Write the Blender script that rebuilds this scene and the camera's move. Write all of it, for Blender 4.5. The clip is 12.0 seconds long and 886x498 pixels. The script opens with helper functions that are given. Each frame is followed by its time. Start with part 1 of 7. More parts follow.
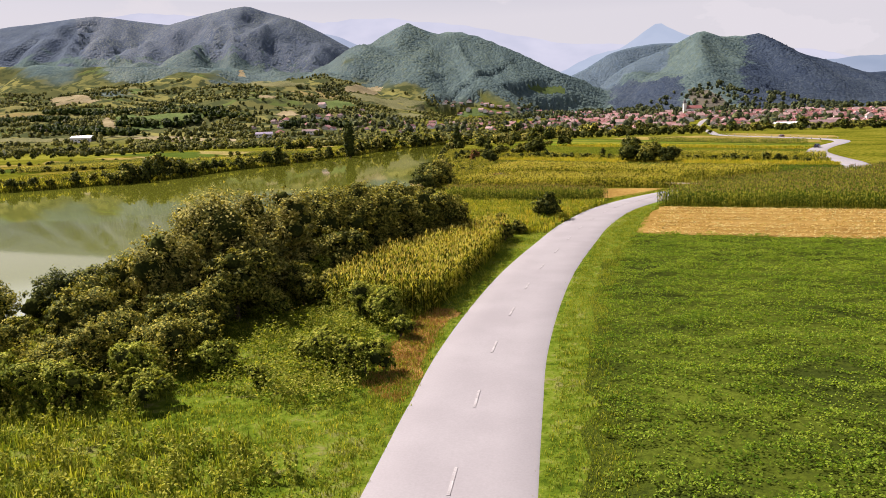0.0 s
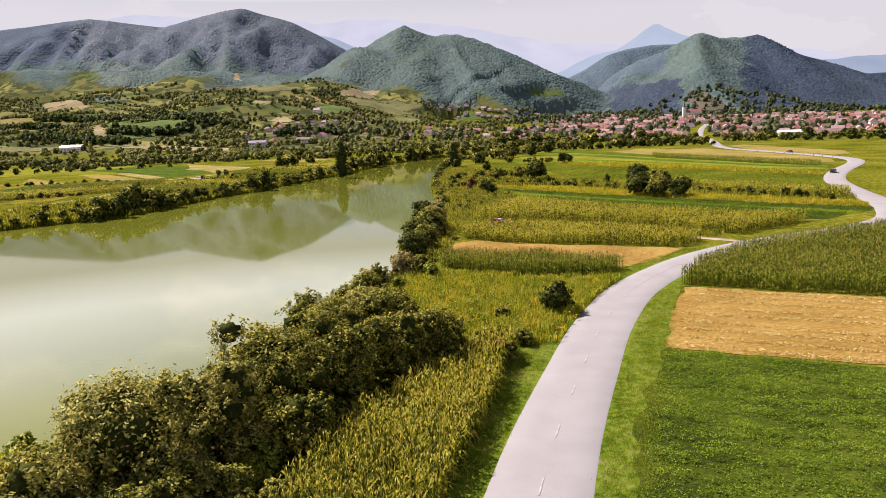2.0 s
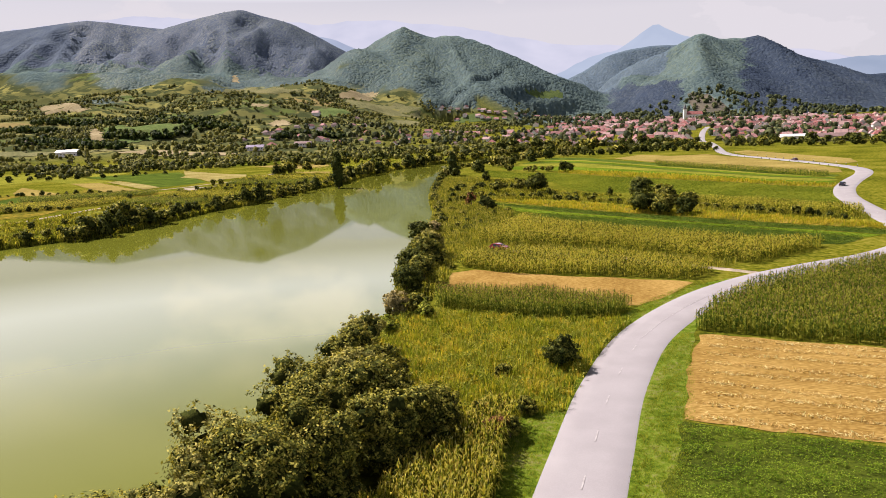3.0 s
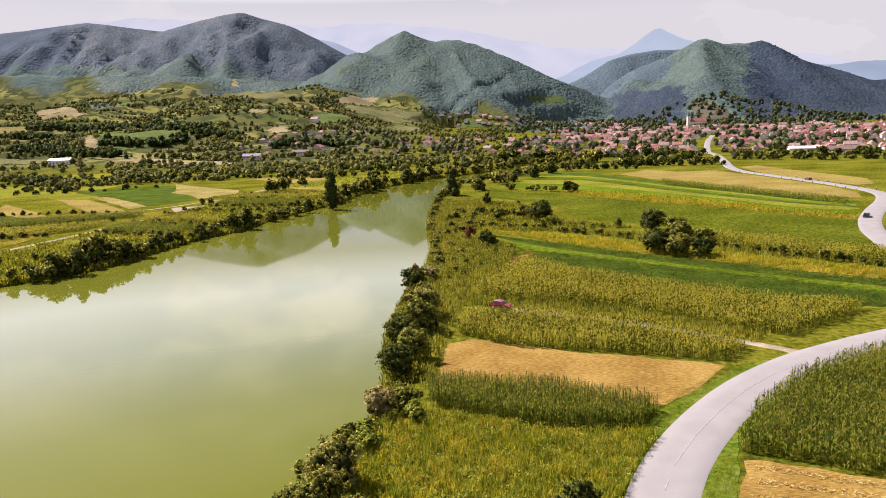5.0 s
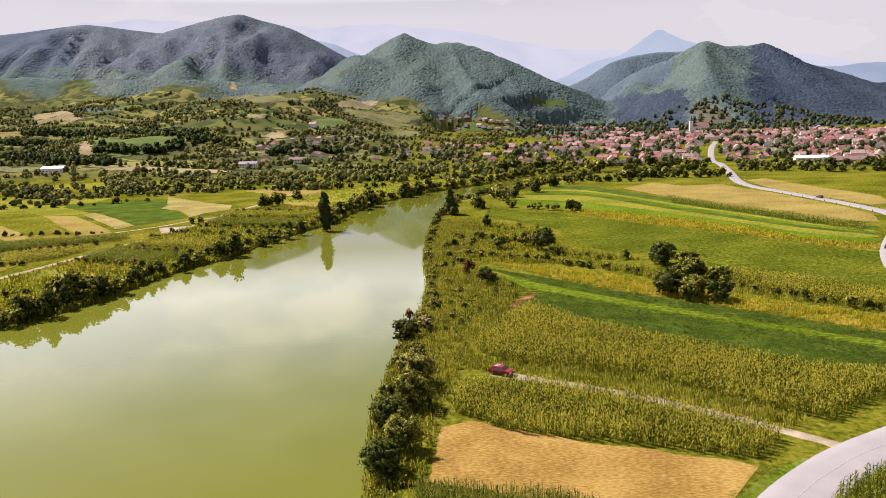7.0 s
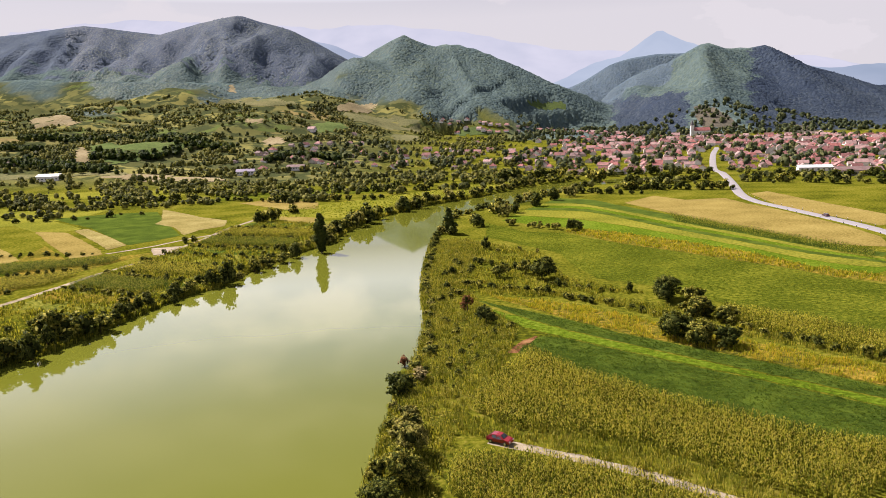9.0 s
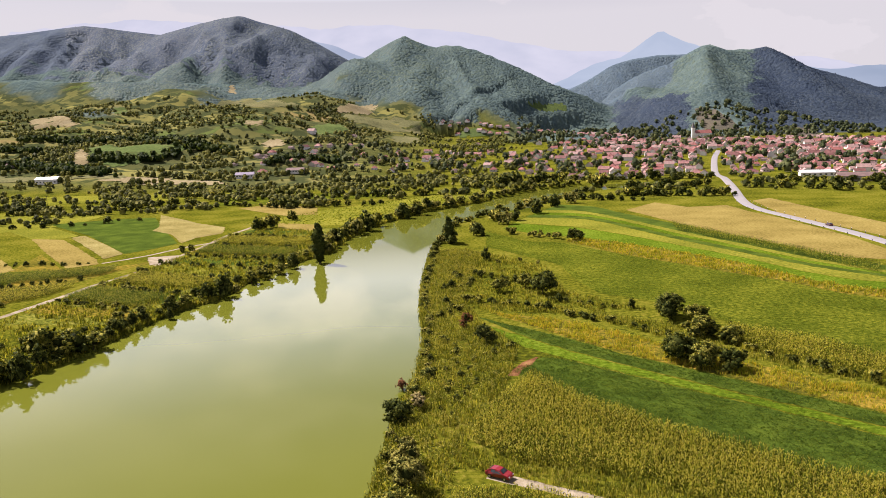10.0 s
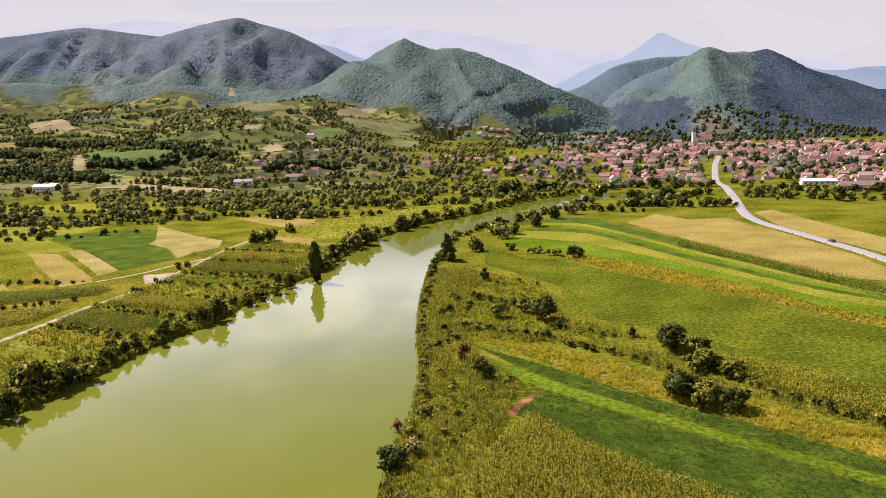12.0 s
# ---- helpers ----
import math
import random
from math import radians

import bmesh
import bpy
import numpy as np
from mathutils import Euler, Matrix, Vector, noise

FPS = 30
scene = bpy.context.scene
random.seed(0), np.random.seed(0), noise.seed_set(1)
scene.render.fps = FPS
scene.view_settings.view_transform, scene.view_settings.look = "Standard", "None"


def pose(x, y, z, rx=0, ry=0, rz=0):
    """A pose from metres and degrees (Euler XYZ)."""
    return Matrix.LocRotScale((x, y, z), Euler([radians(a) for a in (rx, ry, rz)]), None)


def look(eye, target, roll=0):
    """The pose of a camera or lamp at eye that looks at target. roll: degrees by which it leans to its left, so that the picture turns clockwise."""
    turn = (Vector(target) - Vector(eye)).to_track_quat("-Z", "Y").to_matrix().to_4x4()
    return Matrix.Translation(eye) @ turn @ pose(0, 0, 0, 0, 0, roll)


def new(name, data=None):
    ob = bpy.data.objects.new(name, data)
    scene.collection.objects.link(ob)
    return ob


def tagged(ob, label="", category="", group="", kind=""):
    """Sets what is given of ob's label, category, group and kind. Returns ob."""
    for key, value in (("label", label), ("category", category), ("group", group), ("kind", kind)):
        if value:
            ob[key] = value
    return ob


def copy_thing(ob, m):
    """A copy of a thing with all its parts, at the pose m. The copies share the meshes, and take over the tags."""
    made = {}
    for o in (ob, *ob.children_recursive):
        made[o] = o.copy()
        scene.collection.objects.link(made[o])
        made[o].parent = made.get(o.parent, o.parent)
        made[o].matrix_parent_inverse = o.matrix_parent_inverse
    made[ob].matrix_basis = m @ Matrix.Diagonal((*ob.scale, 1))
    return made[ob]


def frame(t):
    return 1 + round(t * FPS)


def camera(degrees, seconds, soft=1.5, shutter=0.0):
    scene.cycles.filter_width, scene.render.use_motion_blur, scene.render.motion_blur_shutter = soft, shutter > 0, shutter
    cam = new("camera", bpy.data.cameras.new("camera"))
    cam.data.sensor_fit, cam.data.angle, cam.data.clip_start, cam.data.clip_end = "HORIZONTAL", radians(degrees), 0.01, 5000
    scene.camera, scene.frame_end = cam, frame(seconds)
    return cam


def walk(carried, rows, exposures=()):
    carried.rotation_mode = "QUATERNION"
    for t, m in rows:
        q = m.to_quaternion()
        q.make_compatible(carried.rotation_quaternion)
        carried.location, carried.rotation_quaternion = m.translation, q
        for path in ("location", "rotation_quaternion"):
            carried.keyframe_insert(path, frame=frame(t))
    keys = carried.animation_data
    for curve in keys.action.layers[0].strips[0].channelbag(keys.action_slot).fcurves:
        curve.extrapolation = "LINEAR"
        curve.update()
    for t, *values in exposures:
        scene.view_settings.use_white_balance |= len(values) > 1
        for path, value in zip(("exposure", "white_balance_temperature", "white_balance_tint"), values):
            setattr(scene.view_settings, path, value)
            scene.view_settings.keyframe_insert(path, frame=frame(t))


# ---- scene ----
cam = camera(64.0, 12.0, soft=0.75)
PATH = [
    (0, (2.574, -11.741, 12.937), (2.277, -9.793, 12.593), -2.0),
    (0.5, (2.154, -7.194, 15.098), (1.859, -5.246, 14.754), -2.1),
    (1, (1.91, -3.166, 17.23), (1.616, -1.218, 16.885), -2.3),
    (1.5, (1.6, 0.715, 19.366), (1.308, 2.664, 19.021), -2.3),
    (2, (1.36, 4.098, 21.556), (1.069, 6.046, 21.211), -2.2),
    (2.5, (1.136, 7.682, 23.582), (0.846, 9.631, 23.237), -2.2),
    (3, (0.976, 11.566, 25.577), (0.685, 13.515, 25.232), -2.3),
    (5, (-0.044, 27.708, 33.031), (-0.337, 29.657, 32.691), -2.1),
    (5.5, (-0.185, 31.35, 34.756), (-0.479, 33.299, 34.416), -2.2),
    (6, (-0.338, 34.936, 36.712), (-0.632, 36.885, 36.372), -2.2),
    (6.5, (-0.558, 38.354, 38.496), (-0.853, 40.303, 38.157), -2.1),
    (7, (-0.76, 41.469, 40.549), (-1.054, 43.418, 40.209), -2.1),
    (9, (-0.88, 49.794, 48.758), (-1.174, 51.742, 48.416), -2.1),
    (9.5, (-0.896, 51.842, 50.63), (-1.19, 53.791, 50.288), -2.0),
    (10, (-0.974, 53.706, 52.538), (-1.269, 55.654, 52.195), -2.0),
    (10.5, (-1.068, 55.454, 54.556), (-1.362, 57.403, 54.213), -2.0),
    (11, (-0.863, 57.098, 56.469), (-1.159, 59.046, 56.125), -2.0),
    (11.5, (-0.807, 58.034, 58.214), (-1.102, 59.982, 57.871), -2.0),
    (12, (-0.593, 58.356, 59.562), (-0.889, 60.304, 59.218), -2.0),
]
walk(cam, [(t, look(eye, target, roll)) for t, eye, target, roll in PATH], [(0, 1.10, 6500, 24), (12, 1.10, 6500, 24)])
# the light follows a hazy, bright summer noon: high sun from ahead on the river side, thin white cloud all round
SUN_AZ = radians(-60)      # from +y towards -x
SUN_EL = radians(48)
to_sun = Vector((math.sin(SUN_AZ) * math.cos(SUN_EL), math.cos(SUN_AZ) * math.cos(SUN_EL), math.sin(SUN_EL)))

world = bpy.data.worlds.new("world")
scene.world = world
world.use_nodes = True
wn, wl = world.node_tree.nodes, world.node_tree.links
wn.clear()
w_out = wn.new("ShaderNodeOutputWorld")
w_bg = wn.new("ShaderNodeBackground")
w_bg.inputs["Strength"].default_value = 0.067
w_sky = wn.new("ShaderNodeTexSky")
w_sky.sky_type = "NISHITA"
w_sky.sun_disc = False
w_sky.sun_elevation = SUN_EL
w_sky.sun_rotation = SUN_AZ
w_sky.dust_density = 2.5
w_sky.altitude = 300
w_tc = wn.new("ShaderNodeTexCoord")
w_map = wn.new("ShaderNodeMapping")
w_map.inputs["Scale"].default_value = (2.2, 2.2, 4.8)
w_map.inputs["Location"].default_value = (0.35, 0.1, 0.0)
w_noise = wn.new("ShaderNodeTexNoise")
w_noise.inputs["Scale"].default_value = 1.3
w_noise.inputs["Detail"].default_value = 7
w_noise.inputs["Roughness"].default_value = 0.58
w_ramp = wn.new("ShaderNodeValToRGB")
w_ramp.color_ramp.elements[0].position = 0.46
w_ramp.color_ramp.elements[0].color = (0.08, 0.08, 0.08, 1)
w_ramp.color_ramp.elements[1].position = 0.60
w_ramp.color_ramp.elements[1].color = (1, 1, 1, 1)
w_mix = wn.new("ShaderNodeMix")
w_mix.data_type = "RGBA"
w_mix.inputs["B"].default_value = (8.55, 8.75, 8.80, 1)
wl.new(w_tc.outputs["Generated"], w_map.inputs["Vector"])
wl.new(w_map.outputs["Vector"], w_noise.inputs["Vector"])
wl.new(w_noise.outputs["Fac"], w_ramp.inputs["Fac"])
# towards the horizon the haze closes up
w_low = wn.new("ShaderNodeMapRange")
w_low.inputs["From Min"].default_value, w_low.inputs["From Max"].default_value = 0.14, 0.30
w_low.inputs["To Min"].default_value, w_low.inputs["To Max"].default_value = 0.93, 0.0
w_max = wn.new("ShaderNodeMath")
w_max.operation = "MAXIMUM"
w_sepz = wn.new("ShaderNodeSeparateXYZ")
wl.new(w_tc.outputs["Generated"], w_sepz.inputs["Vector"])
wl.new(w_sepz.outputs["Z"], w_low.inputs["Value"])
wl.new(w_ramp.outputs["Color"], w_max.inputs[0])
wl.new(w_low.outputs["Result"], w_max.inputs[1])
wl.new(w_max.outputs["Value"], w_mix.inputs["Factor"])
wl.new(w_sky.outputs["Color"], w_mix.inputs["A"])
# bright cloud band added above the horizon haze to whiten the river, dimmed overhead
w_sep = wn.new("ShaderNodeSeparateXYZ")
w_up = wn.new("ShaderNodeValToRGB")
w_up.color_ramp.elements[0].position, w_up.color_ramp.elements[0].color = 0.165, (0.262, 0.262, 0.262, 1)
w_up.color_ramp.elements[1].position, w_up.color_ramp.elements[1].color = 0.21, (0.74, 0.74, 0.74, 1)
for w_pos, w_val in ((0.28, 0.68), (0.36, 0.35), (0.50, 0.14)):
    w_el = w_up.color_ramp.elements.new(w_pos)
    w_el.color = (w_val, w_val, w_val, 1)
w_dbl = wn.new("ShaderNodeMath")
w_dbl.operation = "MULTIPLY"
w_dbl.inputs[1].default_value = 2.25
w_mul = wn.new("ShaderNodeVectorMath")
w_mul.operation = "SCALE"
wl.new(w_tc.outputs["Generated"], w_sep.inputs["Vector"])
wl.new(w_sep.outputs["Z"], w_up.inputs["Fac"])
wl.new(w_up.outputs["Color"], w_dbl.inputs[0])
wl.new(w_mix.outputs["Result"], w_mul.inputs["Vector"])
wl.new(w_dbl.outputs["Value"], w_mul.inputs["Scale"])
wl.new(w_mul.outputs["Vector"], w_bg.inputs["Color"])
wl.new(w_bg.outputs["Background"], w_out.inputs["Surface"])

sun = new("sun", bpy.data.lights.new("sun", "SUN"))
sun.data.energy = 5.0
sun.data.angle = radians(0.6)
sun.data.color = (1.0, 0.95, 0.84)
sun.matrix_world = look((0, 0, 0), -to_sun)


# ---- materials ----
def ramp(nodes, stops):
    node = nodes.new("ShaderNodeValToRGB")
    cr = node.color_ramp
    while len(cr.elements) < len(stops):
        cr.elements.new(0.5)
    for el, (pos, col) in zip(cr.elements, stops):
        el.position, el.color = pos, (*col, 1)
    return node


def surface(name, colours, fine=3.0, coarse=0.12, rough=0.9, bump=0.4, bump_scale=None, stretch=(1, 1, 1), turn=0.0,
            island=0.0, spec=0.0, coarse_mix=0.55, detail=6, dist=0.05, fuzz=0.0):
    """A dry surface whose colour wanders between the given tones at two scales, with fine relief."""
    m = bpy.data.materials.new(name)
    m.use_nodes = True
    n, l = m.node_tree.nodes, m.node_tree.links
    bsdf = n["Principled BSDF"]
    tc = n.new("ShaderNodeTexCoord")
    mp = n.new("ShaderNodeMapping")
    mp.inputs["Rotation"].default_value = (0, 0, turn)
    mp.inputs["Scale"].default_value = stretch
    l.new(tc.outputs["Object"], mp.inputs["Vector"])
    a = n.new("ShaderNodeTexNoise")
    a.inputs["Scale"].default_value, a.inputs["Detail"].default_value, a.inputs["Roughness"].default_value = fine, detail, 0.62
    b = n.new("ShaderNodeTexNoise")
    b.inputs["Scale"].default_value, b.inputs["Detail"].default_value = coarse, 4
    l.new(mp.outputs["Vector"], a.inputs["Vector"])
    l.new(tc.outputs["Object"], b.inputs["Vector"])
    mix = n.new("ShaderNodeMix")
    mix.data_type = "FLOAT"
    mix.inputs["Factor"].default_value = coarse_mix
    l.new(a.outputs["Fac"], mix.inputs["A"])
    l.new(b.outputs["Fac"], mix.inputs["B"])
    value = mix.outputs["Result"]
    if island:
        geo = n.new("ShaderNodeNewGeometry")
        sub = n.new("ShaderNodeMath")
        sub.operation = "SUBTRACT"
        sub.inputs[1].default_value = 0.5
        l.new(geo.outputs["Random Per Island"], sub.inputs[0])
        mul = n.new("ShaderNodeMath")
        mul.operation = "MULTIPLY_ADD"
        mul.inputs[1].default_value = island
        l.new(sub.outputs[0], mul.inputs[0])
        l.new(value, mul.inputs[2])
        value = mul.outputs[0]
    lo, hi = (0.33, 0.67) if island else (0.40, 0.61)
    k = len(colours) - 1
    rp = ramp(n, [(lo + (hi - lo) * i / k, c) for i, c in enumerate(colours)])
    l.new(value, rp.inputs["Fac"])
    l.new(rp.outputs["Color"], bsdf.inputs["Base Color"])
    bsdf.inputs["Roughness"].default_value = rough
    bsdf.inputs["Specular IOR Level"].default_value = spec
    bsdf.inputs["Sheen Weight"].default_value = fuzz
    bsdf.inputs["Sheen Roughness"].default_value = 0.45
    bsdf.inputs["Sheen Tint"].default_value = (0.80, 0.80, 0.22, 1)
    if bump:
        bp = n.new("ShaderNodeBump")
        bp.inputs["Strength"].default_value, bp.inputs["Distance"].default_value = bump, dist
        if bump_scale:
            c = n.new("ShaderNodeTexNoise")
            c.inputs["Scale"].default_value, c.inputs["Detail"].default_value = bump_scale, 4
            l.new(mp.outputs["Vector"], c.inputs["Vector"])
            l.new(c.outputs["Fac"], bp.inputs["Height"])
        else:
            l.new(a.outputs["Fac"], bp.inputs["Height"])
        l.new(bp.outputs["Normal"], bsdf.inputs["Normal"])
    return m


def leafy(name, colours, coarse=0.35, through_light=0.3, island=0.45, rough=0.65):
    """Leaves: matt-glossy with some light through the blade; tone varies leaf by leaf and patch by patch."""
    m = surface(name, colours, fine=1.7, coarse=coarse, rough=rough, bump=0, island=island, spec=0.03)
    n, l = m.node_tree.nodes, m.node_tree.links
    bsdf = n["Principled BSDF"]
    out = n["Material Output"]
    tr = n.new("ShaderNodeBsdfTranslucent")
    src = bsdf.inputs["Base Color"].links[0].from_socket
    warm = n.new("ShaderNodeMix")
    warm.data_type, warm.blend_type = "RGBA", "MULTIPLY"
    warm.inputs["Factor"].default_value = 1.0
    warm.inputs["B"].default_value = (1.25, 1.15, 0.5, 1)
    l.new(src, warm.inputs["A"])
    l.new(warm.outputs["Result"], tr.inputs["Color"])
    mx = n.new("ShaderNodeMixShader")
    mx.inputs["Fac"].default_value = through_light
    l.new(bsdf.outputs["BSDF"], mx.inputs[1])
    l.new(tr.outputs["BSDF"], mx.inputs[2])
    l.new(mx.outputs["Shader"], out.inputs["Surface"])
    return m


def plain(name, col, rough=0.5, metal=0.0, vary=0.12):
    return surface(name, [tuple(c * (1 - vary) for c in col), col, tuple(min(1, c * (1 + vary)) for c in col)], fine=2.0, coarse=0.3,
                   rough=rough, bump=0.1, spec=0.4) if not metal else metallic(name, col, rough)


def metallic(name, col, rough):
    m = bpy.data.materials.new(name)
    m.use_nodes = True
    b = m.node_tree.nodes["Principled BSDF"]
    b.inputs["Base Color"].default_value = (*col, 1)
    b.inputs["Metallic"].default_value = 1
    b.inputs["Roughness"].default_value = rough
    return m


M = {}
M["grass"] = surface("rough_grass", [(0.041, 0.054, 0.008), (0.095, 0.105, 0.012), (0.16, 0.161, 0.023), (0.24, 0.204, 0.055)], fine=0.9, coarse=0.05, bump=1.0, dist=0.5, coarse_mix=0.35, detail=9, fuzz=0.10)
M["meadow"] = surface("mown_meadow", [(0.034, 0.048, 0.004), (0.073, 0.092, 0.008), (0.151, 0.155, 0.015)], fine=0.9, coarse=0.045, bump=1.0, dist=0.6, coarse_mix=0.3, detail=10, fuzz=0.0)
M["limegrass"] = surface("sunlit_hay_grass", [(0.073, 0.082, 0.008), (0.141, 0.145, 0.014), (0.221, 0.203, 0.03)], fine=0.8, coarse=0.03, bump=0.9, dist=0.4, coarse_mix=0.3, detail=9, fuzz=0.08)
M["clover"] = surface("clover_field", [(0.022, 0.033, 0.005), (0.043, 0.06, 0.006), (0.073, 0.098, 0.01)], fine=3.0, coarse=0.15, bump=0.9, dist=0.2, fuzz=0.05)
M["alfalfa"] = surface("alfalfa_strip", [(0.019, 0.039, 0.004), (0.037, 0.066, 0.007), (0.065, 0.097, 0.01)], fine=2.5, coarse=0.1, bump=0.9, dist=0.2, fuzz=0.10)
M["stubble"] = surface("stubble_straw", [(0.147, 0.086, 0.021), (0.224, 0.141, 0.038), (0.309, 0.21, 0.068)], fine=2.6, coarse=0.12, bump=0.7, dist=0.12, stretch=(0.6, 1.6, 1), turn=radians(12), coarse_mix=0.35, detail=9)
M["ripe"] = surface("ripe_grain", [(0.128, 0.098, 0.026), (0.200, 0.156, 0.044), (0.275, 0.220, 0.072)], fine=1.3, coarse=0.05, bump=0.7, dist=0.15, stretch=(0.7, 1.3, 1), turn=radians(40), coarse_mix=0.3, detail=9)
M["dry"] = surface("dry_weeds", [(0.041, 0.045, 0.005), (0.118, 0.101, 0.011), (0.259, 0.172, 0.026)], fine=0.8, coarse=0.1, bump=1.0, dist=0.5, coarse_mix=0.35, detail=9, fuzz=0.08)
M["pale"] = surface("pale_straw", [(0.136, 0.113, 0.034), (0.208, 0.176, 0.061), (0.288, 0.252, 0.102)], fine=1.2, coarse=0.06, bump=0.7, dist=0.15, coarse_mix=0.35, detail=9)
M["scrub"] = surface("dull_hill_grass", [(0.060, 0.060, 0.048), (0.088, 0.080, 0.062), (0.118, 0.100, 0.074)], fine=0.3, coarse=0.02, bump=0.8, dist=0.5, coarse_mix=0.4, detail=9)
# far plots: haze is put into the colour as muted, greyer tones
M["hill_grass"] = surface("hazed_hill_grass", [(0.095, 0.100, 0.048), (0.135, 0.134, 0.062), (0.178, 0.164, 0.080)], fine=0.3, coarse=0.02, bump=0.8, dist=0.5, coarse_mix=0.4, detail=9)
M["hill_straw"] = surface("hazed_hill_straw", [(0.170, 0.140, 0.078), (0.220, 0.182, 0.104), (0.270, 0.230, 0.140)], fine=0.3, coarse=0.02, bump=0.6, dist=0.4, coarse_mix=0.4, detail=9)
M["hill_green"] = surface("hazed_hill_green", [(0.060, 0.086, 0.030), (0.085, 0.118, 0.038), (0.118, 0.146, 0.050)], fine=0.3, coarse=0.02, bump=0.6, dist=0.4, coarse_mix=0.4, detail=9)
M["rust"] = surface("withered_rust_grass", [(0.13, 0.07, 0.02), (0.22, 0.12, 0.035), (0.30, 0.18, 0.06)], fine=2.5, coarse=0.4, bump=0.8, dist=0.1)
M["soil"] = surface("bare_soil", [(0.08, 0.035, 0.018), (0.15, 0.07, 0.03), (0.24, 0.13, 0.06)], fine=2.5, coarse=0.3, bump=0.6, dist=0.08)
M["greenhay"] = surface("green_hay_grass", [(0.043, 0.072, 0.005), (0.081, 0.126, 0.008), (0.139, 0.188, 0.018)], fine=0.9, coarse=0.035, bump=1.0, dist=0.5, coarse_mix=0.35, detail=9, fuzz=0.0)
M["lush"] = surface("lush_grass", [(0.032, 0.057, 0.004), (0.067, 0.105, 0.007), (0.106, 0.144, 0.015), (0.138, 0.141, 0.042)], fine=1.6, coarse=0.25, bump=1.0, dist=0.2, coarse_mix=0.4, detail=9, fuzz=0.05)
M["gravel"] = surface("pale_gravel", [(0.18, 0.148, 0.098), (0.262, 0.221, 0.156), (0.344, 0.295, 0.221)], fine=6, coarse=0.3, bump=0.5, dist=0.03)
M["asphalt"] = surface("sun_bleached_asphalt", [(0.230, 0.218, 0.224), (0.246, 0.234, 0.240), (0.262, 0.251, 0.256)], fine=9, coarse=0.25, bump=0.25, dist=0.01, rough=0.85, detail=8)
M["paint"] = surface("worn_white_paint", [(0.237, 0.223, 0.223), (0.292, 0.279, 0.279), (0.362, 0.348, 0.348)], fine=8, coarse=1.5, bump=0.1, dist=0.01)


# ---- small builders ----
def mesh_from(name, verts, faces, material=None, smooth=False):
    me = bpy.data.meshes.new(name)
    if isinstance(verts, np.ndarray) and isinstance(faces, np.ndarray):
        nv, (nf, k) = len(verts), faces.shape
        me.vertices.add(nv)
        me.vertices.foreach_set("co", np.ascontiguousarray(verts, dtype=np.float32).ravel())
        me.loops.add(nf * k)
        me.loops.foreach_set("vertex_index", np.ascontiguousarray(faces, dtype=np.int32).ravel())
        me.polygons.add(nf)
        me.polygons.foreach_set("loop_start", np.arange(0, nf * k, k, dtype=np.int32))
        me.update(calc_edges=True)
    else:
        me.from_pydata([tuple(v) for v in verts], [], [tuple(f) for f in faces])
        me.update()
    if smooth:
        me.polygons.foreach_set("use_smooth", [True] * len(me.polygons))
    if material:
        me.materials.append(material)
    return me


def part(name, bm, material, parent=None, label="", smooth=False):
    """Links a bmesh (or a ready mesh) as one mesh object under a thing or part."""
    if isinstance(bm, bmesh.types.BMesh):
        me = bpy.data.meshes.new(name)
        bm.to_mesh(me)
        bm.free()
        me.materials.append(material)
        if smooth:
            me.polygons.foreach_set("use_smooth", [True] * len(me.polygons))
    else:
        me = bm
    ob = new(name, me)
    if parent:
        ob.parent = parent
    if label:
        tagged(ob, label)
    return ob


def curve_through(pts, step):
    """Points at even steps along a smooth line through pts."""
    p = np.array(pts, float)
    p = np.vstack([2 * p[0] - p[1], p, 2 * p[-1] - p[-2]])
    out = []
    for i in range(1, len(p) - 2):
        a, b, c, d = p[i - 1], p[i], p[i + 1], p[i + 2]
        for u in np.linspace(0, 1, 24, endpoint=False):
            out.append(0.5 * (2 * b + (c - a) * u + (2 * a - 5 * b + 4 * c - d) * u * u + (3 * b - a - 3 * c + d) * u ** 3))
    out.append(p[-2])
    out = np.array(out)
    s = np.r_[0, np.cumsum(np.linalg.norm(np.diff(out, axis=0), axis=1))]
    q = np.arange(0, s[-1], step)
    return np.stack([np.interp(q, s, out[:, k]) for k in range(out.shape[1])], 1)


def normals_of(line):
    d = np.gradient(line, axis=0)
    d /= np.linalg.norm(d, axis=1)[:, None]
    return np.stack([d[:, 1], -d[:, 0]], 1)


def inside(poly, x, y):
    poly = np.array(poly, float)
    r = np.zeros(np.shape(x), bool)
    for (x0, y0), (x1, y1) in zip(poly, np.roll(poly, -1, 0)):
        c = ((y0 > y) != (y1 > y)) & (x < (x1 - x0) * (y - y0) / (y1 - y0 + 1e-12) + x0)
        r ^= c
    return r


def edge_distance(poly, x, y, closed=True):
    poly = np.array(poly, float)
    best = np.full(np.shape(x), 1e9)
    pairs = list(zip(poly, np.roll(poly, -1, 0)))
    for (x0, y0), (x1, y1) in pairs if closed else pairs[:-1]:
        dx, dy = x1 - x0, y1 - y0
        t = np.clip(((x - x0) * dx + (y - y0) * dy) / (dx * dx + dy * dy + 1e-9), 0, 1)
        best = np.minimum(best, np.hypot(x - x0 - t * dx, y - y0 - t * dy))
    return best


def step01(a, b, v):
    t = np.clip((v - a) / (b - a), 0, 1)
    return t * t * (3 - 2 * t)


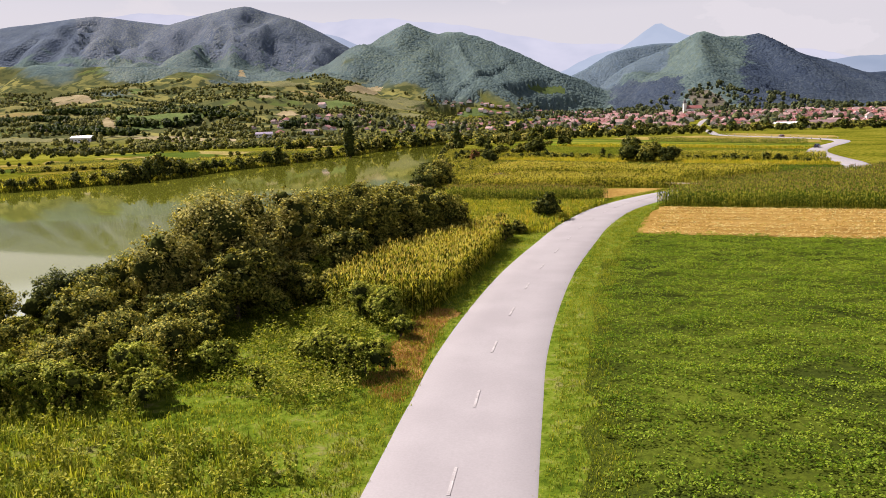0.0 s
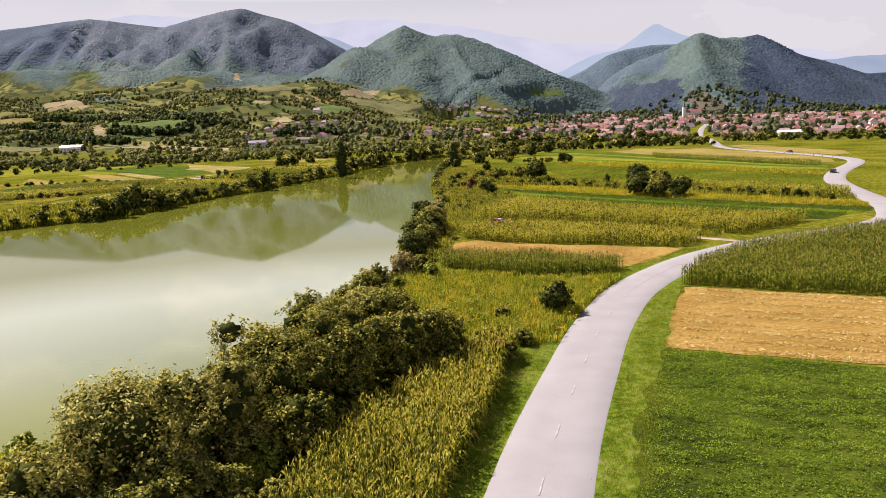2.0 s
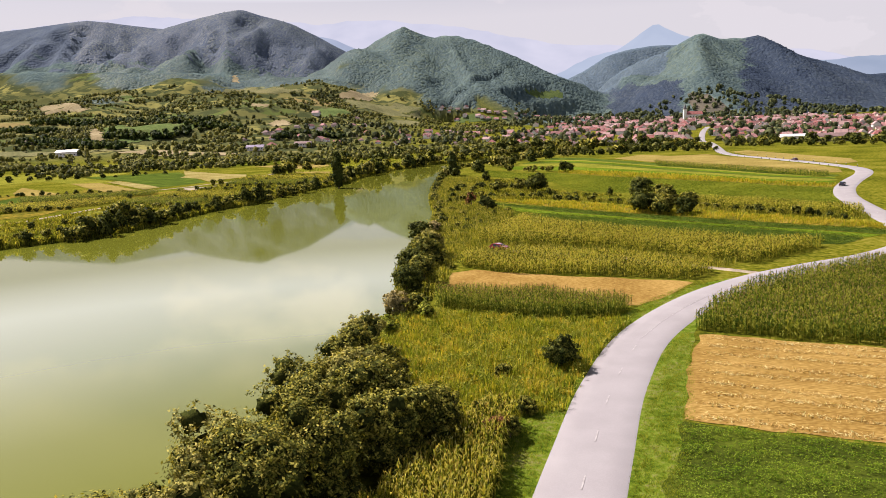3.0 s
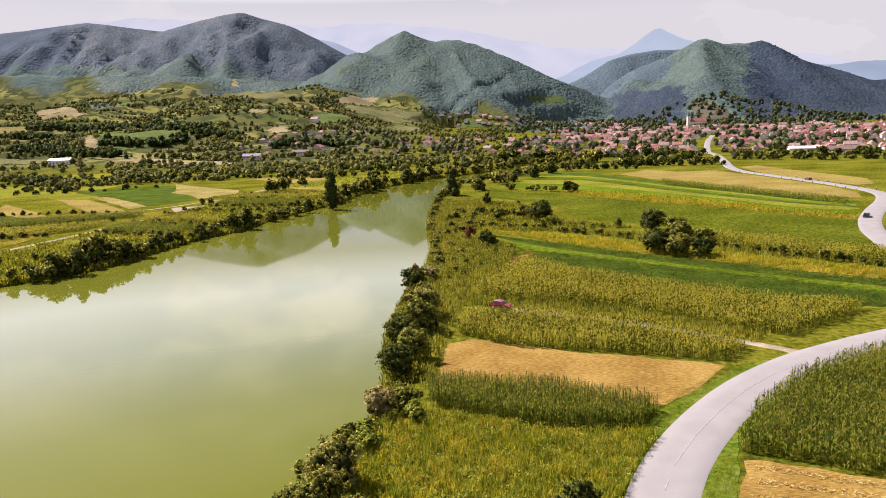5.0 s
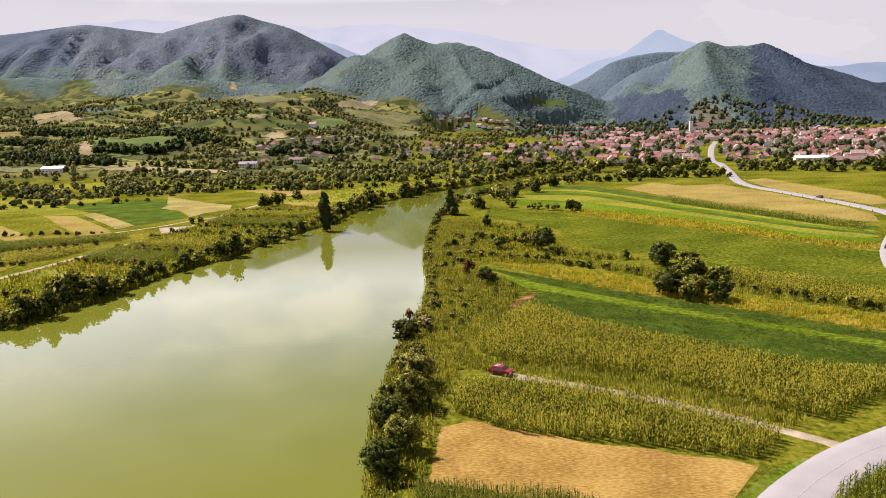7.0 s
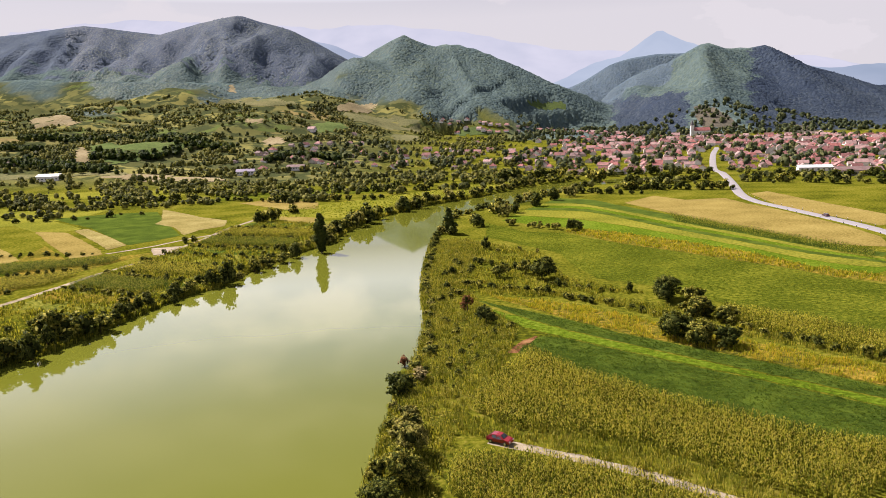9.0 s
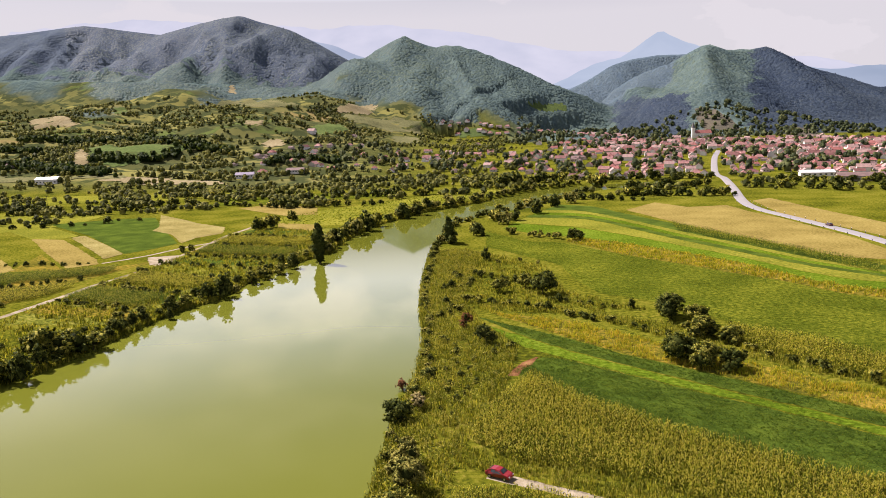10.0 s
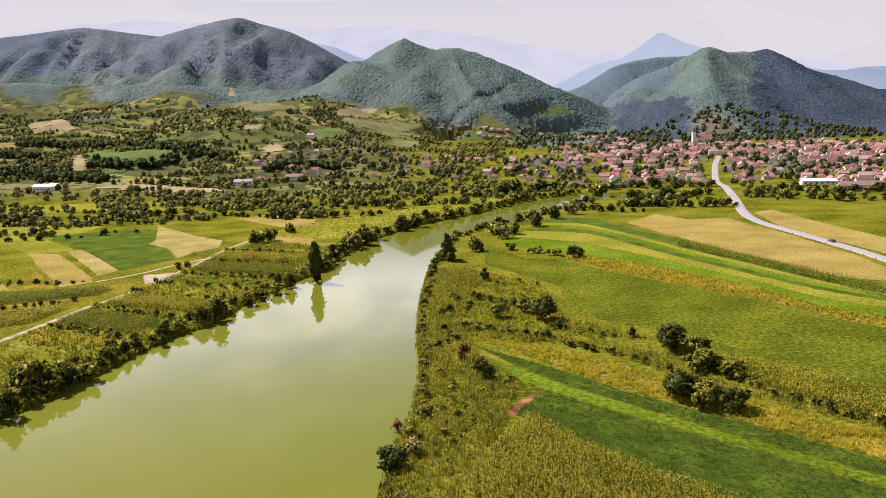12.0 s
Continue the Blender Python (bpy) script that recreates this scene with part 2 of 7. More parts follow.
def waves(x, y, scale, seed=0, octaves=4):
    """Cheap smooth noise on arrays, about -1 to 1."""
    rng = np.random.RandomState(seed)
    out, amp, tot = 0, 1.0, 0
    for o in range(octaves):
        f = 2 ** o / scale
        for _ in range(4):
            th, ph = rng.uniform(0, 6.28, 2)
            k = f * rng.uniform(0.7, 1.4) * 6.28
            out = out + amp * np.sin(k * (x * math.cos(th) + y * math.sin(th)) + ph + 1.3 * np.sin(0.7 * k * (x * math.sin(th) - y * math.cos(th)) + ph * 2))
        tot += amp * 4
        amp *= 0.55
    return out / tot * 1.8


# ---- the lie of the land ----
WATER_Z = -1.2
BANK_E = [(-320, -60), (-150, -18), (-90, -2), (-60, 13), (-46, 27), (-37, 40), (-31, 52), (-27, 65), (-25, 80), (-24, 92), (-21.5, 103), (-20.5, 112), (-24, 125),
          (-27, 140), (-28.5, 158), (-30, 180), (-30, 205), (-35, 235), (-40, 260), (-46, 300), (-51, 345), (-52.5, 380), (-52.5, 410), (-51, 435), (-45, 458),
          (-34, 480), (-18, 498), (-6, 525), (6, 556), (20, 590), (60, 630), (110, 660)]
BANK_W = [(-420, 20), (-260, 80), (-200, 120), (-155, 152), (-132, 175), (-119, 195), (-117, 212), (-116, 228), (-114, 250), (-108, 268), (-108, 291), (-103, 328),
          (-98, 350), (-99, 376), (-97, 424), (-89, 460), (-75, 498), (-60, 525), (-47, 545), (-30, 584), (-10, 620), (6, 640), (40, 668), (110, 700)]
RIVER = np.vstack([curve_through(BANK_E, 4.0), curve_through(BANK_W, 4.0)[::-1]])
RIDGES = [  # reach of the slope, then crest points x, y, height
    (950, [(-3400, 2600, 300), (-2500, 2450, 385), (-1780, 2400, 420), (-1580, 2400, 430), (-1300, 2400, 386), (-1160, 2400, 416), (-1010, 2400, 433), (-830, 2400, 372), (-640, 2420, 264), (-500, 2500, 160)]),
    (640, [(-620, 2050, 120), (-500, 1960, 205), (-437, 1910, 248), (-362, 1900, 280), (-330, 1895, 264), (-290, 1890, 247), (-239, 1870, 250), (-195, 1855, 240), (-150, 1840, 222), (-55, 1800, 174), (30, 1750, 126), (85, 1700, 66), (110, 1660, 20)]),
    (520, [(110, 2060, 60), (175, 2050, 130), (240, 2040, 168), (310, 2010, 190), (400, 2000, 234), (455, 2010, 218), (509, 2020, 217), (552, 2020, 222), (660, 2040, 170), (830, 2050, 112), (1150, 2100, 110), (1700, 2200, 180)]),
    (300, [(400, 2000, 234), (372, 1880, 208), (352, 1760, 170), (340, 1640, 122), (352, 1540, 70)]),
    (420, [(-60, 2350, 95), (12, 2350, 125), (120, 2350, 172), (197, 2350, 216), (257, 2350, 232), (333, 2350, 240), (445, 2350, 238), (537, 2350, 240), (592, 2350, 221), (659, 2350, 180), (763, 2350, 130)]),
    (320, [(-1010, 2400, 433), (-980, 2200, 345), (-900, 2000, 240), (-840, 1850, 150)]),
    (340, [(-1580, 2400, 430), (-1500, 2150, 330), (-1420, 1950, 215)]),
    (220, [(-239, 1870, 250), (-205, 1740, 192), (-150, 1600, 115)]),
    (220, [(-362, 1900, 280), (-400, 1740, 200), (-420, 1600, 130)]),
    (430, [(-1500, 1700, 200), (-1250, 1650, 190), (-1000, 1640, 175), (-760, 1700, 165), (-600, 1750, 120)]),
]


def crest(x, y, pts):
    """Distance from the crest line and the crest's height beside each place."""
    best, high = np.full(np.shape(x), 1e9), np.zeros(np.shape(x))
    for (x0, y0, h0), (x1, y1, h1) in zip(pts, pts[1:]):
        dx, dy = x1 - x0, y1 - y0
        t = np.clip(((x - x0) * dx + (y - y0) * dy) / (dx * dx + dy * dy), 0, 1)
        d = np.hypot(x - x0 - t * dx, y - y0 - t * dy)
        near = d < best
        best = np.where(near, d, best)
        high = np.where(near, h0 + (h1 - h0) * t, high)
    return best, high


def land(x, y):
    x, y = np.asarray(x, float), np.asarray(y, float)
    # the river's bed and banks
    s = np.full(x.shape, 50.0)
    near = (x > -440) & (x < 140) & (y > -110) & (y < 730)
    d = edge_distance(RIVER, x[near], y[near])
    s[near] = np.where(inside(RIVER, x[near], y[near]), -d, d)
    bed = np.interp(s, [-6, -4, 0, 1.5, 3.5], [-3.2, -3.0, WATER_Z - 0.1, -0.45, 0.0])
    # the plain rises gently to the town and faster to the western foothills
    east = 0.036 * np.maximum(0, y - 760)
    west_foot = 640 + 0.25 * np.maximum(0, x + 420)
    west = 0.135 * np.maximum(0, y - west_foot)
    west = west * (1 + 0.20 * waves(x, y, 420, 3)) + 6 * step01(650, 900, y) * waves(x, y, 190, 5)
    side = step01(-60, -420, x + 0.10 * (y - 700))
    z = east * (1 - side) + np.maximum(0, np.minimum(west, 150)) * side
    far = y > 1000
    hill = np.zeros_like(z)
    xf, yf = x[far], y[far]
    gully = waves(xf + 0.25 * yf, 0.35 * yf, 260, 11, 3)
    top = np.zeros_like(xf)
    for reach, pts in RIDGES:
        d, h = crest(xf, yf, pts)
        u = np.clip(d / reach, 0, 1)
        top = np.maximum(top, h * (1 - u) ** 1.15 * (1 + 0.85 * gully * u * (1 - u)))
    hill[far] = top
    z = np.maximum(z, hill) + 0.04 * np.minimum(z, hill)
    return np.where(y < 640, bed, np.where(s < 4, bed, z))




def spans(*runs):
    out = []
    for a, b, st in runs:
        out.extend(np.arange(a, b, st))
    return np.array(out)


gx = spans((-4700, -1700, 75), (-1700, -250, 20), (-250, -140, 6), (-140, -84, 2), (-84, -60, 4), (-60, -14, 1.5), (-14, 130, 6), (130, 1000, 20), (1000, 4701, 75))
gy = spans((-1500, -60, 80), (-60, 330, 2.5), (330, 700, 5), (700, 2600, 14), (2600, 4701, 45))
XX, YY = np.meshgrid(gx, gy)
ZZ = land(XX, YY)
nx, ny = len(gx), len(gy)
idx = np.arange(nx * ny).reshape(ny, nx)
ground_faces = np.stack([idx[:-1, :-1], idx[:-1, 1:], idx[1:, 1:], idx[1:, :-1]], -1).reshape(-1, 4)
ground_verts = np.stack([XX, YY, ZZ], -1).reshape(-1, 3)


def ground_at(x, y):
    """The height of the ground sheet itself at places."""
    x, y = np.asarray(x, float), np.asarray(y, float)
    i, j = np.clip(np.searchsorted(gx, x) - 1, 0, nx - 2), np.clip(np.searchsorted(gy, y) - 1, 0, ny - 2)
    u, v = np.clip((x - gx[i]) / (gx[i + 1] - gx[i]), 0, 1), np.clip((y - gy[j]) / (gy[j + 1] - gy[j]), 0, 1)
    return (ZZ[j, i] * (1 - u) + ZZ[j, i + 1] * u) * (1 - v) + (ZZ[j + 1, i] * (1 - u) + ZZ[j + 1, i + 1] * u) * v


def lz(x, y):
    return float(ground_at(np.array([x]), np.array([y]))[0])

# how much of the land is wooded, and how much is laid out in hillside plots
def woodedness(x, y, z):
    w = step01(0.35, 0.6, 0.5 + 0.30 * waves(x, y, 260, 21, 4) + step01(1330, 1600, y + 0.15 * x) * 0.6 - 0.25)
    w = np.maximum(w, step01(-180, -20, x) * step01(1250, 1330, y))
    return np.maximum(step01(-120, 0, x) * step01(1260, 1330, y), 0) * 0.95 + (1 - step01(-120, 0, x) * step01(1260, 1330, y) * 0.95) * w * step01(15, 45, z - 0.036 * np.maximum(0, y - 760)) * step01(1150, 1450, y + 120 * waves(x, y, 300, 8))


def forest_tones(x, y, z):
    """Where dark spruce and cloud-shade trees stand, and where far and high woods get blue or grey haze colour."""
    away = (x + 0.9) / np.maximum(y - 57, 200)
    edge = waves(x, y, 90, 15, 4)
    # trees beyond 0.266 stand in for cloud shade; the lower stand is spruce
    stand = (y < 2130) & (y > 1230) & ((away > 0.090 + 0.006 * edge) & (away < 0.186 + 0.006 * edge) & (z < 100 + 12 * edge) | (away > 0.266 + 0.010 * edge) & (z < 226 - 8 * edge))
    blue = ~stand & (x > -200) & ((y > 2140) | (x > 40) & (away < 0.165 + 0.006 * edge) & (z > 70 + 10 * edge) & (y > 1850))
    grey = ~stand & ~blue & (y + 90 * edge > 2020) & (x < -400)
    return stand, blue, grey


wood = woodedness(XX, YY, ZZ)
WOOD_TONES = [k.astype(np.float32) for k in forest_tones(XX, YY, ZZ)]
plots = step01(640, 720, YY) * step01(-80, -260, XX + 0.08 * (YY - 700))


def ground_material():
    m = surface("land", [(0.036, 0.044, 0.005), (0.078, 0.086, 0.007), (0.125, 0.124, 0.012), (0.172, 0.150, 0.025)], fine=0.8, coarse=0.04, bump=1.0, dist=0.5, coarse_mix=0.35, detail=9)
    n, l = m.node_tree.nodes, m.node_tree.links
    bsdf = n["Principled BSDF"]
    base = bsdf.inputs["Base Color"].links[0].from_socket
    tc = n.new("ShaderNodeTexCoord")
    # hillside plots: long cells in greens, straw and hedge tones
    mp = n.new("ShaderNodeMapping")
    mp.inputs["Scale"].default_value = (0.009, 0.021, 0.0)
    mp.inputs["Rotation"].default_value = (0, 0, 0.25)
    l.new(tc.outputs["Object"], mp.inputs["Vector"])
    vo = n.new("ShaderNodeTexVoronoi")
    vo.inputs["Scale"].default_value = 1.0
    vo.inputs["Randomness"].default_value = 0.85
    l.new(mp.outputs["Vector"], vo.inputs["Vector"])
    sep = n.new("ShaderNodeSeparateColor")
    l.new(vo.outputs["Color"], sep.inputs["Color"])
    rp = ramp(n, [(0.0, (0.075, 0.080, 0.030)), (0.35, (0.115, 0.115, 0.040)), (0.58, (0.155, 0.145, 0.052)), (0.72, (0.085, 0.110, 0.032)), (0.84, (0.180, 0.170, 0.055)), (0.95, (0.20, 0.16, 0.065))])
    rp.color_ramp.interpolation = "CONSTANT"
    l.new(sep.outputs["Red"], rp.inputs["Fac"])
    nz = n.new("ShaderNodeTexNoise")
    nz.inputs["Scale"].default_value, nz.inputs["Detail"].default_value = 0.05, 8
    l.new(tc.outputs["Object"], nz.inputs["Vector"])
    scr = ramp(n, [(0.44, (0.048, 0.058, 0.024)), (0.54, (0.082, 0.088, 0.034)), (0.60, (0.128, 0.126, 0.045))])
    l.new(nz.outputs["Fac"], scr.inputs["Fac"])
    mix0 = n.new("ShaderNodeMix")
    mix0.data_type = "RGBA"
    pick = ramp(n, [(0.46, (1, 1, 1)), (0.54, (0, 0, 0))])
    l.new(nz.outputs["Fac"], pick.inputs["Fac"])
    l.new(pick.outputs["Color"], mix0.inputs["Factor"])
    l.new(rp.outputs["Color"], mix0.inputs["A"])
    l.new(scr.outputs["Color"], mix0.inputs["B"])
    at1 = n.new("ShaderNodeAttribute")
    at1.attribute_name = "plots"
    mix1 = n.new("ShaderNodeMix")
    mix1.data_type = "RGBA"
    l.new(at1.outputs["Fac"], mix1.inputs["Factor"])
    l.new(base, mix1.inputs["A"])
    l.new(mix0.outputs["Result"], mix1.inputs["B"])
    # the woods: close crowns
    vc = n.new("ShaderNodeTexVoronoi")
    vc.inputs["Scale"].default_value = 0.12
    l.new(tc.outputs["Object"], vc.inputs["Vector"])
    n2 = n.new("ShaderNodeTexNoise")
    n2.inputs["Scale"].default_value, n2.inputs["Detail"].default_value, n2.inputs["Roughness"].default_value = 0.03, 9, 0.78
    l.new(tc.outputs["Object"], n2.inputs["Vector"])
    # bluish tones: distance haze is put into the wood's colour
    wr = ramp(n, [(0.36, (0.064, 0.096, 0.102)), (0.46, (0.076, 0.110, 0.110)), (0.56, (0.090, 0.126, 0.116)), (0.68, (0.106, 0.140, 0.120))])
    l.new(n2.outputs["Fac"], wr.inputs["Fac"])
    at2 = n.new("ShaderNodeAttribute")
    at2.attribute_name = "wood"
    mix2 = n.new("ShaderNodeMix")
    mix2.data_type = "RGBA"
    l.new(at2.outputs["Fac"], mix2.inputs["Factor"])
    l.new(mix1.outputs["Result"], mix2.inputs["A"])
    tone = wr.outputs["Color"]
    # cloud shade and haze are put into the ground tone below the trees
    for key, low, high in (("spruce", (0.026, 0.038, 0.062), (0.044, 0.060, 0.084)), ("blue_haze", (0.066, 0.096, 0.126), (0.086, 0.118, 0.142)), ("grey_haze", (0.068, 0.088, 0.124), (0.090, 0.112, 0.138))):
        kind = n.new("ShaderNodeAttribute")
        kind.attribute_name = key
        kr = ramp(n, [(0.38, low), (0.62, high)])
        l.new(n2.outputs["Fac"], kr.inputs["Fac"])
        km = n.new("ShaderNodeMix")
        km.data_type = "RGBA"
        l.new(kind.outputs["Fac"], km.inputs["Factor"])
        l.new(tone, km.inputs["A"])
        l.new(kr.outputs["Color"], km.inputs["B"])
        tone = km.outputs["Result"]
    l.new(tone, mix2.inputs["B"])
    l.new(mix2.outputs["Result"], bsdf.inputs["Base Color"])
    bp = n.new("ShaderNodeBump")
    bp.inputs["Distance"].default_value = 2.0
    bp.invert = True
    l.new(at2.outputs["Fac"], bp.inputs["Strength"])
    l.new(vc.outputs["Distance"], bp.inputs["Height"])
    old = bsdf.inputs["Normal"].links[0].from_socket
    l.new(old, bp.inputs["Normal"])
    l.new(bp.outputs["Normal"], bsdf.inputs["Normal"])
    return m


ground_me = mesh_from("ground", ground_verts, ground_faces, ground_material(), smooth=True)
for key, data in (("wood", wood), ("plots", plots), ("spruce", WOOD_TONES[0]), ("blue_haze", WOOD_TONES[1]), ("grey_haze", WOOD_TONES[2])):
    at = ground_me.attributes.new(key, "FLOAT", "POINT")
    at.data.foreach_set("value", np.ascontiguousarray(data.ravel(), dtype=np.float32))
ground = tagged(new("ground", ground_me), "green river plain rising to wooded hills", "ground", kind="structure")


def water_material():
    m = bpy.data.materials.new("river_water")
    m.use_nodes = True
    n, l = m.node_tree.nodes, m.node_tree.links
    b = n["Principled BSDF"]
    tc = n.new("ShaderNodeTexCoord")
    nz = n.new("ShaderNodeTexNoise")
    nz.inputs["Scale"].default_value, nz.inputs["Detail"].default_value = 0.012, 3
    l.new(tc.outputs["Object"], nz.inputs["Vector"])
    rp = ramp(n, [(0.35, (0.102, 0.114, 0.012)), (0.65, (0.115, 0.126, 0.015))])
    l.new(nz.outputs["Fac"], rp.inputs["Fac"])
    l.new(rp.outputs["Color"], b.inputs["Base Color"])
    b.inputs["Roughness"].default_value = 0.03
    b.inputs["IOR"].default_value = 1.34
    b.inputs["Specular IOR Level"].default_value = 0.5
    rip = n.new("ShaderNodeTexNoise")
    rip.inputs["Scale"].default_value, rip.inputs["Detail"].default_value = 0.9, 3
    l.new(tc.outputs["Object"], rip.inputs["Vector"])
    bp = n.new("ShaderNodeBump")
    bp.inputs["Strength"].default_value, bp.inputs["Distance"].default_value = 0.05, 0.02
    l.new(rip.outputs["Fac"], bp.inputs["Height"])
    l.new(bp.outputs["Normal"], b.inputs["Normal"])
    return m


water_me = mesh_from("river", [(-430, -80, WATER_Z), (130, -80, WATER_Z), (130, 720, WATER_Z), (-430, 720, WATER_Z)], [(0, 1, 2, 3)], water_material())
tagged(new("river", water_me), "calm murky green river mirroring the pale sky", "water", kind="structure")



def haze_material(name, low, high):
    """Far ridges seen through miles of bright air: a plain backdrop, the haze put into a glowing colour."""
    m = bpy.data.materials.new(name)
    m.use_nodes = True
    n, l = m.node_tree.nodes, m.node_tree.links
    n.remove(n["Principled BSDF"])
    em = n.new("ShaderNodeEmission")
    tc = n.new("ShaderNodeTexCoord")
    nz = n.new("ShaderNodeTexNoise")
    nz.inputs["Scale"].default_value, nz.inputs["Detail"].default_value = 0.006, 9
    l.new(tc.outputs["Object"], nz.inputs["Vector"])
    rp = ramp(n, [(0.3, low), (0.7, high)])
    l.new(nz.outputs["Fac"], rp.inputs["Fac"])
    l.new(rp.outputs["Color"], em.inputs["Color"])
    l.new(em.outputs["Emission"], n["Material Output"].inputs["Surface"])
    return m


def far_ridge(pts, reach, material, label, seed):
    xs = np.arange(pts[0][0], pts[-1][0], 25.0)
    back = np.array(pts, float)
    ys = np.interp(xs, back[:, 0], back[:, 1])
    hs = np.interp(xs, back[:, 0], back[:, 2])
    hs = hs + 9 * waves(xs, ys, 300, seed, 5)
    rows = []
    for k in range(8):
        u = k / 7
        rows.append(np.column_stack([xs, ys - reach * u, hs * (1 - u) ** 1.1 * (1 + 0.15 * waves(xs, ys + 500 * u, 350, seed) * u) - 5]))
    rows.insert(0, np.column_stack([xs, ys + 60, hs - 60]))
    v = np.stack(rows, 0).reshape(-1, 3)
    k, c = len(rows), len(xs)
    i = np.arange(k * c).reshape(k, c)
    f = np.stack([i[:-1, :-1], i[1:, :-1], i[1:, 1:], i[:-1, 1:]], -1).reshape(-1, 4)
    return tagged(new("backdrop", mesh_from("backdrop", v, f, material, smooth=True)), label, "mountains", kind="structure")


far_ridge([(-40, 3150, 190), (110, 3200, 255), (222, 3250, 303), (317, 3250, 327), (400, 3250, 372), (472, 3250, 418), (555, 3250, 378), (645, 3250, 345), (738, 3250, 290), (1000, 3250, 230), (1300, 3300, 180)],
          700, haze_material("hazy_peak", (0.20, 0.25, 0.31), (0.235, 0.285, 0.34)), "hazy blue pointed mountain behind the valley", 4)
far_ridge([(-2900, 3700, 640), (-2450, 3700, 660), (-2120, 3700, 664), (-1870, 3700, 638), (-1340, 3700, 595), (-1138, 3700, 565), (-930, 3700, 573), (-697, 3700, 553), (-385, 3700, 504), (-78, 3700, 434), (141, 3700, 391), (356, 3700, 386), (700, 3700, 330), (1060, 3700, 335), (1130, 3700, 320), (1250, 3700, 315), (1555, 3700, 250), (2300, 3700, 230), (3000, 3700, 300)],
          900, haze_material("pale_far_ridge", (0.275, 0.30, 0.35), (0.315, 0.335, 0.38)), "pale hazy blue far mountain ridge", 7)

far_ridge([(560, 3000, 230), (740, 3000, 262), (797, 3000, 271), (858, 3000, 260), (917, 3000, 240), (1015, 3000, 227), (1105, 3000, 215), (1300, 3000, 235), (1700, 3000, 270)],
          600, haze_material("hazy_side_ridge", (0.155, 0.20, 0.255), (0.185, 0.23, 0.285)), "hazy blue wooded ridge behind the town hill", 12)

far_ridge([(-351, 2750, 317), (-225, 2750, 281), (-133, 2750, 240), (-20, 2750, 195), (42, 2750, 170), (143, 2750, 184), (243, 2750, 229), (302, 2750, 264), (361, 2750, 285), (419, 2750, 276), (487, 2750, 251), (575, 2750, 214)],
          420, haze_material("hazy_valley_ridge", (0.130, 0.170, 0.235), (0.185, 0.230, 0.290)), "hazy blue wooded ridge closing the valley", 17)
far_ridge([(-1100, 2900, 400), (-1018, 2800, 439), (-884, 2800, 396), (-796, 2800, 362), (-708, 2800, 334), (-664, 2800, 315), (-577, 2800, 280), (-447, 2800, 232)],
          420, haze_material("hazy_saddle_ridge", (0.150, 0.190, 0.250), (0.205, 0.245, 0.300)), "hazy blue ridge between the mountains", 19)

# ---- the road ----
ROAD = [(-1.0, -300), (-1.1, -60), (-1.05, 0), (-1.0, 12), (-0.9, 19), (-0.7, 27), (0.2, 38), (1.7, 50), (4.2, 64), (7.3, 79), (12.6, 95.5), (22.1, 112), (33, 124.4), (45, 133.7), (58, 142.6), (70, 156),
        (78, 180), (83, 208), (88, 232), (93, 248), (100, 265), (111, 287), (124, 311), (132, 331), (134.5, 350), (132.5, 376), (129, 400), (122, 440), (116.5, 474), (118.5, 515), (133, 597),
        (148, 690), (153, 745), (186, 900), (215, 1010)]
road_line = curve_through(ROAD, 1.5)


def ribbon(name, line, half, material, lift=0.05, edge=0.0, crown=0.0, seed=1):
    """A strip of paving or track along a line, with rounded shoulders that sink into the ground."""
    nrm = normals_of(line)
    offs = [-half - 0.25, -half, -half * 0.5, 0, half * 0.5, half, half + 0.25]
    ups = [-0.12, 0, crown * 0.75, crown, crown * 0.75, 0, -0.12]
    w = 1 + edge * waves(line[:, 0], line[:, 1], 9, seed)
    rows = []
    for o, u in zip(offs, ups):
        p = line + nrm * (o * w)[:, None]
        rows.append(np.column_stack([p, ground_at(line[:, 0], line[:, 1]) + lift + u]))
    v = np.stack(rows, 1).reshape(-1, 3)
    k, c = len(line), len(offs)
    i = np.arange(k * c).reshape(k, c)
    f = np.stack([i[:-1, :-1], i[:-1, 1:], i[1:, 1:], i[1:, :-1]], -1).reshape(-1, 4)
    return new(name, mesh_from(name, v, f, material, smooth=True))


road = tagged(ribbon("road", road_line, 3.0, M["asphalt"], lift=0.10, crown=0.05), "pale sun-bleached asphalt country road", "road", kind="structure")


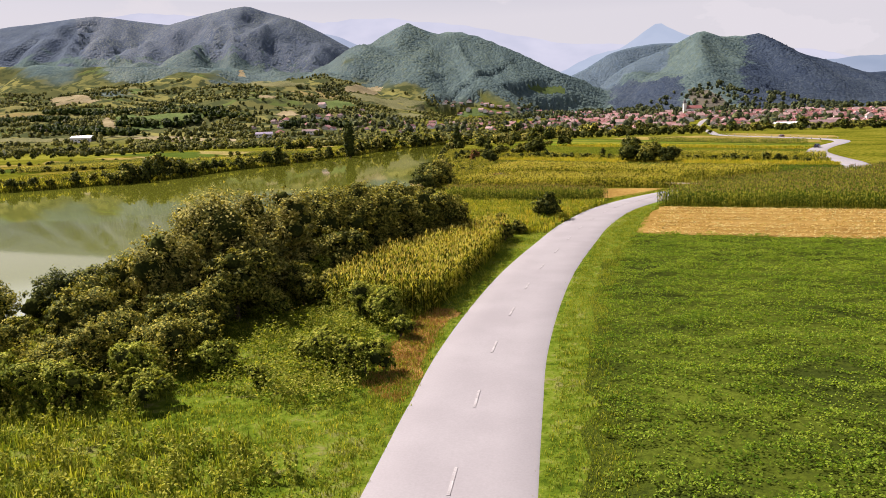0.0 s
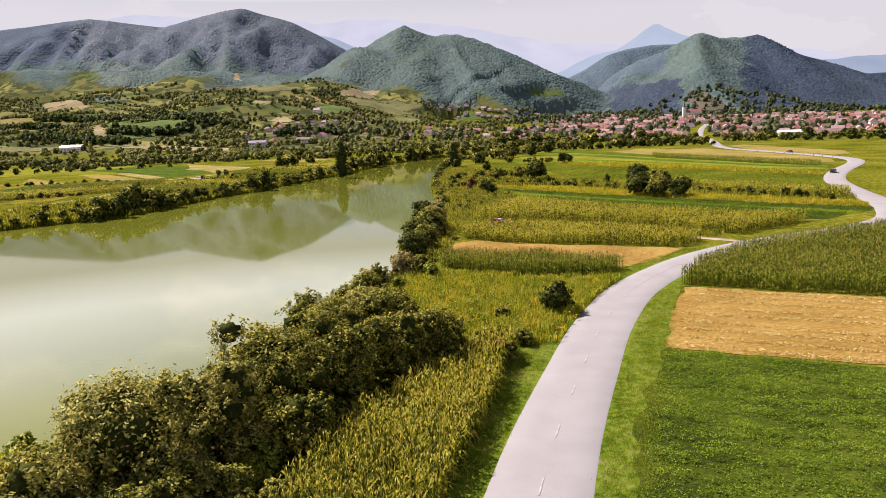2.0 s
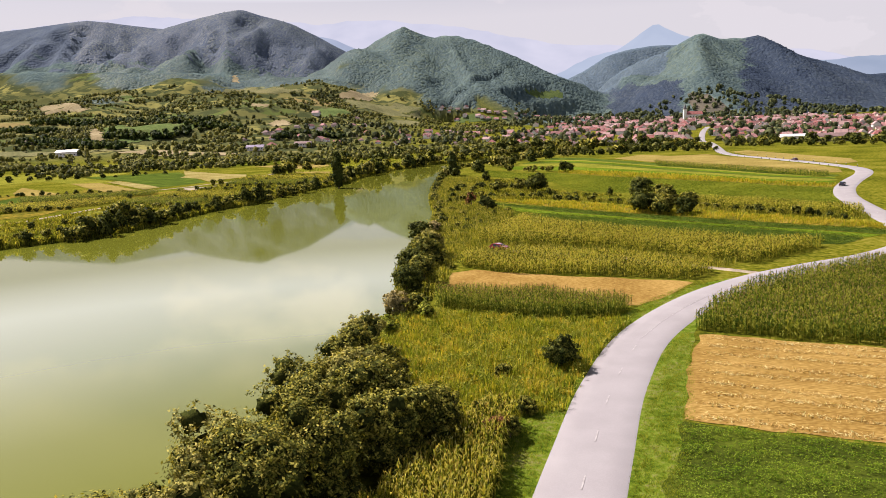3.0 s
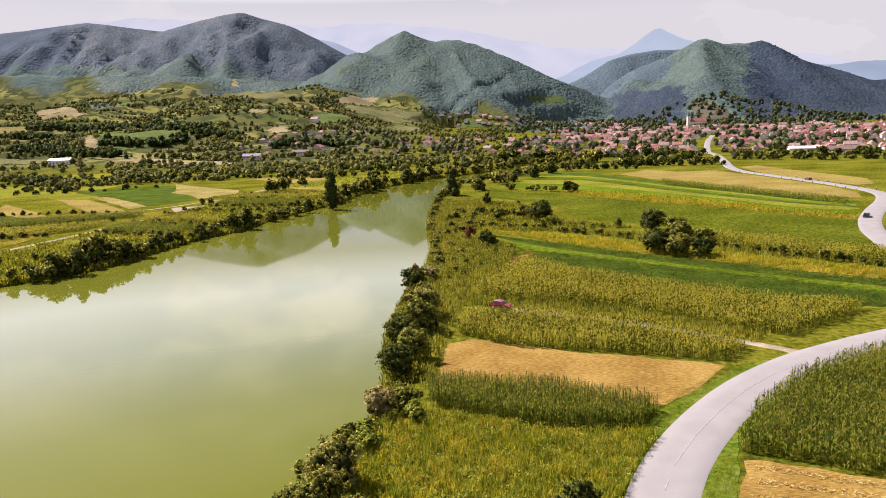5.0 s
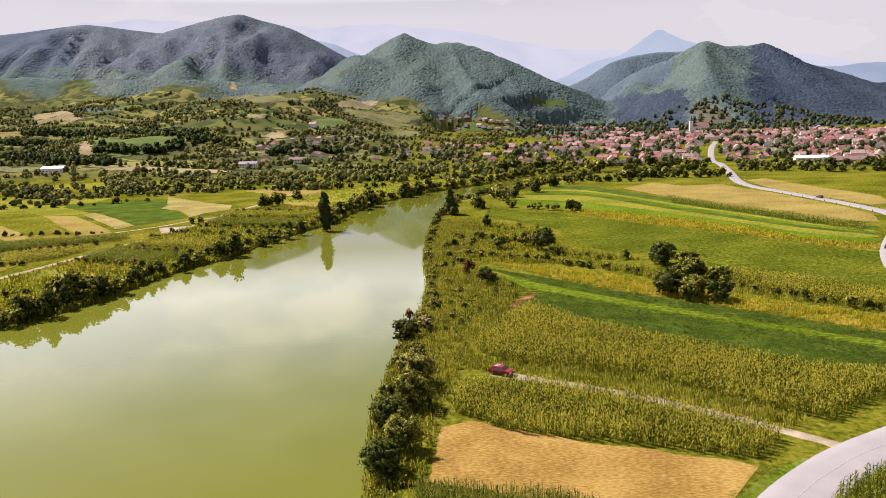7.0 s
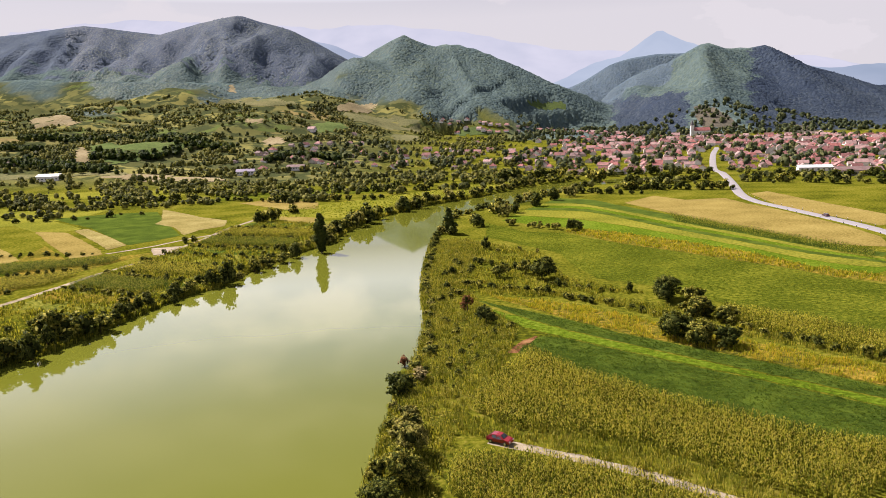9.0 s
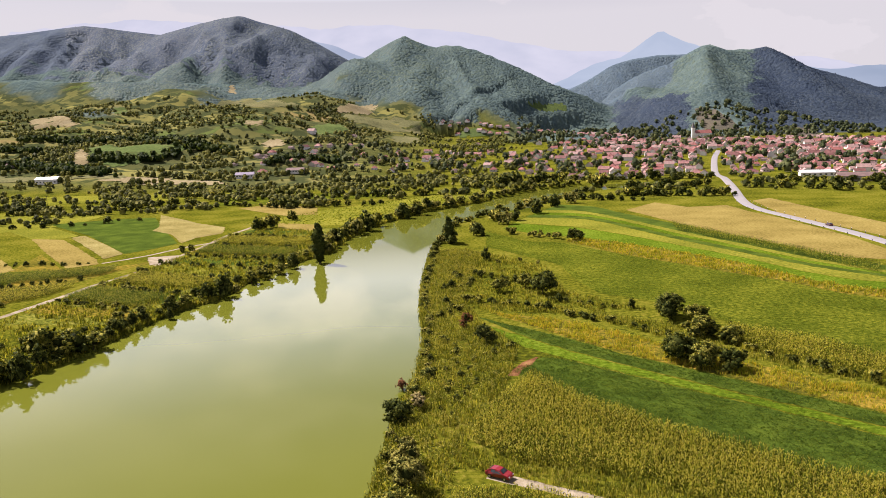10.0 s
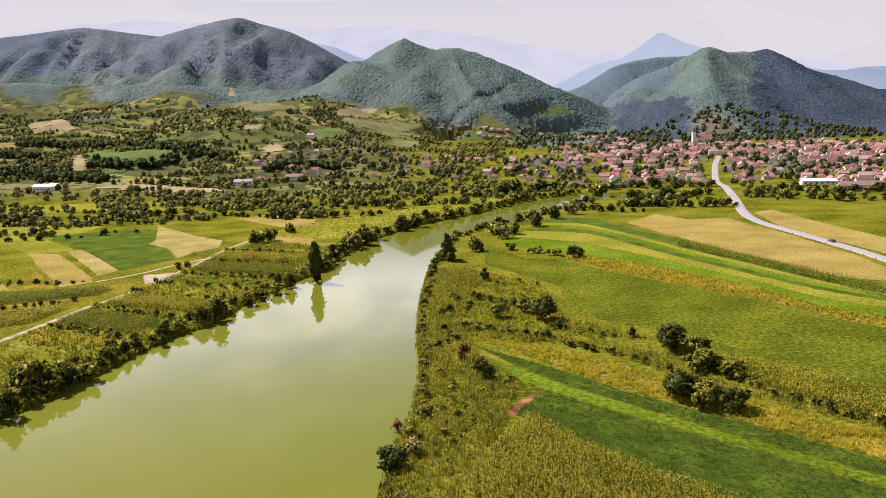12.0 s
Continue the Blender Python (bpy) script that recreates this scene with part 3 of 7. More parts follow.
# ---- fields ----
def field(name, poly, material, label, lift=0.05, cell=2.5, rag=0.5):
    """A patch of one crop: a fine sheet with a slightly ragged border, just above the plain."""
    line = np.array(poly, float)
    closed = np.vstack([line, line[:1]])
    s = np.r_[0, np.cumsum(np.linalg.norm(np.diff(closed, axis=0), axis=1))]
    q = np.arange(0, s[-1], cell)
    pts = np.stack([np.interp(q, s, closed[:, k]) for k in (0, 1)], 1)
    pts = pts + rag * np.stack([waves(pts[:, 0], pts[:, 1], 7, 31), waves(pts[:, 0], pts[:, 1], 7, 32)], 1)
    bm = bmesh.new()
    vs = [bm.verts.new((x, y, z + lift)) for (x, y), z in zip(pts, np.maximum(ground_at(pts[:, 0], pts[:, 1]), -0.3))]
    es = [bm.edges.new((a, b)) for a, b in zip(vs, vs[1:] + vs[:1])]
    bmesh.ops.triangle_fill(bm, use_beauty=True, use_dissolve=False, edges=es)
    bm.normal_update()
    for f in bm.faces:
        if f.normal.z < 0:
            f.normal_flip()
    me = bpy.data.meshes.new(name)
    bm.to_mesh(me)
    bm.free()
    me.materials.append(material)
    return tagged(new(name, me), label, "field", kind="structure")


CLOVER = [(4.2, 12), (4.4, 26), (5.7, 40), (8.2, 55), (12.0, 70.5), (17, 69), (40, 63.5), (80, 54), (80, -40), (4.0, -40)]
MOWN = [(12.6, 71), (14.0, 79), (18.5, 96.2), (30, 92.5), (39, 90.1), (90, 76), (86, 53), (40, 64), (17, 69.4)]
CORN_E = [(18.4, 97.6), (23, 107.0), (30, 116.8), (37, 122.8), (48, 131), (61, 138.8), (74, 150), (110, 140), (105, 72), (60, 84.5), (39, 91), (29, 93.6)]
CORN_A = [(-2.0, 70), (-2.3, 63), (-3.1, 54), (-3.9, 47), (-4.7, 40), (-5.6, 35.5), (-8.2, 34.6), (-13.4, 36.5), (-13.9, 43), (-12.2, 50), (-9.6, 57), (-6.6, 64), (-4.6, 70)]
CORN_D = [(-15.8, 114.3), (1.3, 112.4), (12.3, 107.6), (9.6, 102.4), (1, 101.3), (-14.4, 107.2)]
TAN = [(-14.8, 116.5), (-15.6, 131.5), (-12.2, 134.4), (1.7, 129), (23.6, 123.6), (16.8, 112.6), (12.9, 108.8), (1.3, 113)]
CORN_C = [(-14.6, 136.8), (-15, 146.5), (-3.4, 148.2), (11, 143), (22, 136), (28.6, 131.2), (24, 125), (9.1, 128.2), (-6.1, 130.7), (-12, 135.4)]
CORN_B = [(-14.8, 166), (-10, 184), (-4.5, 196), (5, 184), (14, 176), (39, 157.5), (53, 153), (44, 144), (36, 136.8), (27, 142), (12, 154.5), (-7.5, 158.5)]
ALFALFA = [(-8.9, 199), (-2.6, 209.5), (2.8, 207.6), (27, 190), (53, 171.5), (64, 162), (57, 154.5), (39, 158.6), (14, 177), (5, 185)]
LT_STRIP = [(-18.6, 236), (-8, 225.5), (3, 214), (27, 195), (54, 175.5), (69, 165), (64.6, 162.4), (53.4, 172), (27.5, 190.6), (3.2, 208.2), (-8, 218)]
DK_STRIP = [(-20.7, 243), (3.2, 224), (15.3, 212), (28, 203), (55, 182.5), (73, 171), (69.6, 165.6), (54.6, 176), (27.6, 195.6), (3.6, 214.4), (-7.6, 226)]
DRY_1 = [(-18, 248), (4, 240), (19, 226), (30, 216), (57, 195), (74, 184), (74, 172), (55.6, 183), (28.5, 203.6), (15.8, 212.6), (3.8, 224.6)]
MEADOW = [(-32, 402), (-11, 370), (4, 366), (27, 336), (45, 317), (60.4, 300), (73.8, 286), (84.3, 270), (98, 258), (84, 222), (70, 213), (59, 224), (48.6, 235.2), (41.4, 245.6), (27.8, 262), (14, 271.4), (8, 290), (2.8, 316), (-17.4, 343.5), (-28, 357)]
DRY_2 = [(6, 370), (27.1, 337.4), (45.2, 318.3), (60.4, 301.1), (73.8, 287), (84.3, 271.5), (97, 264), (100, 272), (95.5, 275.5), (82.1, 287.5), (69.8, 314), (52.9, 336.5), (36.2, 356), (11.4, 378)]
RIPE = [(44, 478), (52, 492), (65.5, 515), (80.5, 488), (104, 494), (109, 462.6), (116.5, 437), (122.5, 400), (126.5, 372), (127.5, 345), (121, 322), (106, 327), (95, 351), (81, 380), (64, 420)]
RIPE_2 = [(124.5, 516), (138.4, 528.7), (147.5, 465.2), (158, 410.3), (150, 380), (139.5, 374.3), (134, 400), (127.5, 420), (122, 455)]
field("clover_field", CLOVER, M["clover"], "bright green clover field beside the road", rag=1.1)
field("verge", [(-6.6, 24), (-4.3, 22), (-4.35, 30), (-4.0, 36), (-5.2, 37), (-6.2, 33)], M["rust"], "withered rust-brown strip of verge", rag=0.7, cell=1.0)
field("rough_meadow", [(-24, -30), (-3.9, -30), (-4.0, 22), (-6.2, 26), (-7, 34), (-14, 41), (-19, 38), (-24, 24)], M["lush"], "lush uneven green grass beside the road", lift=0.04, rag=0.6)
field("verge", [(-6.2, -30), (-1, -30), (-1, 38), (1.5, 50), (4, 64), (7.2, 79), (12.5, 95.5), (22, 112), (33, 124), (30, 126.5), (23.6, 121.5), (12, 107), (4.4, 93), (-0.4, 77), (-3.2, 62), (-5.2, 46)], M["lush"], "bright green mown verge along the road", lift=0.03, rag=0.3)
field("verge", [(-1, -30), (4.4, -30), (4.6, 26), (6.0, 40), (8.6, 55), (12.4, 71), (14.4, 80), (18.2, 97), (24, 108), (31, 118), (38, 124), (48, 132.5), (45, 134), (33, 124), (22, 112), (12.6, 95), (7.3, 79), (1.7, 50), (-1, 20)], M["lush"], "bright green mown verge along the road", lift=0.045, rag=0.3)
field("mown_field", MOWN, M["stubble"], "straw-coloured mown field with raked windrows")
field("stubble_field", TAN, M["stubble"], "tan stubble field of cut grain")
field("alfalfa_field", ALFALFA, M["alfalfa"], "dark green alfalfa strip field")
field("hay_strip", LT_STRIP, M["greenhay"], "freshly mown light green hay strip")
field("alfalfa_strip", DK_STRIP, M["alfalfa"], "narrow dark green alfalfa strip")
field("weed_strip", DRY_1, M["dry"], "strip of dry yellow and orange weeds")
field("meadow", MEADOW, M["meadow"], "large smooth green mown meadow")
field("weed_strip", DRY_2, M["dry"], "strip of dry yellowed weeds between meadows")
field("grain_field", RIPE, M["ripe"], "ripe golden grain field along the road")
field("grain_field", RIPE_2, M["ripe"], "ripe golden grain field across the road")
field("clover_field", [(-307.9, 451.6), (-278.2, 473.3), (-253.1, 478.5), (-223.5, 433.9), (-180.8, 373.9), (-184.7, 359.4), (-191.4, 346.1), (-251.4, 406.2), (-282.3, 429.9)], M["alfalfa"], "dark green clover field on the far bank", lift=0.09)
field("stubble_field", [(-257, 492.2), (-224.2, 463.3), (-208.8, 448), (-181.9, 428.7), (-172.3, 405.1), (-179.6, 391.5), (-179.3, 374.5), (-200, 403.1), (-221, 419.5), (-224, 432)], M["pale"], "pale straw stubble field by the track", lift=0.13)
field("stubble_field", [(-253.8, 395.6), (-250.5, 402.5), (-219.9, 374.1), (-192, 346.1), (-193.3, 333.4), (-218.7, 360.2)], M["pale"], "pale straw stubble strip on the far bank", lift=0.17)
field("stubble_field", [(-275.3, 393.2), (-254, 389.6), (-227.4, 363.9), (-196.2, 332.5), (-188.1, 321.9), (-196.8, 313.3), (-233.8, 350)], M["ripe"], "tan ploughed stubble field on the far bank", lift=0.13)
field("stubble_field", [(-290, 372), (-256.5, 344), (-237.7, 328.5), (-217.9, 310.4), (-219, 300.3), (-262, 330)], M["ripe"], "tan ploughed stubble field on the far bank", lift=0.13)
field("strip_field", [(-310, 448), (-284, 428), (-254, 403), (-258, 394), (-276, 394), (-300, 412), (-330, 440)], M["limegrass"], "yellow-green grass plot beside the clover", lift=0.07)
field("strip_field", [(-234, 347), (-198, 312), (-176, 318), (-164, 330), (-172, 300), (-176, 270), (-214, 298)], M["dry"], "rough yellow plot beside the dirt track", lift=0.07)
field("bare_patch", [(-174.6, 336.8), (-162.6, 341.5), (-157, 326), (-163.3, 319)], M["gravel"], "pale bare ground where the tracks meet", lift=0.12, cell=1.0)


def strip_fields(low, high, count, kinds):
    """Long narrow plots laid side by side between two edges."""
    a, b = curve_through(low, 6.0), curve_through(high, 6.0)
    u = np.linspace(0, 1, 24)
    a = np.stack([np.interp(u, np.linspace(0, 1, len(a)), a[:, k]) for k in (0, 1)], 1)
    b = np.stack([np.interp(u, np.linspace(0, 1, len(b)), b[:, k]) for k in (0, 1)], 1)
    for j in range(count):
        f0, f1 = j / count + 0.012, (j + 1) / count - 0.012
        mt, words = kinds[j % len(kinds)]
        field("strip_field", np.vstack([a + (b - a) * f0, (a + (b - a) * f1)[::-1]]), M[mt], words, lift=0.05 + 0.004 * (j % 3), rag=0.7)


L0 = [(-24, 408), (-10, 394), (11.4, 380), (36.2, 357.7), (52.9, 337.9), (69.8, 315.1), (82.1, 289), (95.5, 274.5), (103.5, 282)]
L1 = [(-14, 452), (2, 448), (19.9, 440), (37, 408.8), (50.9, 379), (61.4, 359.3), (75.1, 335.1), (90.2, 309.4), (108, 291)]
L2 = [(-4, 484), (18, 478), (39.5, 440), (58.9, 397.1), (71.1, 372.2), (81.8, 352.2), (95.4, 324.3), (111, 302)]
L3 = [(6, 512), (26, 500), (42, 462), (62.4, 417.7), (79.3, 377.5), (93.4, 348.2), (104.9, 324.1), (116, 310)]
strip_fields(L0, L1, 2, [("greenhay", "bright green strip of hay meadow"), ("limegrass", "yellow-green strip of hay meadow")])
strip_fields(L1, L2, 3, [("alfalfa", "narrow dark green alfalfa plot"), ("greenhay", "narrow light green strip of hay meadow"), ("limegrass", "narrow strip of yellow-green grass")])
strip_fields(L2, L3, 1, [("alfalfa", "narrow dark green alfalfa plot")])
strip_fields([(-160, 232), (-162, 290), (-162, 350), (-164, 424)], [(-121, 232), (-117, 290), (-108, 340), (-106, 420)], 1, [("grass", "rough grassy ground above the far bank")])
for j in range(9):
    y0 = 236 + 20 * j
    field("strip_field", [(-161.5, y0 + 9), (-120 + 0.07 * (y0 - 236), y0), (-120 + 0.07 * (y0 - 226), y0 + 9 + 4 * (j % 2)), (-161.5, y0 + 19 + 3 * (j % 2))], M[("dry", "alfalfa", "meadow", "limegrass", "alfalfa", "dry", "meadow")[j % 7]], "small plot across the far bank", lift=0.10)
for j in range(6):
    x0 = -172 - 20 * j
    field("strip_field", [(x0, 226 + 3 * j), (x0 - 17, 224 + 3 * j), (x0 - 30, 300 + 6 * j), (x0 - 12, 304 + 5 * j)], M[("dry", "meadow", "alfalfa", "dry", "ripe", "meadow")[j]], "small plot west of the track", lift=0.10)
field("hay_meadow", [(-176, 440), (-150, 500), (-110, 560), (-70, 620), (-24, 660), (-36, 610), (-56, 560), (-74, 530), (-90, 500), (-104, 460), (-112, 432)], M["limegrass"], "bright yellow-green hay meadow by the river", lift=0.06)
field("stubble_field", [(-156, 444), (-130.5, 434), (-122.6, 410), (-147.5, 419)], M["ripe"], "small golden stubble plot by the river", lift=0.12)
field("stubble_field", [(-215.8, 522.4), (-200.5, 546.2), (-158.1, 521.3), (-144.6, 480.4), (-165.6, 477.4)], M["ripe"], "pale golden plot on the far plain", lift=0.12)
field("meadow", [(-250, 540), (-180, 560), (-120, 590), (-130, 625), (-260, 610)], M["meadow"], "green meadow on the far plain", lift=0.12)
field("meadow", [(-480, 430), (-330, 400), (-290, 450), (-300, 500), (-470, 520)], M["limegrass"], "yellow-green meadow on the far plain", lift=0.06)
field("meadow", [(-470, 560), (-340, 590), (-200, 620), (-210, 640), (-340, 650), (-480, 640)], M["limegrass"], "yellow-green pasture below the road", lift=0.06)


# ---- plants ----
M["leaf"] = leafy("shrub_leaves", [(0.05, 0.064, 0.011), (0.111, 0.124, 0.019), (0.206, 0.204, 0.031), (0.344, 0.307, 0.058)], island=0.55)
M["willow"] = leafy("willow_leaves", [(0.092, 0.098, 0.024), (0.167, 0.165, 0.036), (0.265, 0.242, 0.055), (0.378, 0.33, 0.09)])
M["darkleaf"] = leafy("dark_leaves", [(0.019, 0.03, 0.007), (0.045, 0.06, 0.012), (0.092, 0.105, 0.018), (0.162, 0.165, 0.032)])
M["poplar"] = leafy("poplar_leaves", [(0.011, 0.023, 0.006), (0.025, 0.043, 0.010), (0.047, 0.067, 0.013), (0.086, 0.104, 0.023)])
M["bramble"] = leafy("bramble_leaves", [(0.073, 0.101, 0.011), (0.146, 0.181, 0.018), (0.248, 0.275, 0.029), (0.375, 0.372, 0.062)])
M["redleaf"] = leafy("withered_red_leaves", [(0.08, 0.035, 0.018), (0.17, 0.072, 0.034), (0.28, 0.13, 0.055)])
M["dryleaf"] = leafy("dry_grey_leaves", [(0.158, 0.136, 0.048), (0.280, 0.232, 0.096), (0.420, 0.336, 0.160)])
M["corn"] = leafy("corn_leaves", [(0.036, 0.045, 0.006), (0.101, 0.129, 0.011), (0.188, 0.216, 0.018), (0.292, 0.303, 0.028), (0.417, 0.38, 0.059)], coarse=0.12, island=0.75, through_light=0.58)
M["corn_dark"] = leafy("dark_corn_leaves", [(0.04, 0.07, 0.009), (0.085, 0.122, 0.012), (0.149, 0.185, 0.02), (0.259, 0.269, 0.042)], coarse=0.2, island=0.7, through_light=0.58)
M["tassel"] = leafy("corn_tassels", [(0.280, 0.208, 0.048), (0.450, 0.368, 0.096), (0.450, 0.450, 0.160)], coarse=0.3, through_light=0.58)
M["tassel_brown"] = leafy("brown_corn_tassels", [(0.150, 0.095, 0.040), (0.230, 0.155, 0.062), (0.300, 0.225, 0.090)], coarse=0.3)
M["blade"] = leafy("grass_blades", [(0.087, 0.123, 0.01), (0.15, 0.195, 0.014), (0.223, 0.257, 0.024), (0.299, 0.304, 0.052)], coarse=0.15, through_light=0.48)
M["blade_dry"] = leafy("dry_grass_blades", [(0.161, 0.185, 0.01), (0.273, 0.291, 0.02), (0.386, 0.355, 0.038), (0.45, 0.338, 0.048)], coarse=0.2, through_light=0.48)
M["cloverleaf"] = leafy("clover_leaves", [(0.06, 0.116, 0.009), (0.106, 0.185, 0.012), (0.167, 0.255, 0.018), (0.253, 0.325, 0.04)], coarse=0.25, through_light=0.48)
M["meadowblade"] = leafy("meadow_blades", [(0.044, 0.071, 0.007), (0.086, 0.123, 0.012), (0.141, 0.177, 0.017), (0.237, 0.244, 0.036)], coarse=0.03, through_light=0.48)
M["alfalfaleaf"] = leafy("alfalfa_leaves", [(0.022, 0.048, 0.006), (0.045, 0.084, 0.01), (0.078, 0.123, 0.013), (0.134, 0.173, 0.021)], coarse=0.25, through_light=0.48)
M["weedblade"] = leafy("bank_weed_blades", [(0.071, 0.087, 0.01), (0.128, 0.144, 0.015), (0.205, 0.215, 0.024), (0.311, 0.284, 0.053)], coarse=0.08, island=0.6, through_light=0.48)
M["treeleaf"] = leafy("bank_tree_leaves", [(0.048, 0.057, 0.011), (0.105, 0.113, 0.018), (0.194, 0.191, 0.03), (0.319, 0.283, 0.055)], island=0.55)
M["bark"] = surface("bark", [(0.05, 0.035, 0.022), (0.10, 0.075, 0.05), (0.16, 0.13, 0.09)], fine=9, coarse=1.0, bump=0.8, dist=0.04, stretch=(1, 1, 0.2))
# dark green for the solid crown hearts: stands in for shade between leaves
M["crown_shade"] = surface("crown_heart_shade", [(0.016, 0.021, 0.006), (0.034, 0.041, 0.010), (0.062, 0.068, 0.016)], fine=6, coarse=0.8, bump=0.9, dist=0.1)
M["rustblade"] = leafy("withered_rust_blades", [(0.16, 0.09, 0.02), (0.27, 0.15, 0.04), (0.36, 0.22, 0.07)], coarse=0.5)
M["straw"] = leafy("loose_straw", [(0.329, 0.212, 0.071), (0.481, 0.344, 0.129), (0.55, 0.503, 0.245)], coarse=0.5)


def unit(v):
    return v / (np.linalg.norm(v, axis=-1, keepdims=True) + 1e-9)


def cards(P, N, size, rng, slim=0.55, fold=0.18, scatter=0.9):
    """One folded, pointed leaf (four corners) at each place P, facing roughly along N."""
    k = len(P)
    n = unit(N + scatter * rng.normal(size=(k, 3)))
    a = unit(np.cross(n, rng.normal(size=(k, 3))))
    b = np.cross(n, a)
    s = (size * rng.uniform(0.6, 1.35, k))[:, None]
    v = np.stack([P - a * s, P - b * s * slim - n * s * fold, P + a * s, P + b * s * slim - n * s * fold], 1)
    return v.reshape(-1, 3), np.arange(4 * k).reshape(k, 4)


def join(*pieces):
    vs, fs, base = [], [], 0
    for v, f in pieces:
        vs.append(v)
        fs.append(f + base)
        base += len(v)
    return np.vstack(vs), np.vstack(fs)


def cube_ball(n=4):
    g = np.linspace(-1, 1, n + 1)
    u, w = np.meshgrid(g, g)
    vs, fs, base = [], [], 0
    i = np.arange((n + 1) ** 2).reshape(n + 1, n + 1)
    q = np.stack([i[:-1, :-1], i[:-1, 1:], i[1:, 1:], i[1:, :-1]], -1).reshape(-1, 4)
    for ax in range(3):
        for sg in (-1, 1):
            p = np.zeros((u.size, 3))
            p[:, ax], p[:, (ax + 1) % 3], p[:, (ax + 2) % 3] = sg, u.ravel(), w.ravel()
            vs.append(unit(p))
            fs.append((q if sg > 0 else q[:, ::-1]) + base)
            base += len(p)
    return np.vstack(vs), np.vstack(fs)


BALL = cube_ball(5)
SMALL_BALL = cube_ball(2)


def crown(blobs, count, leaf, rng, core=0.42, slim=0.55, droop=0.0, ball=None, per=28):
    """A crown of many small leaves in tufts round the blobs (x, y, z, radius, flatness), over solid hearts painted dark
    as inner shade. Also gives the number of leaves.
    """
    bl = np.array(blobs, float)
    w = bl[:, 3] ** 2
    tuft = max(12 * len(bl), count // per)
    pick = rng.choice(len(bl), tuft, p=w / w.sum())
    d = unit(rng.normal(size=(tuft, 3)) + np.array([0, 0, 0.25]))
    r = bl[pick, 3] * np.clip(rng.normal(0.88, 0.10, tuft), 0.5, 1.02)
    C = bl[pick, :3] + d * r[:, None] * np.stack([np.ones(tuft), np.ones(tuft), bl[pick, 4]], 1)
    k = rng.randint(0, tuft, count)
    P = C[k] + rng.normal(size=(count, 3)) * (bl[pick[k], 3] * 0.10)[:, None] * np.array([1, 1, 0.75])
    if droop:
        P[:, 2] -= 0.5 * droop * rng.uniform(0, 1, count) ** 2 * np.hypot(d[k, 0], d[k, 1])
    P[:, 2] = np.maximum(P[:, 2], 0.05)
    N = 0.8 * d[k] + np.array([0, 0, 0.5])
    got = [cards(P, N, leaf, rng, slim, 0.18, 0.5)]
    # the leaves of a tuft turn outwards together, so the crown is lit as rounded masses
    lit = [np.repeat(unit(0.75 * d[k] + 0.7 * unit(P - C[k]) + np.array([0, 0, 0.42]) + 0.22 * rng.normal(size=(count, 3))), 4, axis=0)]
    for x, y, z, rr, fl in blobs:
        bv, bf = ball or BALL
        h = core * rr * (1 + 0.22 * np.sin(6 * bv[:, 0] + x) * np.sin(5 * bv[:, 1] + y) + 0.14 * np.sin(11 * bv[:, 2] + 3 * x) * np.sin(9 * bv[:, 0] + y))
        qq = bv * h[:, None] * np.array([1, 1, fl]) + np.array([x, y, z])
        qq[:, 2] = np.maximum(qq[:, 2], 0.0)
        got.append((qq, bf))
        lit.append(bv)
    return (*join(*got), count, np.vstack(lit))


def turn_normals(me, nrm):
    """Gives each point of a leafy mesh the way that its foliage faces as a whole."""
    data = me.attributes.new("custom_normal", "FLOAT_VECTOR", "POINT").data
    data.foreach_set("vector", np.ascontiguousarray(nrm, dtype=np.float32).ravel())
    me.update()


def crown_mesh(made, leafmat):
    v, f, n, nrm = made
    me = mesh_from("crown", v, f, leafmat, smooth=True)
    turn_normals(me, nrm)
    me.materials.append(M["crown_shade"])
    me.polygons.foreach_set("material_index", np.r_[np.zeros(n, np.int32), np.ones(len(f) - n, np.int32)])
    return me


def tube(path, radii, sides=6):
    path = np.array(path, float)
    rings = []
    for i, (p, r) in enumerate(zip(path, radii)):
        d = path[min(i + 1, len(path) - 1)] - path[max(i - 1, 0)]
        d = d / (np.linalg.norm(d) + 1e-9)
        a = np.cross(d, [0.3, 1, 0.1])
        a /= np.linalg.norm(a) + 1e-9
        b = np.cross(d, a)
        t = np.linspace(0, 2 * math.pi, sides, endpoint=False)
        rings.append(p + r * (np.cos(t)[:, None] * a + np.sin(t)[:, None] * b))
    v = np.vstack(rings)
    f = []
    for i in range(len(path) - 1):
        for j in range(sides):
            f.append((i * sides + j, i * sides + (j + 1) % sides, (i + 1) * sides + (j + 1) % sides, (i + 1) * sides + j))
    return v, np.array(f)


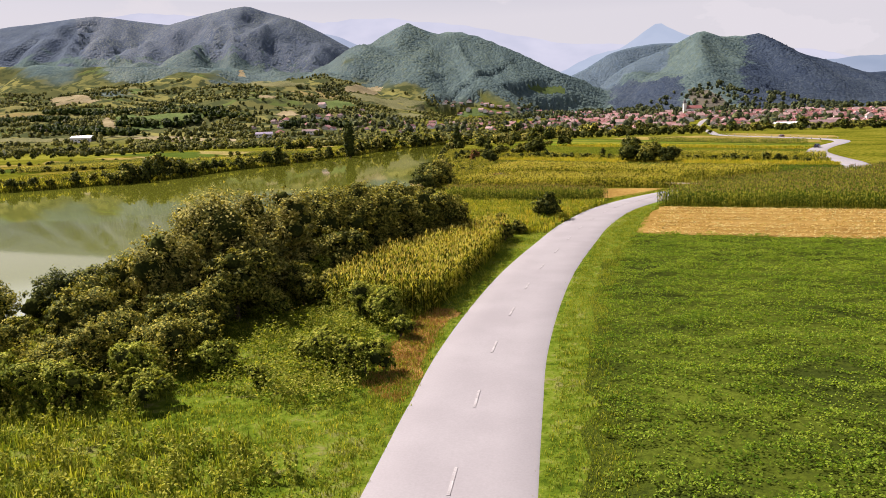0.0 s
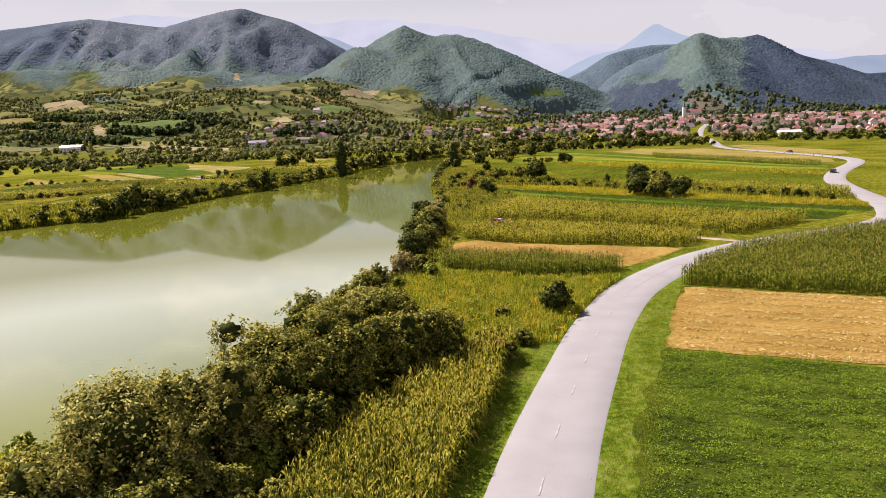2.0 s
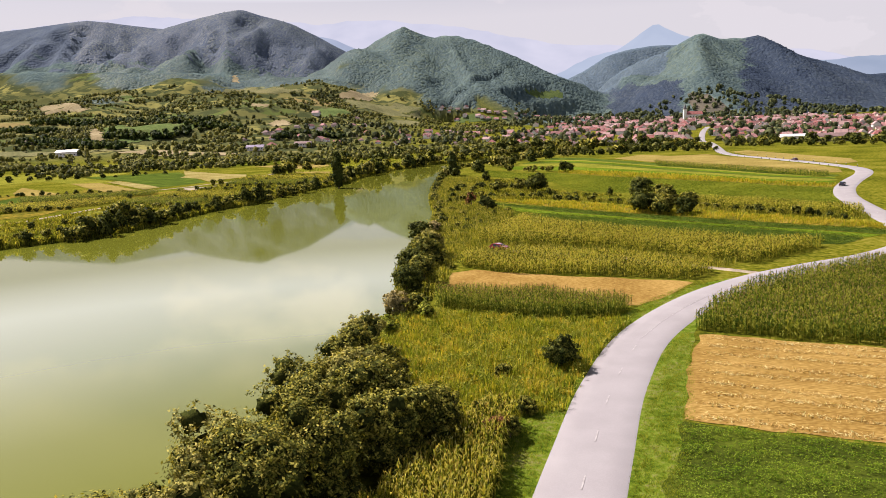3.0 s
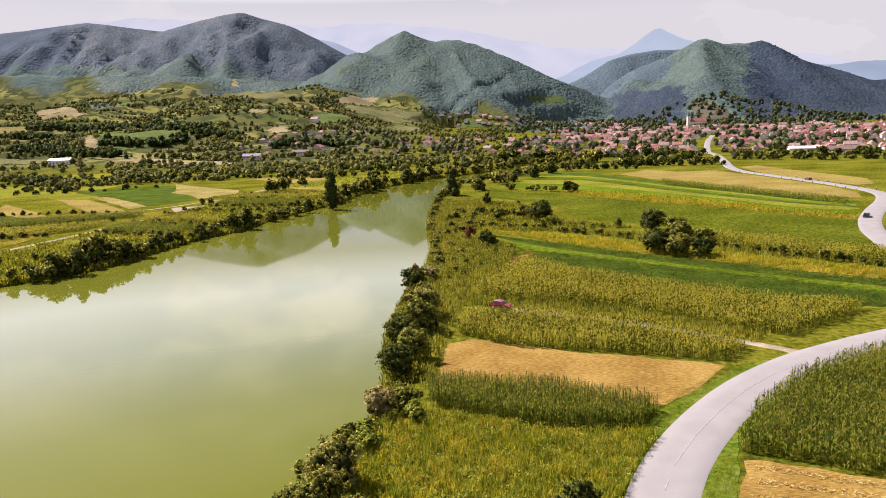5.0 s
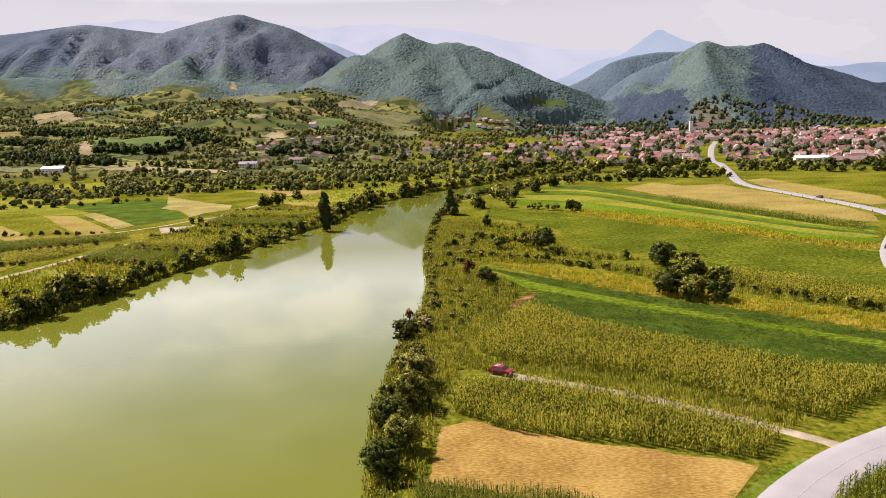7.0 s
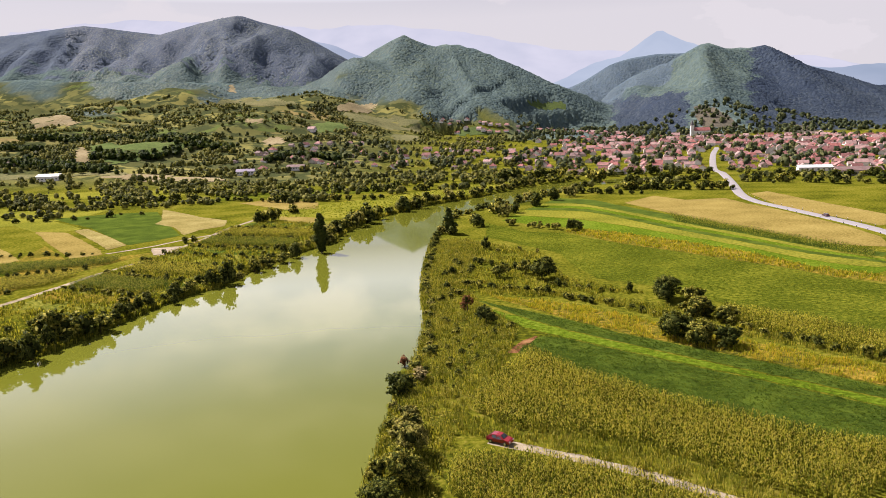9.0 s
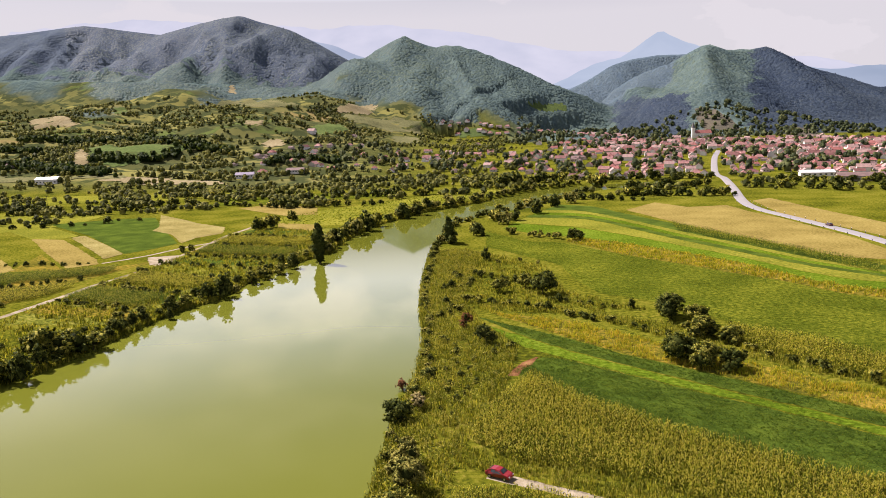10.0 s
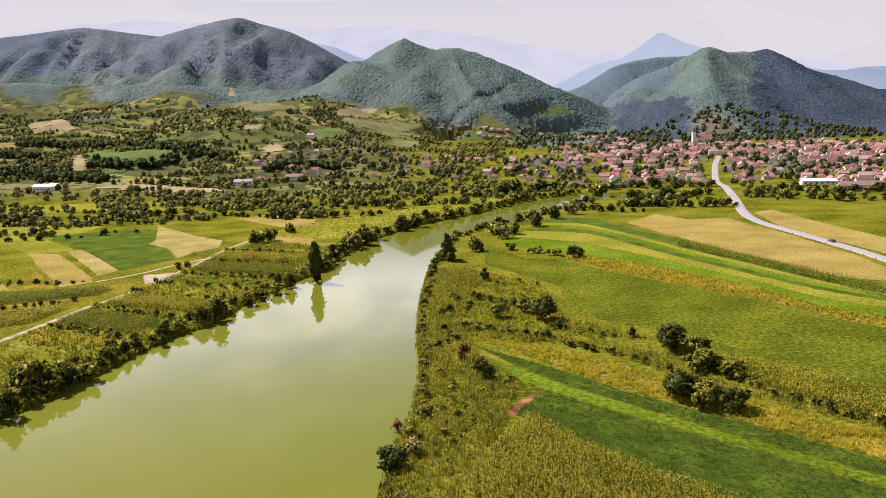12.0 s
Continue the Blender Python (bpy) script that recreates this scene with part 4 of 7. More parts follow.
def woody(kind, place, blobs, leaves, leaf, leafmat, label, category, trunk=0.16, seed=0, group="", slim=0.55, droop=0.0, core=0.42, limbs=5):
    """A tree or bush: tapered trunk, limbs that reach into the crown, and the crown."""
    rng = np.random.RandomState(seed)
    top = max(b[2] for b in blobs)
    thing = new(kind)
    pieces = [tube([(0, 0, -0.3), (0.1 * trunk, 0, top * 0.3), (0.4 * trunk, -0.3 * trunk, top * 0.65), (0, 0, top)], [trunk * 1.25, trunk, trunk * 0.7, trunk * 0.25], 7)]
    part("trunk", mesh_from("trunk", *pieces[0], M["bark"], smooth=True), None, thing)
    for b in sorted(blobs, key=lambda q: -q[3])[:limbs]:
        s = np.array([0, 0, min(b[2], top) * rng.uniform(0.25, 0.45)])
        e = np.array(b[:3], float)
        mid = (s + e) / 2 + rng.normal(size=3) * 0.12 * b[3]
        part("limb", mesh_from("limb", *tube([s, mid, e, e + (e - mid) * 0.5 * (b[3] / (np.linalg.norm(e - mid) + 0.5))], [trunk * 0.55, trunk * 0.4, trunk * 0.25, trunk * 0.08], 5), M["bark"], smooth=True), None, thing)
    part("crown", crown_mesh(crown(blobs, leaves, leaf, rng, core, slim, droop), leafmat), None, thing)
    tagged(thing, label, category, group)
    thing.matrix_world = place
    return thing


def clump_blobs(rng, width, height, n, low=0.3, flat=0.85, small=1.0):
    """Blobs that make an uneven mound of the given size."""
    out = [(0, 0, height * 0.5, min(width, height) * 0.42, flat)]
    for _ in range(n):
        a = rng.uniform(0, 6.28)
        d = width * 0.5 * rng.uniform(0.25, 0.75)
        z = height * rng.uniform(low, 0.82) * (1 - 0.35 * (2 * d / width) ** 2)
        r = min(width, height) * rng.uniform(0.20, 0.34) * small
        out.append((d * math.cos(a), d * math.sin(a), max(z, r * 0.5), r, rng.uniform(0.75, 1.0)))
    return out


def at(x, y, z=None, turn=0.0, s=1.0, sz=None):
    zz = max(lz(x, y), WATER_Z) if z is None else z
    return Matrix.Translation((x, y, zz)) @ Matrix.Rotation(turn, 4, "Z") @ Matrix.Diagonal((s, s, sz or s, 1))


# the large willows and bushes on the near bank, one by one
NEAR_TREES = [  # x, y, width, height, leaves, leaf size, material
    (-21.5, 37.5, 8.0, 10.6, 9000, 0.16, "willow"), (-24.5, 44, 6.5, 6.6, 4500, 0.17, "leaf"), (-19.5, 44.5, 6.5, 7.6, 6000, 0.18, "willow"),
    (-17.5, 51, 7.5, 8.4, 7000, 0.18, "leaf"), (-21.5, 54, 7, 7.6, 5000, 0.18, "willow"), (-14.4, 55, 6.5, 7.8, 6500, 0.18, "leaf"), (-17.5, 60, 7, 7.2, 5000, 0.18, "leaf"),
    (-11.2, 60.5, 5.5, 6.9, 5500, 0.18, "leaf"), (-8.4, 63.5, 5.2, 6.6, 5500, 0.18, "leaf"), (-13.5, 66.5, 6.5, 6.4, 5000, 0.19, "leaf"), (-17, 71.5, 6.0, 6.4, 4500, 0.19, "willow"),
    (-23.5, 33.5, 6.0, 6.4, 4500, 0.17, "willow"), (-18.8, 33.2, 5.0, 5.2, 4500, 0.17, "leaf"), (-15.2, 46.5, 4.6, 4.6, 4000, 0.17, "leaf"),
    (-20.5, 69, 6.0, 6.2, 4000, 0.19, "leaf"), (-19.5, 80, 5.5, 5.2, 3600, 0.19, "leaf"), (-15.5, 78, 5, 4.4, 3000, 0.19, "leaf"), (-20, 88, 5, 4.8, 3200, 0.19, "willow"),
]
for i, (x, y, w, h, n, lf, mt) in enumerate(NEAR_TREES):
    n, lf = int(n * 3.0), lf * (0.78 if mt == "willow" else 0.66)
    rng = np.random.RandomState(100 + i)
    words = "grey-green willow with drooping leaves on the river bank" if mt == "willow" else "dense dark green riverside tree on the bank"
    woody("willow_tree" if mt == "willow" else "riverside_tree", at(x, y, turn=i * 1.1), clump_blobs(rng, w * 1.08, h * 1.1, 19, 0.16, small=0.8), n, lf, M["treeleaf" if mt == "leaf" else mt], words, "tree", trunk=0.17, seed=i, group="trees on the near bank", slim=0.5 if mt == "willow" else 0.6, droop=0.9 if mt == "willow" else 0.2, core=0.50)

SHRUBS = [  # x, y, width, height, leaves, leaf size, material, label
    (-24.5, 17.5, 5.5, 3.0, 4200, 0.10, "bramble", "tangled bramble thicket beside rough grass"), (-21.0, 18.0, 4.6, 2.7, 4200, 0.09, "bramble", "tangled bramble thicket beside rough grass"), (-18.6, 21.0, 4.4, 2.6, 4200, 0.09, "bramble", "tangled bramble thicket beside rough grass"),
    (-15.6, 23.2, 3.6, 2.1, 3400, 0.09, "bramble", "tangled bramble thicket beside rough grass"), (-28.5, 22.0, 6.5, 3.6, 4200, 0.11, "leaf", "dense shrub in the bank thicket"), (-22.8, 25.8, 5.5, 3.4, 4200, 0.11, "leaf", "dense shrub in the bank thicket"), (-27.0, 31.0, 5.5, 4.0, 4200, 0.12, "leaf", "dense shrub in the bank thicket"),
    (-22.5, 31.5, 5.0, 3.6, 4000, 0.12, "leaf", "dense shrub in the bank thicket"), (-37.0, 31.0, 6.5, 4.6, 4000, 0.13, "leaf", "dense shrub in the bank thicket"), (-26.5, 38.5, 6.0, 4.8, 4200, 0.13, "leaf", "dense shrub in the bank thicket"), (-17.5, 39.0, 4.6, 3.4, 3600, 0.12, "leaf", "dense shrub below the willow"),
    (-12.2, 21.6, 2.6, 1.3, 1800, 0.08, "bramble", "low green weed clump on rough grass"),
    (-9.6, 24.0, 4.6, 2.6, 4200, 0.09, "bramble", "bright green bramble thicket beside the mown verge"), (-7.2, 23.4, 3.2, 2.2, 3000, 0.085, "bramble", "bright green bramble thicket beside the mown verge"),
    (-18.5, 24.0, 6.5, 3.4, 5500, 0.10, "leaf", "large tangled shrub with glossy leaves"), (-22.5, 21.0, 5.5, 3.0, 4500, 0.10, "leaf", "large tangled shrub with glossy leaves"), (-17.0, 19.0, 4.2, 1.9, 3500, 0.09, "bramble", "low bramble mound on rough grass"),
    (-19.5, 29.5, 6.0, 3.8, 4500, 0.11, "leaf", "dense dark shrub behind brambles"), (-25.5, 27.0, 6.0, 4.2, 4500, 0.12, "leaf", "dense dark shrub behind brambles"), (-30.5, 31.5, 6.5, 4.8, 4500, 0.13, "darkleaf", "dense dark shrub near the water"),
    (-26.5, 34.0, 5.5, 4.9, 4500, 0.13, "leaf", "leafy green bank shrub with feathery top"), (-33.0, 26.0, 6.0, 4.6, 4200, 0.13, "leaf", "leafy green bank shrub with feathery top"), (-16.5, 34.0, 4.6, 2.7, 3200, 0.11, "leaf", "dark shrub at the edge of rough grass"),
    (-13.3, 39.0, 3.4, 2.4, 2600, 0.11, "leaf", "dark shrub beside the corn"), (-8.2, 33.0, 3.0, 2.9, 3400, 0.11, "bramble", "light green leafy shrub at the corn's end"), (-9.8, 34.6, 3.0, 2.7, 3000, 0.11, "bramble", "light green leafy shrub at the corn's end"),
    (-15.6, 37.6, 4.2, 2.9, 3600, 0.12, "leaf", "leafy green shrub between trees and corn"), (-15.9, 42.0, 4.0, 3.0, 3400, 0.12, "bramble", "leafy green shrub between trees and corn"), (-14.6, 46.4, 3.8, 3.0, 3200, 0.12, "bramble", "leafy green shrub between trees and corn"), (-12.4, 53.0, 3.4, 2.8, 2800, 0.12, "leaf", "leafy green shrub between trees and corn"),
    (-6.6, 29.8, 1.8, 1.6, 1600, 0.09, "bramble", "small green shrub beside the verge"), (-16.5, 44.5, 4.5, 3.2, 3000, 0.13, "leaf", "green undergrowth below the willows"), (-13.6, 50.5, 3.6, 2.8, 2400, 0.13, "leaf", "green undergrowth below the trees"),
    (2.0, 83.4, 3.7, 3.9, 3400, 0.15, "darkleaf", "single dark green bush in weeds by the road"), (-3.6, 81.0, 2.6, 1.5, 1300, 0.15, "leaf", "low dark weed bush in the scrub"), (-1.0, 71.5, 2.4, 1.8, 1400, 0.14, "leaf", "low green bush beside the road verge"),
    (-4.4, 68.3, 3.0, 2.4, 1900, 0.14, "leaf", "green bush beside the withered one"), (-2.3, 66.4, 2.4, 2.2, 1700, 0.14, "leaf", "green bush beside the withered one"), (-3.1, 65.4, 2.2, 3.1, 1600, 0.12, "redleaf", "withered red-brown bush among green ones"),
    (-19.8, 104.5, 4.2, 4.3, 2600, 0.17, "dryleaf", "half-dry grey-green willow bush at the water"), (-17.0, 106.5, 3.4, 3.2, 2300, 0.17, "leaf", "green bush at the corn's end"), (-15.5, 103.0, 3.6, 2.4, 2200, 0.17, "bramble", "bright green thicket by the bank"),
    (-22.0, 98.5, 3.6, 2.6, 2000, 0.17, "leaf", "dark bank shrub above the water"), (-19.0, 95.5, 3.4, 2.2, 1900, 0.17, "bramble", "bright green thicket by the bank"),
    (-21.0, 118.5, 5.5, 5.6, 4200, 0.19, "darkleaf", "dark tall bank shrub leaning over water"), (-19.2, 124.5, 5.2, 5.8, 4200, 0.19, "leaf", "dark tall bank shrub leaning over water"), (-22.5, 130.5, 5.6, 6.2, 4200, 0.19, "darkleaf", "dark tall bank shrub leaning over water"),
    (-20.4, 138.5, 5.8, 5.8, 4000, 0.20, "leaf", "round green shrub on the bank"), (-25.0, 141.5, 4.2, 3.0, 1900, 0.2, "leaf", "low green bank shrub over the water"), (-21.5, 148, 6.0, 5.4, 3800, 0.21, "willow", "olive-green bank willow shrub"),
    (-26.8, 157.5, 4.2, 2.2, 1600, 0.2, "leaf", "low green bank shrub over the water"), (-23.2, 156.0, 5.5, 4.4, 3000, 0.21, "willow", "olive-green bank willow shrub"), (-28.6, 173, 5.8, 4.6, 2800, 0.22, "darkleaf", "dark round bush standing out into the water"),
    (-25.6, 178.5, 3.4, 3.2, 1500, 0.2, "dryleaf", "half-dry bush on the bank"), (-31.4, 191.0, 2.3, 2.4, 800, 0.16, "redleaf", "small withered reddish bush standing in the water"),
    (-16.2, 219.0, 5.4, 5.2, 2400, 0.24, "darkleaf", "dark compact bush in tall grass"), (-22.3, 231.5, 3.9, 6.0, 900, 0.2, "redleaf", "withered red-brown thorn tree in grass"),
    (-3.0, 270.0, 9.8, 7.8, 3200, 0.32, "darkleaf", "large dark rounded bush in the meadow edge"), (-16.5, 272.5, 8.5, 4.9, 2000, 0.32, "leaf", "broad low bush at the meadow edge"), (-8.5, 279.0, 7.3, 4.7, 1700, 0.32, "leaf", "broad low bush at the meadow edge"),
    (30.8, 243.0, 11.6, 8.1, 4200, 0.30, "darkleaf", "large dense bush clump between field strips"), (36.5, 238.5, 7.3, 5.6, 2400, 0.30, "leaf", "dense green bush between field strips"), (35.5, 227.0, 10.4, 5.8, 3600, 0.30, "leaf", "dark green spreading thicket"), (40.8, 222.5, 7.9, 4.7, 2400, 0.30, "leaf", "spreading green thicket between field strips"),
    (26.8, 208.5, 8.3, 7.2, 3600, 0.28, "darkleaf", "tall dark bush between field strips"), (31.8, 205.0, 8.5, 6.3, 3400, 0.28, "leaf", "dense green bush between field strips"), (37.0, 203.0, 7.3, 5.2, 2600, 0.28, "darkleaf", "dense dark bush between field strips"),
    (10.5, 373.0, 9.5, 6.5, 1800, 0.45, "darkleaf", "round dark bush on the field boundary"), (2.0, 377.0, 10.0, 3.2, 1300, 0.45, "leaf", "low hedge bush on the field boundary"), (-8.0, 384.0, 11.0, 3.0, 1300, 0.45, "leaf", "low hedge bush on the field boundary"), (-18.0, 392.0, 10.0, 3.4, 1300, 0.45, "leaf", "low hedge bush on the field boundary"),
]
for i, (x, y, w, h, n, lf, mt, words) in enumerate(SHRUBS):
    n, lf = (int(n * 2.3), lf * 0.82) if y < 60 else (int(n * 1.5), lf * 0.95)
    rng = np.random.RandomState(300 + i)
    tree = "withered" in words and h > 5
    woody("thorn_tree" if tree else "bush", at(x, y, turn=i * 0.7), clump_blobs(rng, w, h, 7, 0.25), n, lf, M[mt], words, "tree" if tree else "bush", trunk=0.07 + 0.008 * h, seed=50 + i, core=0.55 if mt not in ("redleaf", "dryleaf") else 0.35, limbs=3)

# the lone poplar on the far bank
PB = [(0.3 * math.sin(k * 2.1), 0.3 * math.cos(k * 1.7), 2.2 + 1.65 * k, (1.5 + 1.7 * math.sin(math.pi * (k + 1.2) / 9.6)) * 0.85, 1.2) for k in range(9)]
woody("poplar_tree", at(-93.5, 327.5), PB, 3600, 0.34, M["poplar"], "tall slim dark green poplar on the river bank", "tree", trunk=0.3, seed=3, core=0.8, limbs=4)

# rows of shrubs that line both banks and the field edges, from a few grown forms
FORMS = []
for k in range(6):
    rng = np.random.RandomState(700 + k)
    FORMS.append((clump_blobs(rng, 6.0, 4.6, 8, 0.22), 700 + 60 * k, ("leaf", "darkleaf", "leaf", "willow", "darkleaf", "bramble")[k]))
FORM_THINGS = []


FAR_SHRUBS = []


def grow(form, m, label, group):
    blobs, n, mt = FORMS[form]
    x, y = m.translation[:2]
    if y > 352 or (abs(m.col[0][0]) + abs(m.col[1][0]) < 0.6 and y > 170) or (x < -60 and m.col[2][2] < 0.62):
        FAR_SHRUBS.append((form, m))
        return None
    for f, ob in FORM_THINGS:
        if f == form:
            c = copy_thing(ob, m)
            return tagged(c, label, "bush", group)
    ob = woody("bank_shrub", m, blobs, n, 0.36, M[mt], label, "bush", trunk=0.12, seed=800 + form, group=group, limbs=2, core=0.5)
    ob.matrix_world = Matrix.Identity(4)
    ob.matrix_basis = m
    FORM_THINGS.append((form, ob))
    return ob


def row_along(line, first, last, gap, size, spread, inland, label, group, seed, forms=(0, 1, 2, 3, 4)):
    rng = np.random.RandomState(seed)
    pts = curve_through(line, 1.0)
    nrm = normals_of(pts)
    s = 0.0
    while s < len(pts) - 1:
        i = int(s)
        x, y = pts[i]
        if first < y < last:
            k = size * rng.uniform(0.55, 1.3) * (1.25 if rng.rand() < 0.2 else 1)
            off = inland + rng.uniform(-spread, spread)
            px, py = pts[i] + nrm[i] * off
            grow(int(rng.choice(forms)), at(px, py, turn=rng.uniform(0, 6.28), s=k, sz=k * rng.uniform(0.7, 1.25)), label, group)
        s += gap * rng.uniform(0.6, 1.5)


WEST = [(p[0], p[1]) for p in BANK_W]
row_along(WEST, 150, 345, 4.6, 0.8, 1.2, -2.6, "rounded green shrub lining the far river bank", "shrubs along the far bank", 1, (0, 1, 1, 4, 4))
row_along(WEST, 345, 660, 6.0, 1.1, 2.0, -3.6, "rounded green tree-like shrub on the far bank", "shrubs along the far bank", 2)
row_along(WEST, 150, 420, 8.0, 0.55, 3.0, -8.0, "low green shrub behind the far bank", "shrubs along the far bank", 3)
EAST = [(p[0], p[1]) for p in BANK_E]
row_along(EAST, 160, 300, 3.6, 0.42, 0.9, 1.6, "low green shrub on the water's edge", "shrubs along the near bank", 4)
row_along(EAST, 300, 430, 4.6, 0.62, 1.4, 2.4, "green shrub on the water's edge", "shrubs along the near bank", 5)
row_along(EAST, 430, 600, 5.5, 0.85, 2.5, 3.5, "green shrub at the river bend", "shrubs along the near bank", 6)
row_along(EAST, 8, 102, 4.2, 0.62, 1.4, 2.2, "leafy green shrub on the near bank", "shrubs along the near bank", 7, (0, 2, 3, 5))
for x, y, s in [(-125.5, 206, 1.6), (-121, 207, 1.7), (-118, 209.5, 1.55), (-117, 214, 1.35), (-117.5, 219, 1.1), (-123, 189, 1.35), (-119.5, 192, 1.4), (-124, 183, 1.2), (-116, 251, 0.95), (-114.5, 256, 1.0), (-111, 265.5, 1.45), (-108.5, 270, 1.6), (-106.5, 277, 1.55),
                (-106.8, 290, 1.1), (-104.8, 298, 1.2), (-102.5, 307, 1.2), (-101, 318, 1.25), (-112.5, 243, 0.7), (-118, 230, 0.6),
                (-97, 336, 1.2), (-99, 352, 1.3), (-101, 376, 1.4), (-99, 405, 1.6), (-98, 417, 1.9), (-96, 432, 1.5), (-86, 466, 1.9), (-80, 480, 1.7), (-66, 520, 1.6), (-165.5, 351, 0.7), (-163, 354, 0.6), (-154.5, 421, 1.5), (-157.5, 418, 1.2), (-151.5, 425, 1.3), (-151.8, 455, 1.2),
                (-45, 369, 1.25), (-44, 364, 0.9), (-34, 389, 1.3), (-37, 396, 1.2), (-24, 426, 1.4), (-18, 440, 1.2), (-30, 440, 1.3), (-8, 470, 1.5), (2, 500, 1.4), (14, 520, 1.5), (40, 640, 2.3), (36, 648, 2.0), (-20, 318, 1.0), (-12, 322, 1.1), (-26, 326, 1.0), (-5, 318, 0.9)]:
    grow(int(abs(x * 7 + y)) % 5, at(x, y, turn=x + y, s=s, sz=s * 1.2), "large rounded dark green bank shrub", "large shrubs by the river")
for x, y in [(-45.5, 366.5)]:
    woody("poplar_tree", at(x, y), [(b[0], b[1], b[2] * 0.72, b[3] * 0.8, 1.2) for b in PB], 1500, 0.4, M["poplar"], "slim dark poplar at the river bend", "tree", trunk=0.2, seed=9, core=0.8, limbs=3)
# hedges and thickets across the plain
HEDGES = [([(-330, 560), (-250, 545), (-160, 520), (-110, 540)], 7, 1.1), ([(-300, 610), (-200, 600), (-120, 590), (-60, 600)], 7, 1.3), ([(-420, 480), (-330, 520), (-260, 520)], 8, 1.3), ([(-60, 640), (0, 690), (60, 700), (140, 690)], 6, 1.5),
          ([(55, 560), (90, 552), (125, 548)], 5, 1.2), ([(60, 600), (100, 612), (130, 640)], 6, 1.3), ([(150, 600), (230, 560), (330, 540)], 8, 1.4), ([(160, 660), (240, 630), (360, 610)], 7, 1.5), ([(-360, 420), (-300, 440), (-255, 470)], 10, 0.9),
          ([(20, 545), (45, 530), (62, 530)], 6, 1.0), ([(-160, 258), (-142, 252), (-126, 246)], 3, 0.4), ([(-160, 281), (-140, 274), (-122, 268)], 3, 0.4), ([(-159, 304), (-136, 297), (-118, 292)], 3, 0.38), ([(-160, 322), (-138, 316), (-116, 310)], 3.4, 0.42), ([(-160, 342), (-136, 334), (-112, 330)], 3, 0.4), ([(-160, 366), (-136, 360), (-112, 355)], 3.2, 0.4), ([(-162, 394), (-136, 388), (-108, 382)], 3.2, 0.45), ([(-250, 250), (-215, 268), (-172, 292)], 3.2, 0.4), ([(-240, 228), (-205, 240), (-172, 252)], 3.2, 0.42), ([(-150, 200), (-135, 214), (-124, 230)], 4, 0.45), ([(-290, 300), (-240, 318), (-192, 322)], 4, 0.4),
          ([(-27, 196), (-22, 204), (-24, 214), (-28, 226)], 2.6, 0.34), ([(-20, 176), (-17, 188), (-14, 196)], 3.2, 0.28), ([(-24, 184), (-20, 196), (-18, 208)], 3.4, 0.3), ([(-16, 210), (-12, 216), (-8, 220)], 2.4, 0.28), ([(-33, 240), (-28, 250), (-32, 262)], 2.6, 0.45), ([(-34, 275), (-26, 285), (-36, 300)], 2.6, 0.5), ([(4, 246), (20, 234), (31, 220)], 2.8, 0.4), ([(44, 218), (58, 200), (72, 190)], 3.2, 0.42), ([(0, 262), (12, 256), (26, 252)], 3.2, 0.45),
          ([(-26, 262), (-14, 256), (2, 250)], 3.0, 0.5), ([(-26, 300), (-18, 290), (-4, 287)], 3.5, 0.6)]
for k, (line, gap, size) in enumerate(HEDGES):
    row_along(line, -100, 2000, gap, size, gap * 0.55, 0, "green hedgerow shrub between fields", "hedgerow shrubs", 40 + k, (0, 1, 1, 4))

far_v, far_f, far_m, far_n, base_n = [], [], [], [], 0
FAR_MATS = ["leaf", "darkleaf", "willow", "bramble", "crown_shade"]
for form in range(6):
    blobs, n, mt = FORMS[form]
    cv, cf, cn, cnr = crown(blobs, 270, 0.64, np.random.RandomState(form), 0.55, ball=SMALL_BALL)
    for k, m in FAR_SHRUBS:
        if k != form:
            continue
        mm = np.array(m)
        far_v.append(cv @ mm[:3, :3].T + mm[:3, 3])
        far_n.append(unit(cnr @ mm[:3, :3].T))
        far_f.append(cf + base_n)
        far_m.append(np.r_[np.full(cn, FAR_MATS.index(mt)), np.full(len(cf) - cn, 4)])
        base_n += len(cv)


def stuff(name, v, f, mats, label, category, index=None, smooth=False):
    me = mesh_from(name, np.vstack(v) if isinstance(v, list) else v, np.vstack(f) if isinstance(f, list) else f, None, smooth)
    for mt in mats:
        me.materials.append(M[mt])
    if index is not None:
        me.polygons.foreach_set("material_index", np.ascontiguousarray(index, dtype=np.int32))
    return tagged(new(name, me), label, category, kind="stuff")


turn_normals(stuff("far_shrubs", far_v, far_f, FAR_MATS, "mixed green shrubs and hedges across the plain", "shrubs", np.concatenate(far_m), smooth=True).data, np.vstack(far_n))


# ---- crops and grasses ----
def sample(poly, density, rng, rows=None):
    """Places inside a polygon: at random, or in drilled rows (angle, row gap, plant gap)."""
    p = np.array(poly, float)
    lo, hi = p.min(0), p.max(0)
    if rows is None:
        n = int((hi - lo).prod() * density)
        q = lo + rng.rand(n, 2) * (hi - lo)
    else:
        ang, gap, step = rows
        c, s = math.cos(ang), math.sin(ang)
        mid, r = (lo + hi) / 2, np.linalg.norm(hi - lo) / 2
        a, b = np.meshgrid(np.arange(-r, r, step), np.arange(-r, r, gap))
        a, b = a.ravel() + rng.normal(0, step * 0.3, a.size), b.ravel() + rng.normal(0, gap * 0.09, a.size)
        q = np.stack([mid[0] + a * c - b * s, mid[1] + a * s + b * c], 1)
    return q[inside(poly, q[:, 0], q[:, 1])]


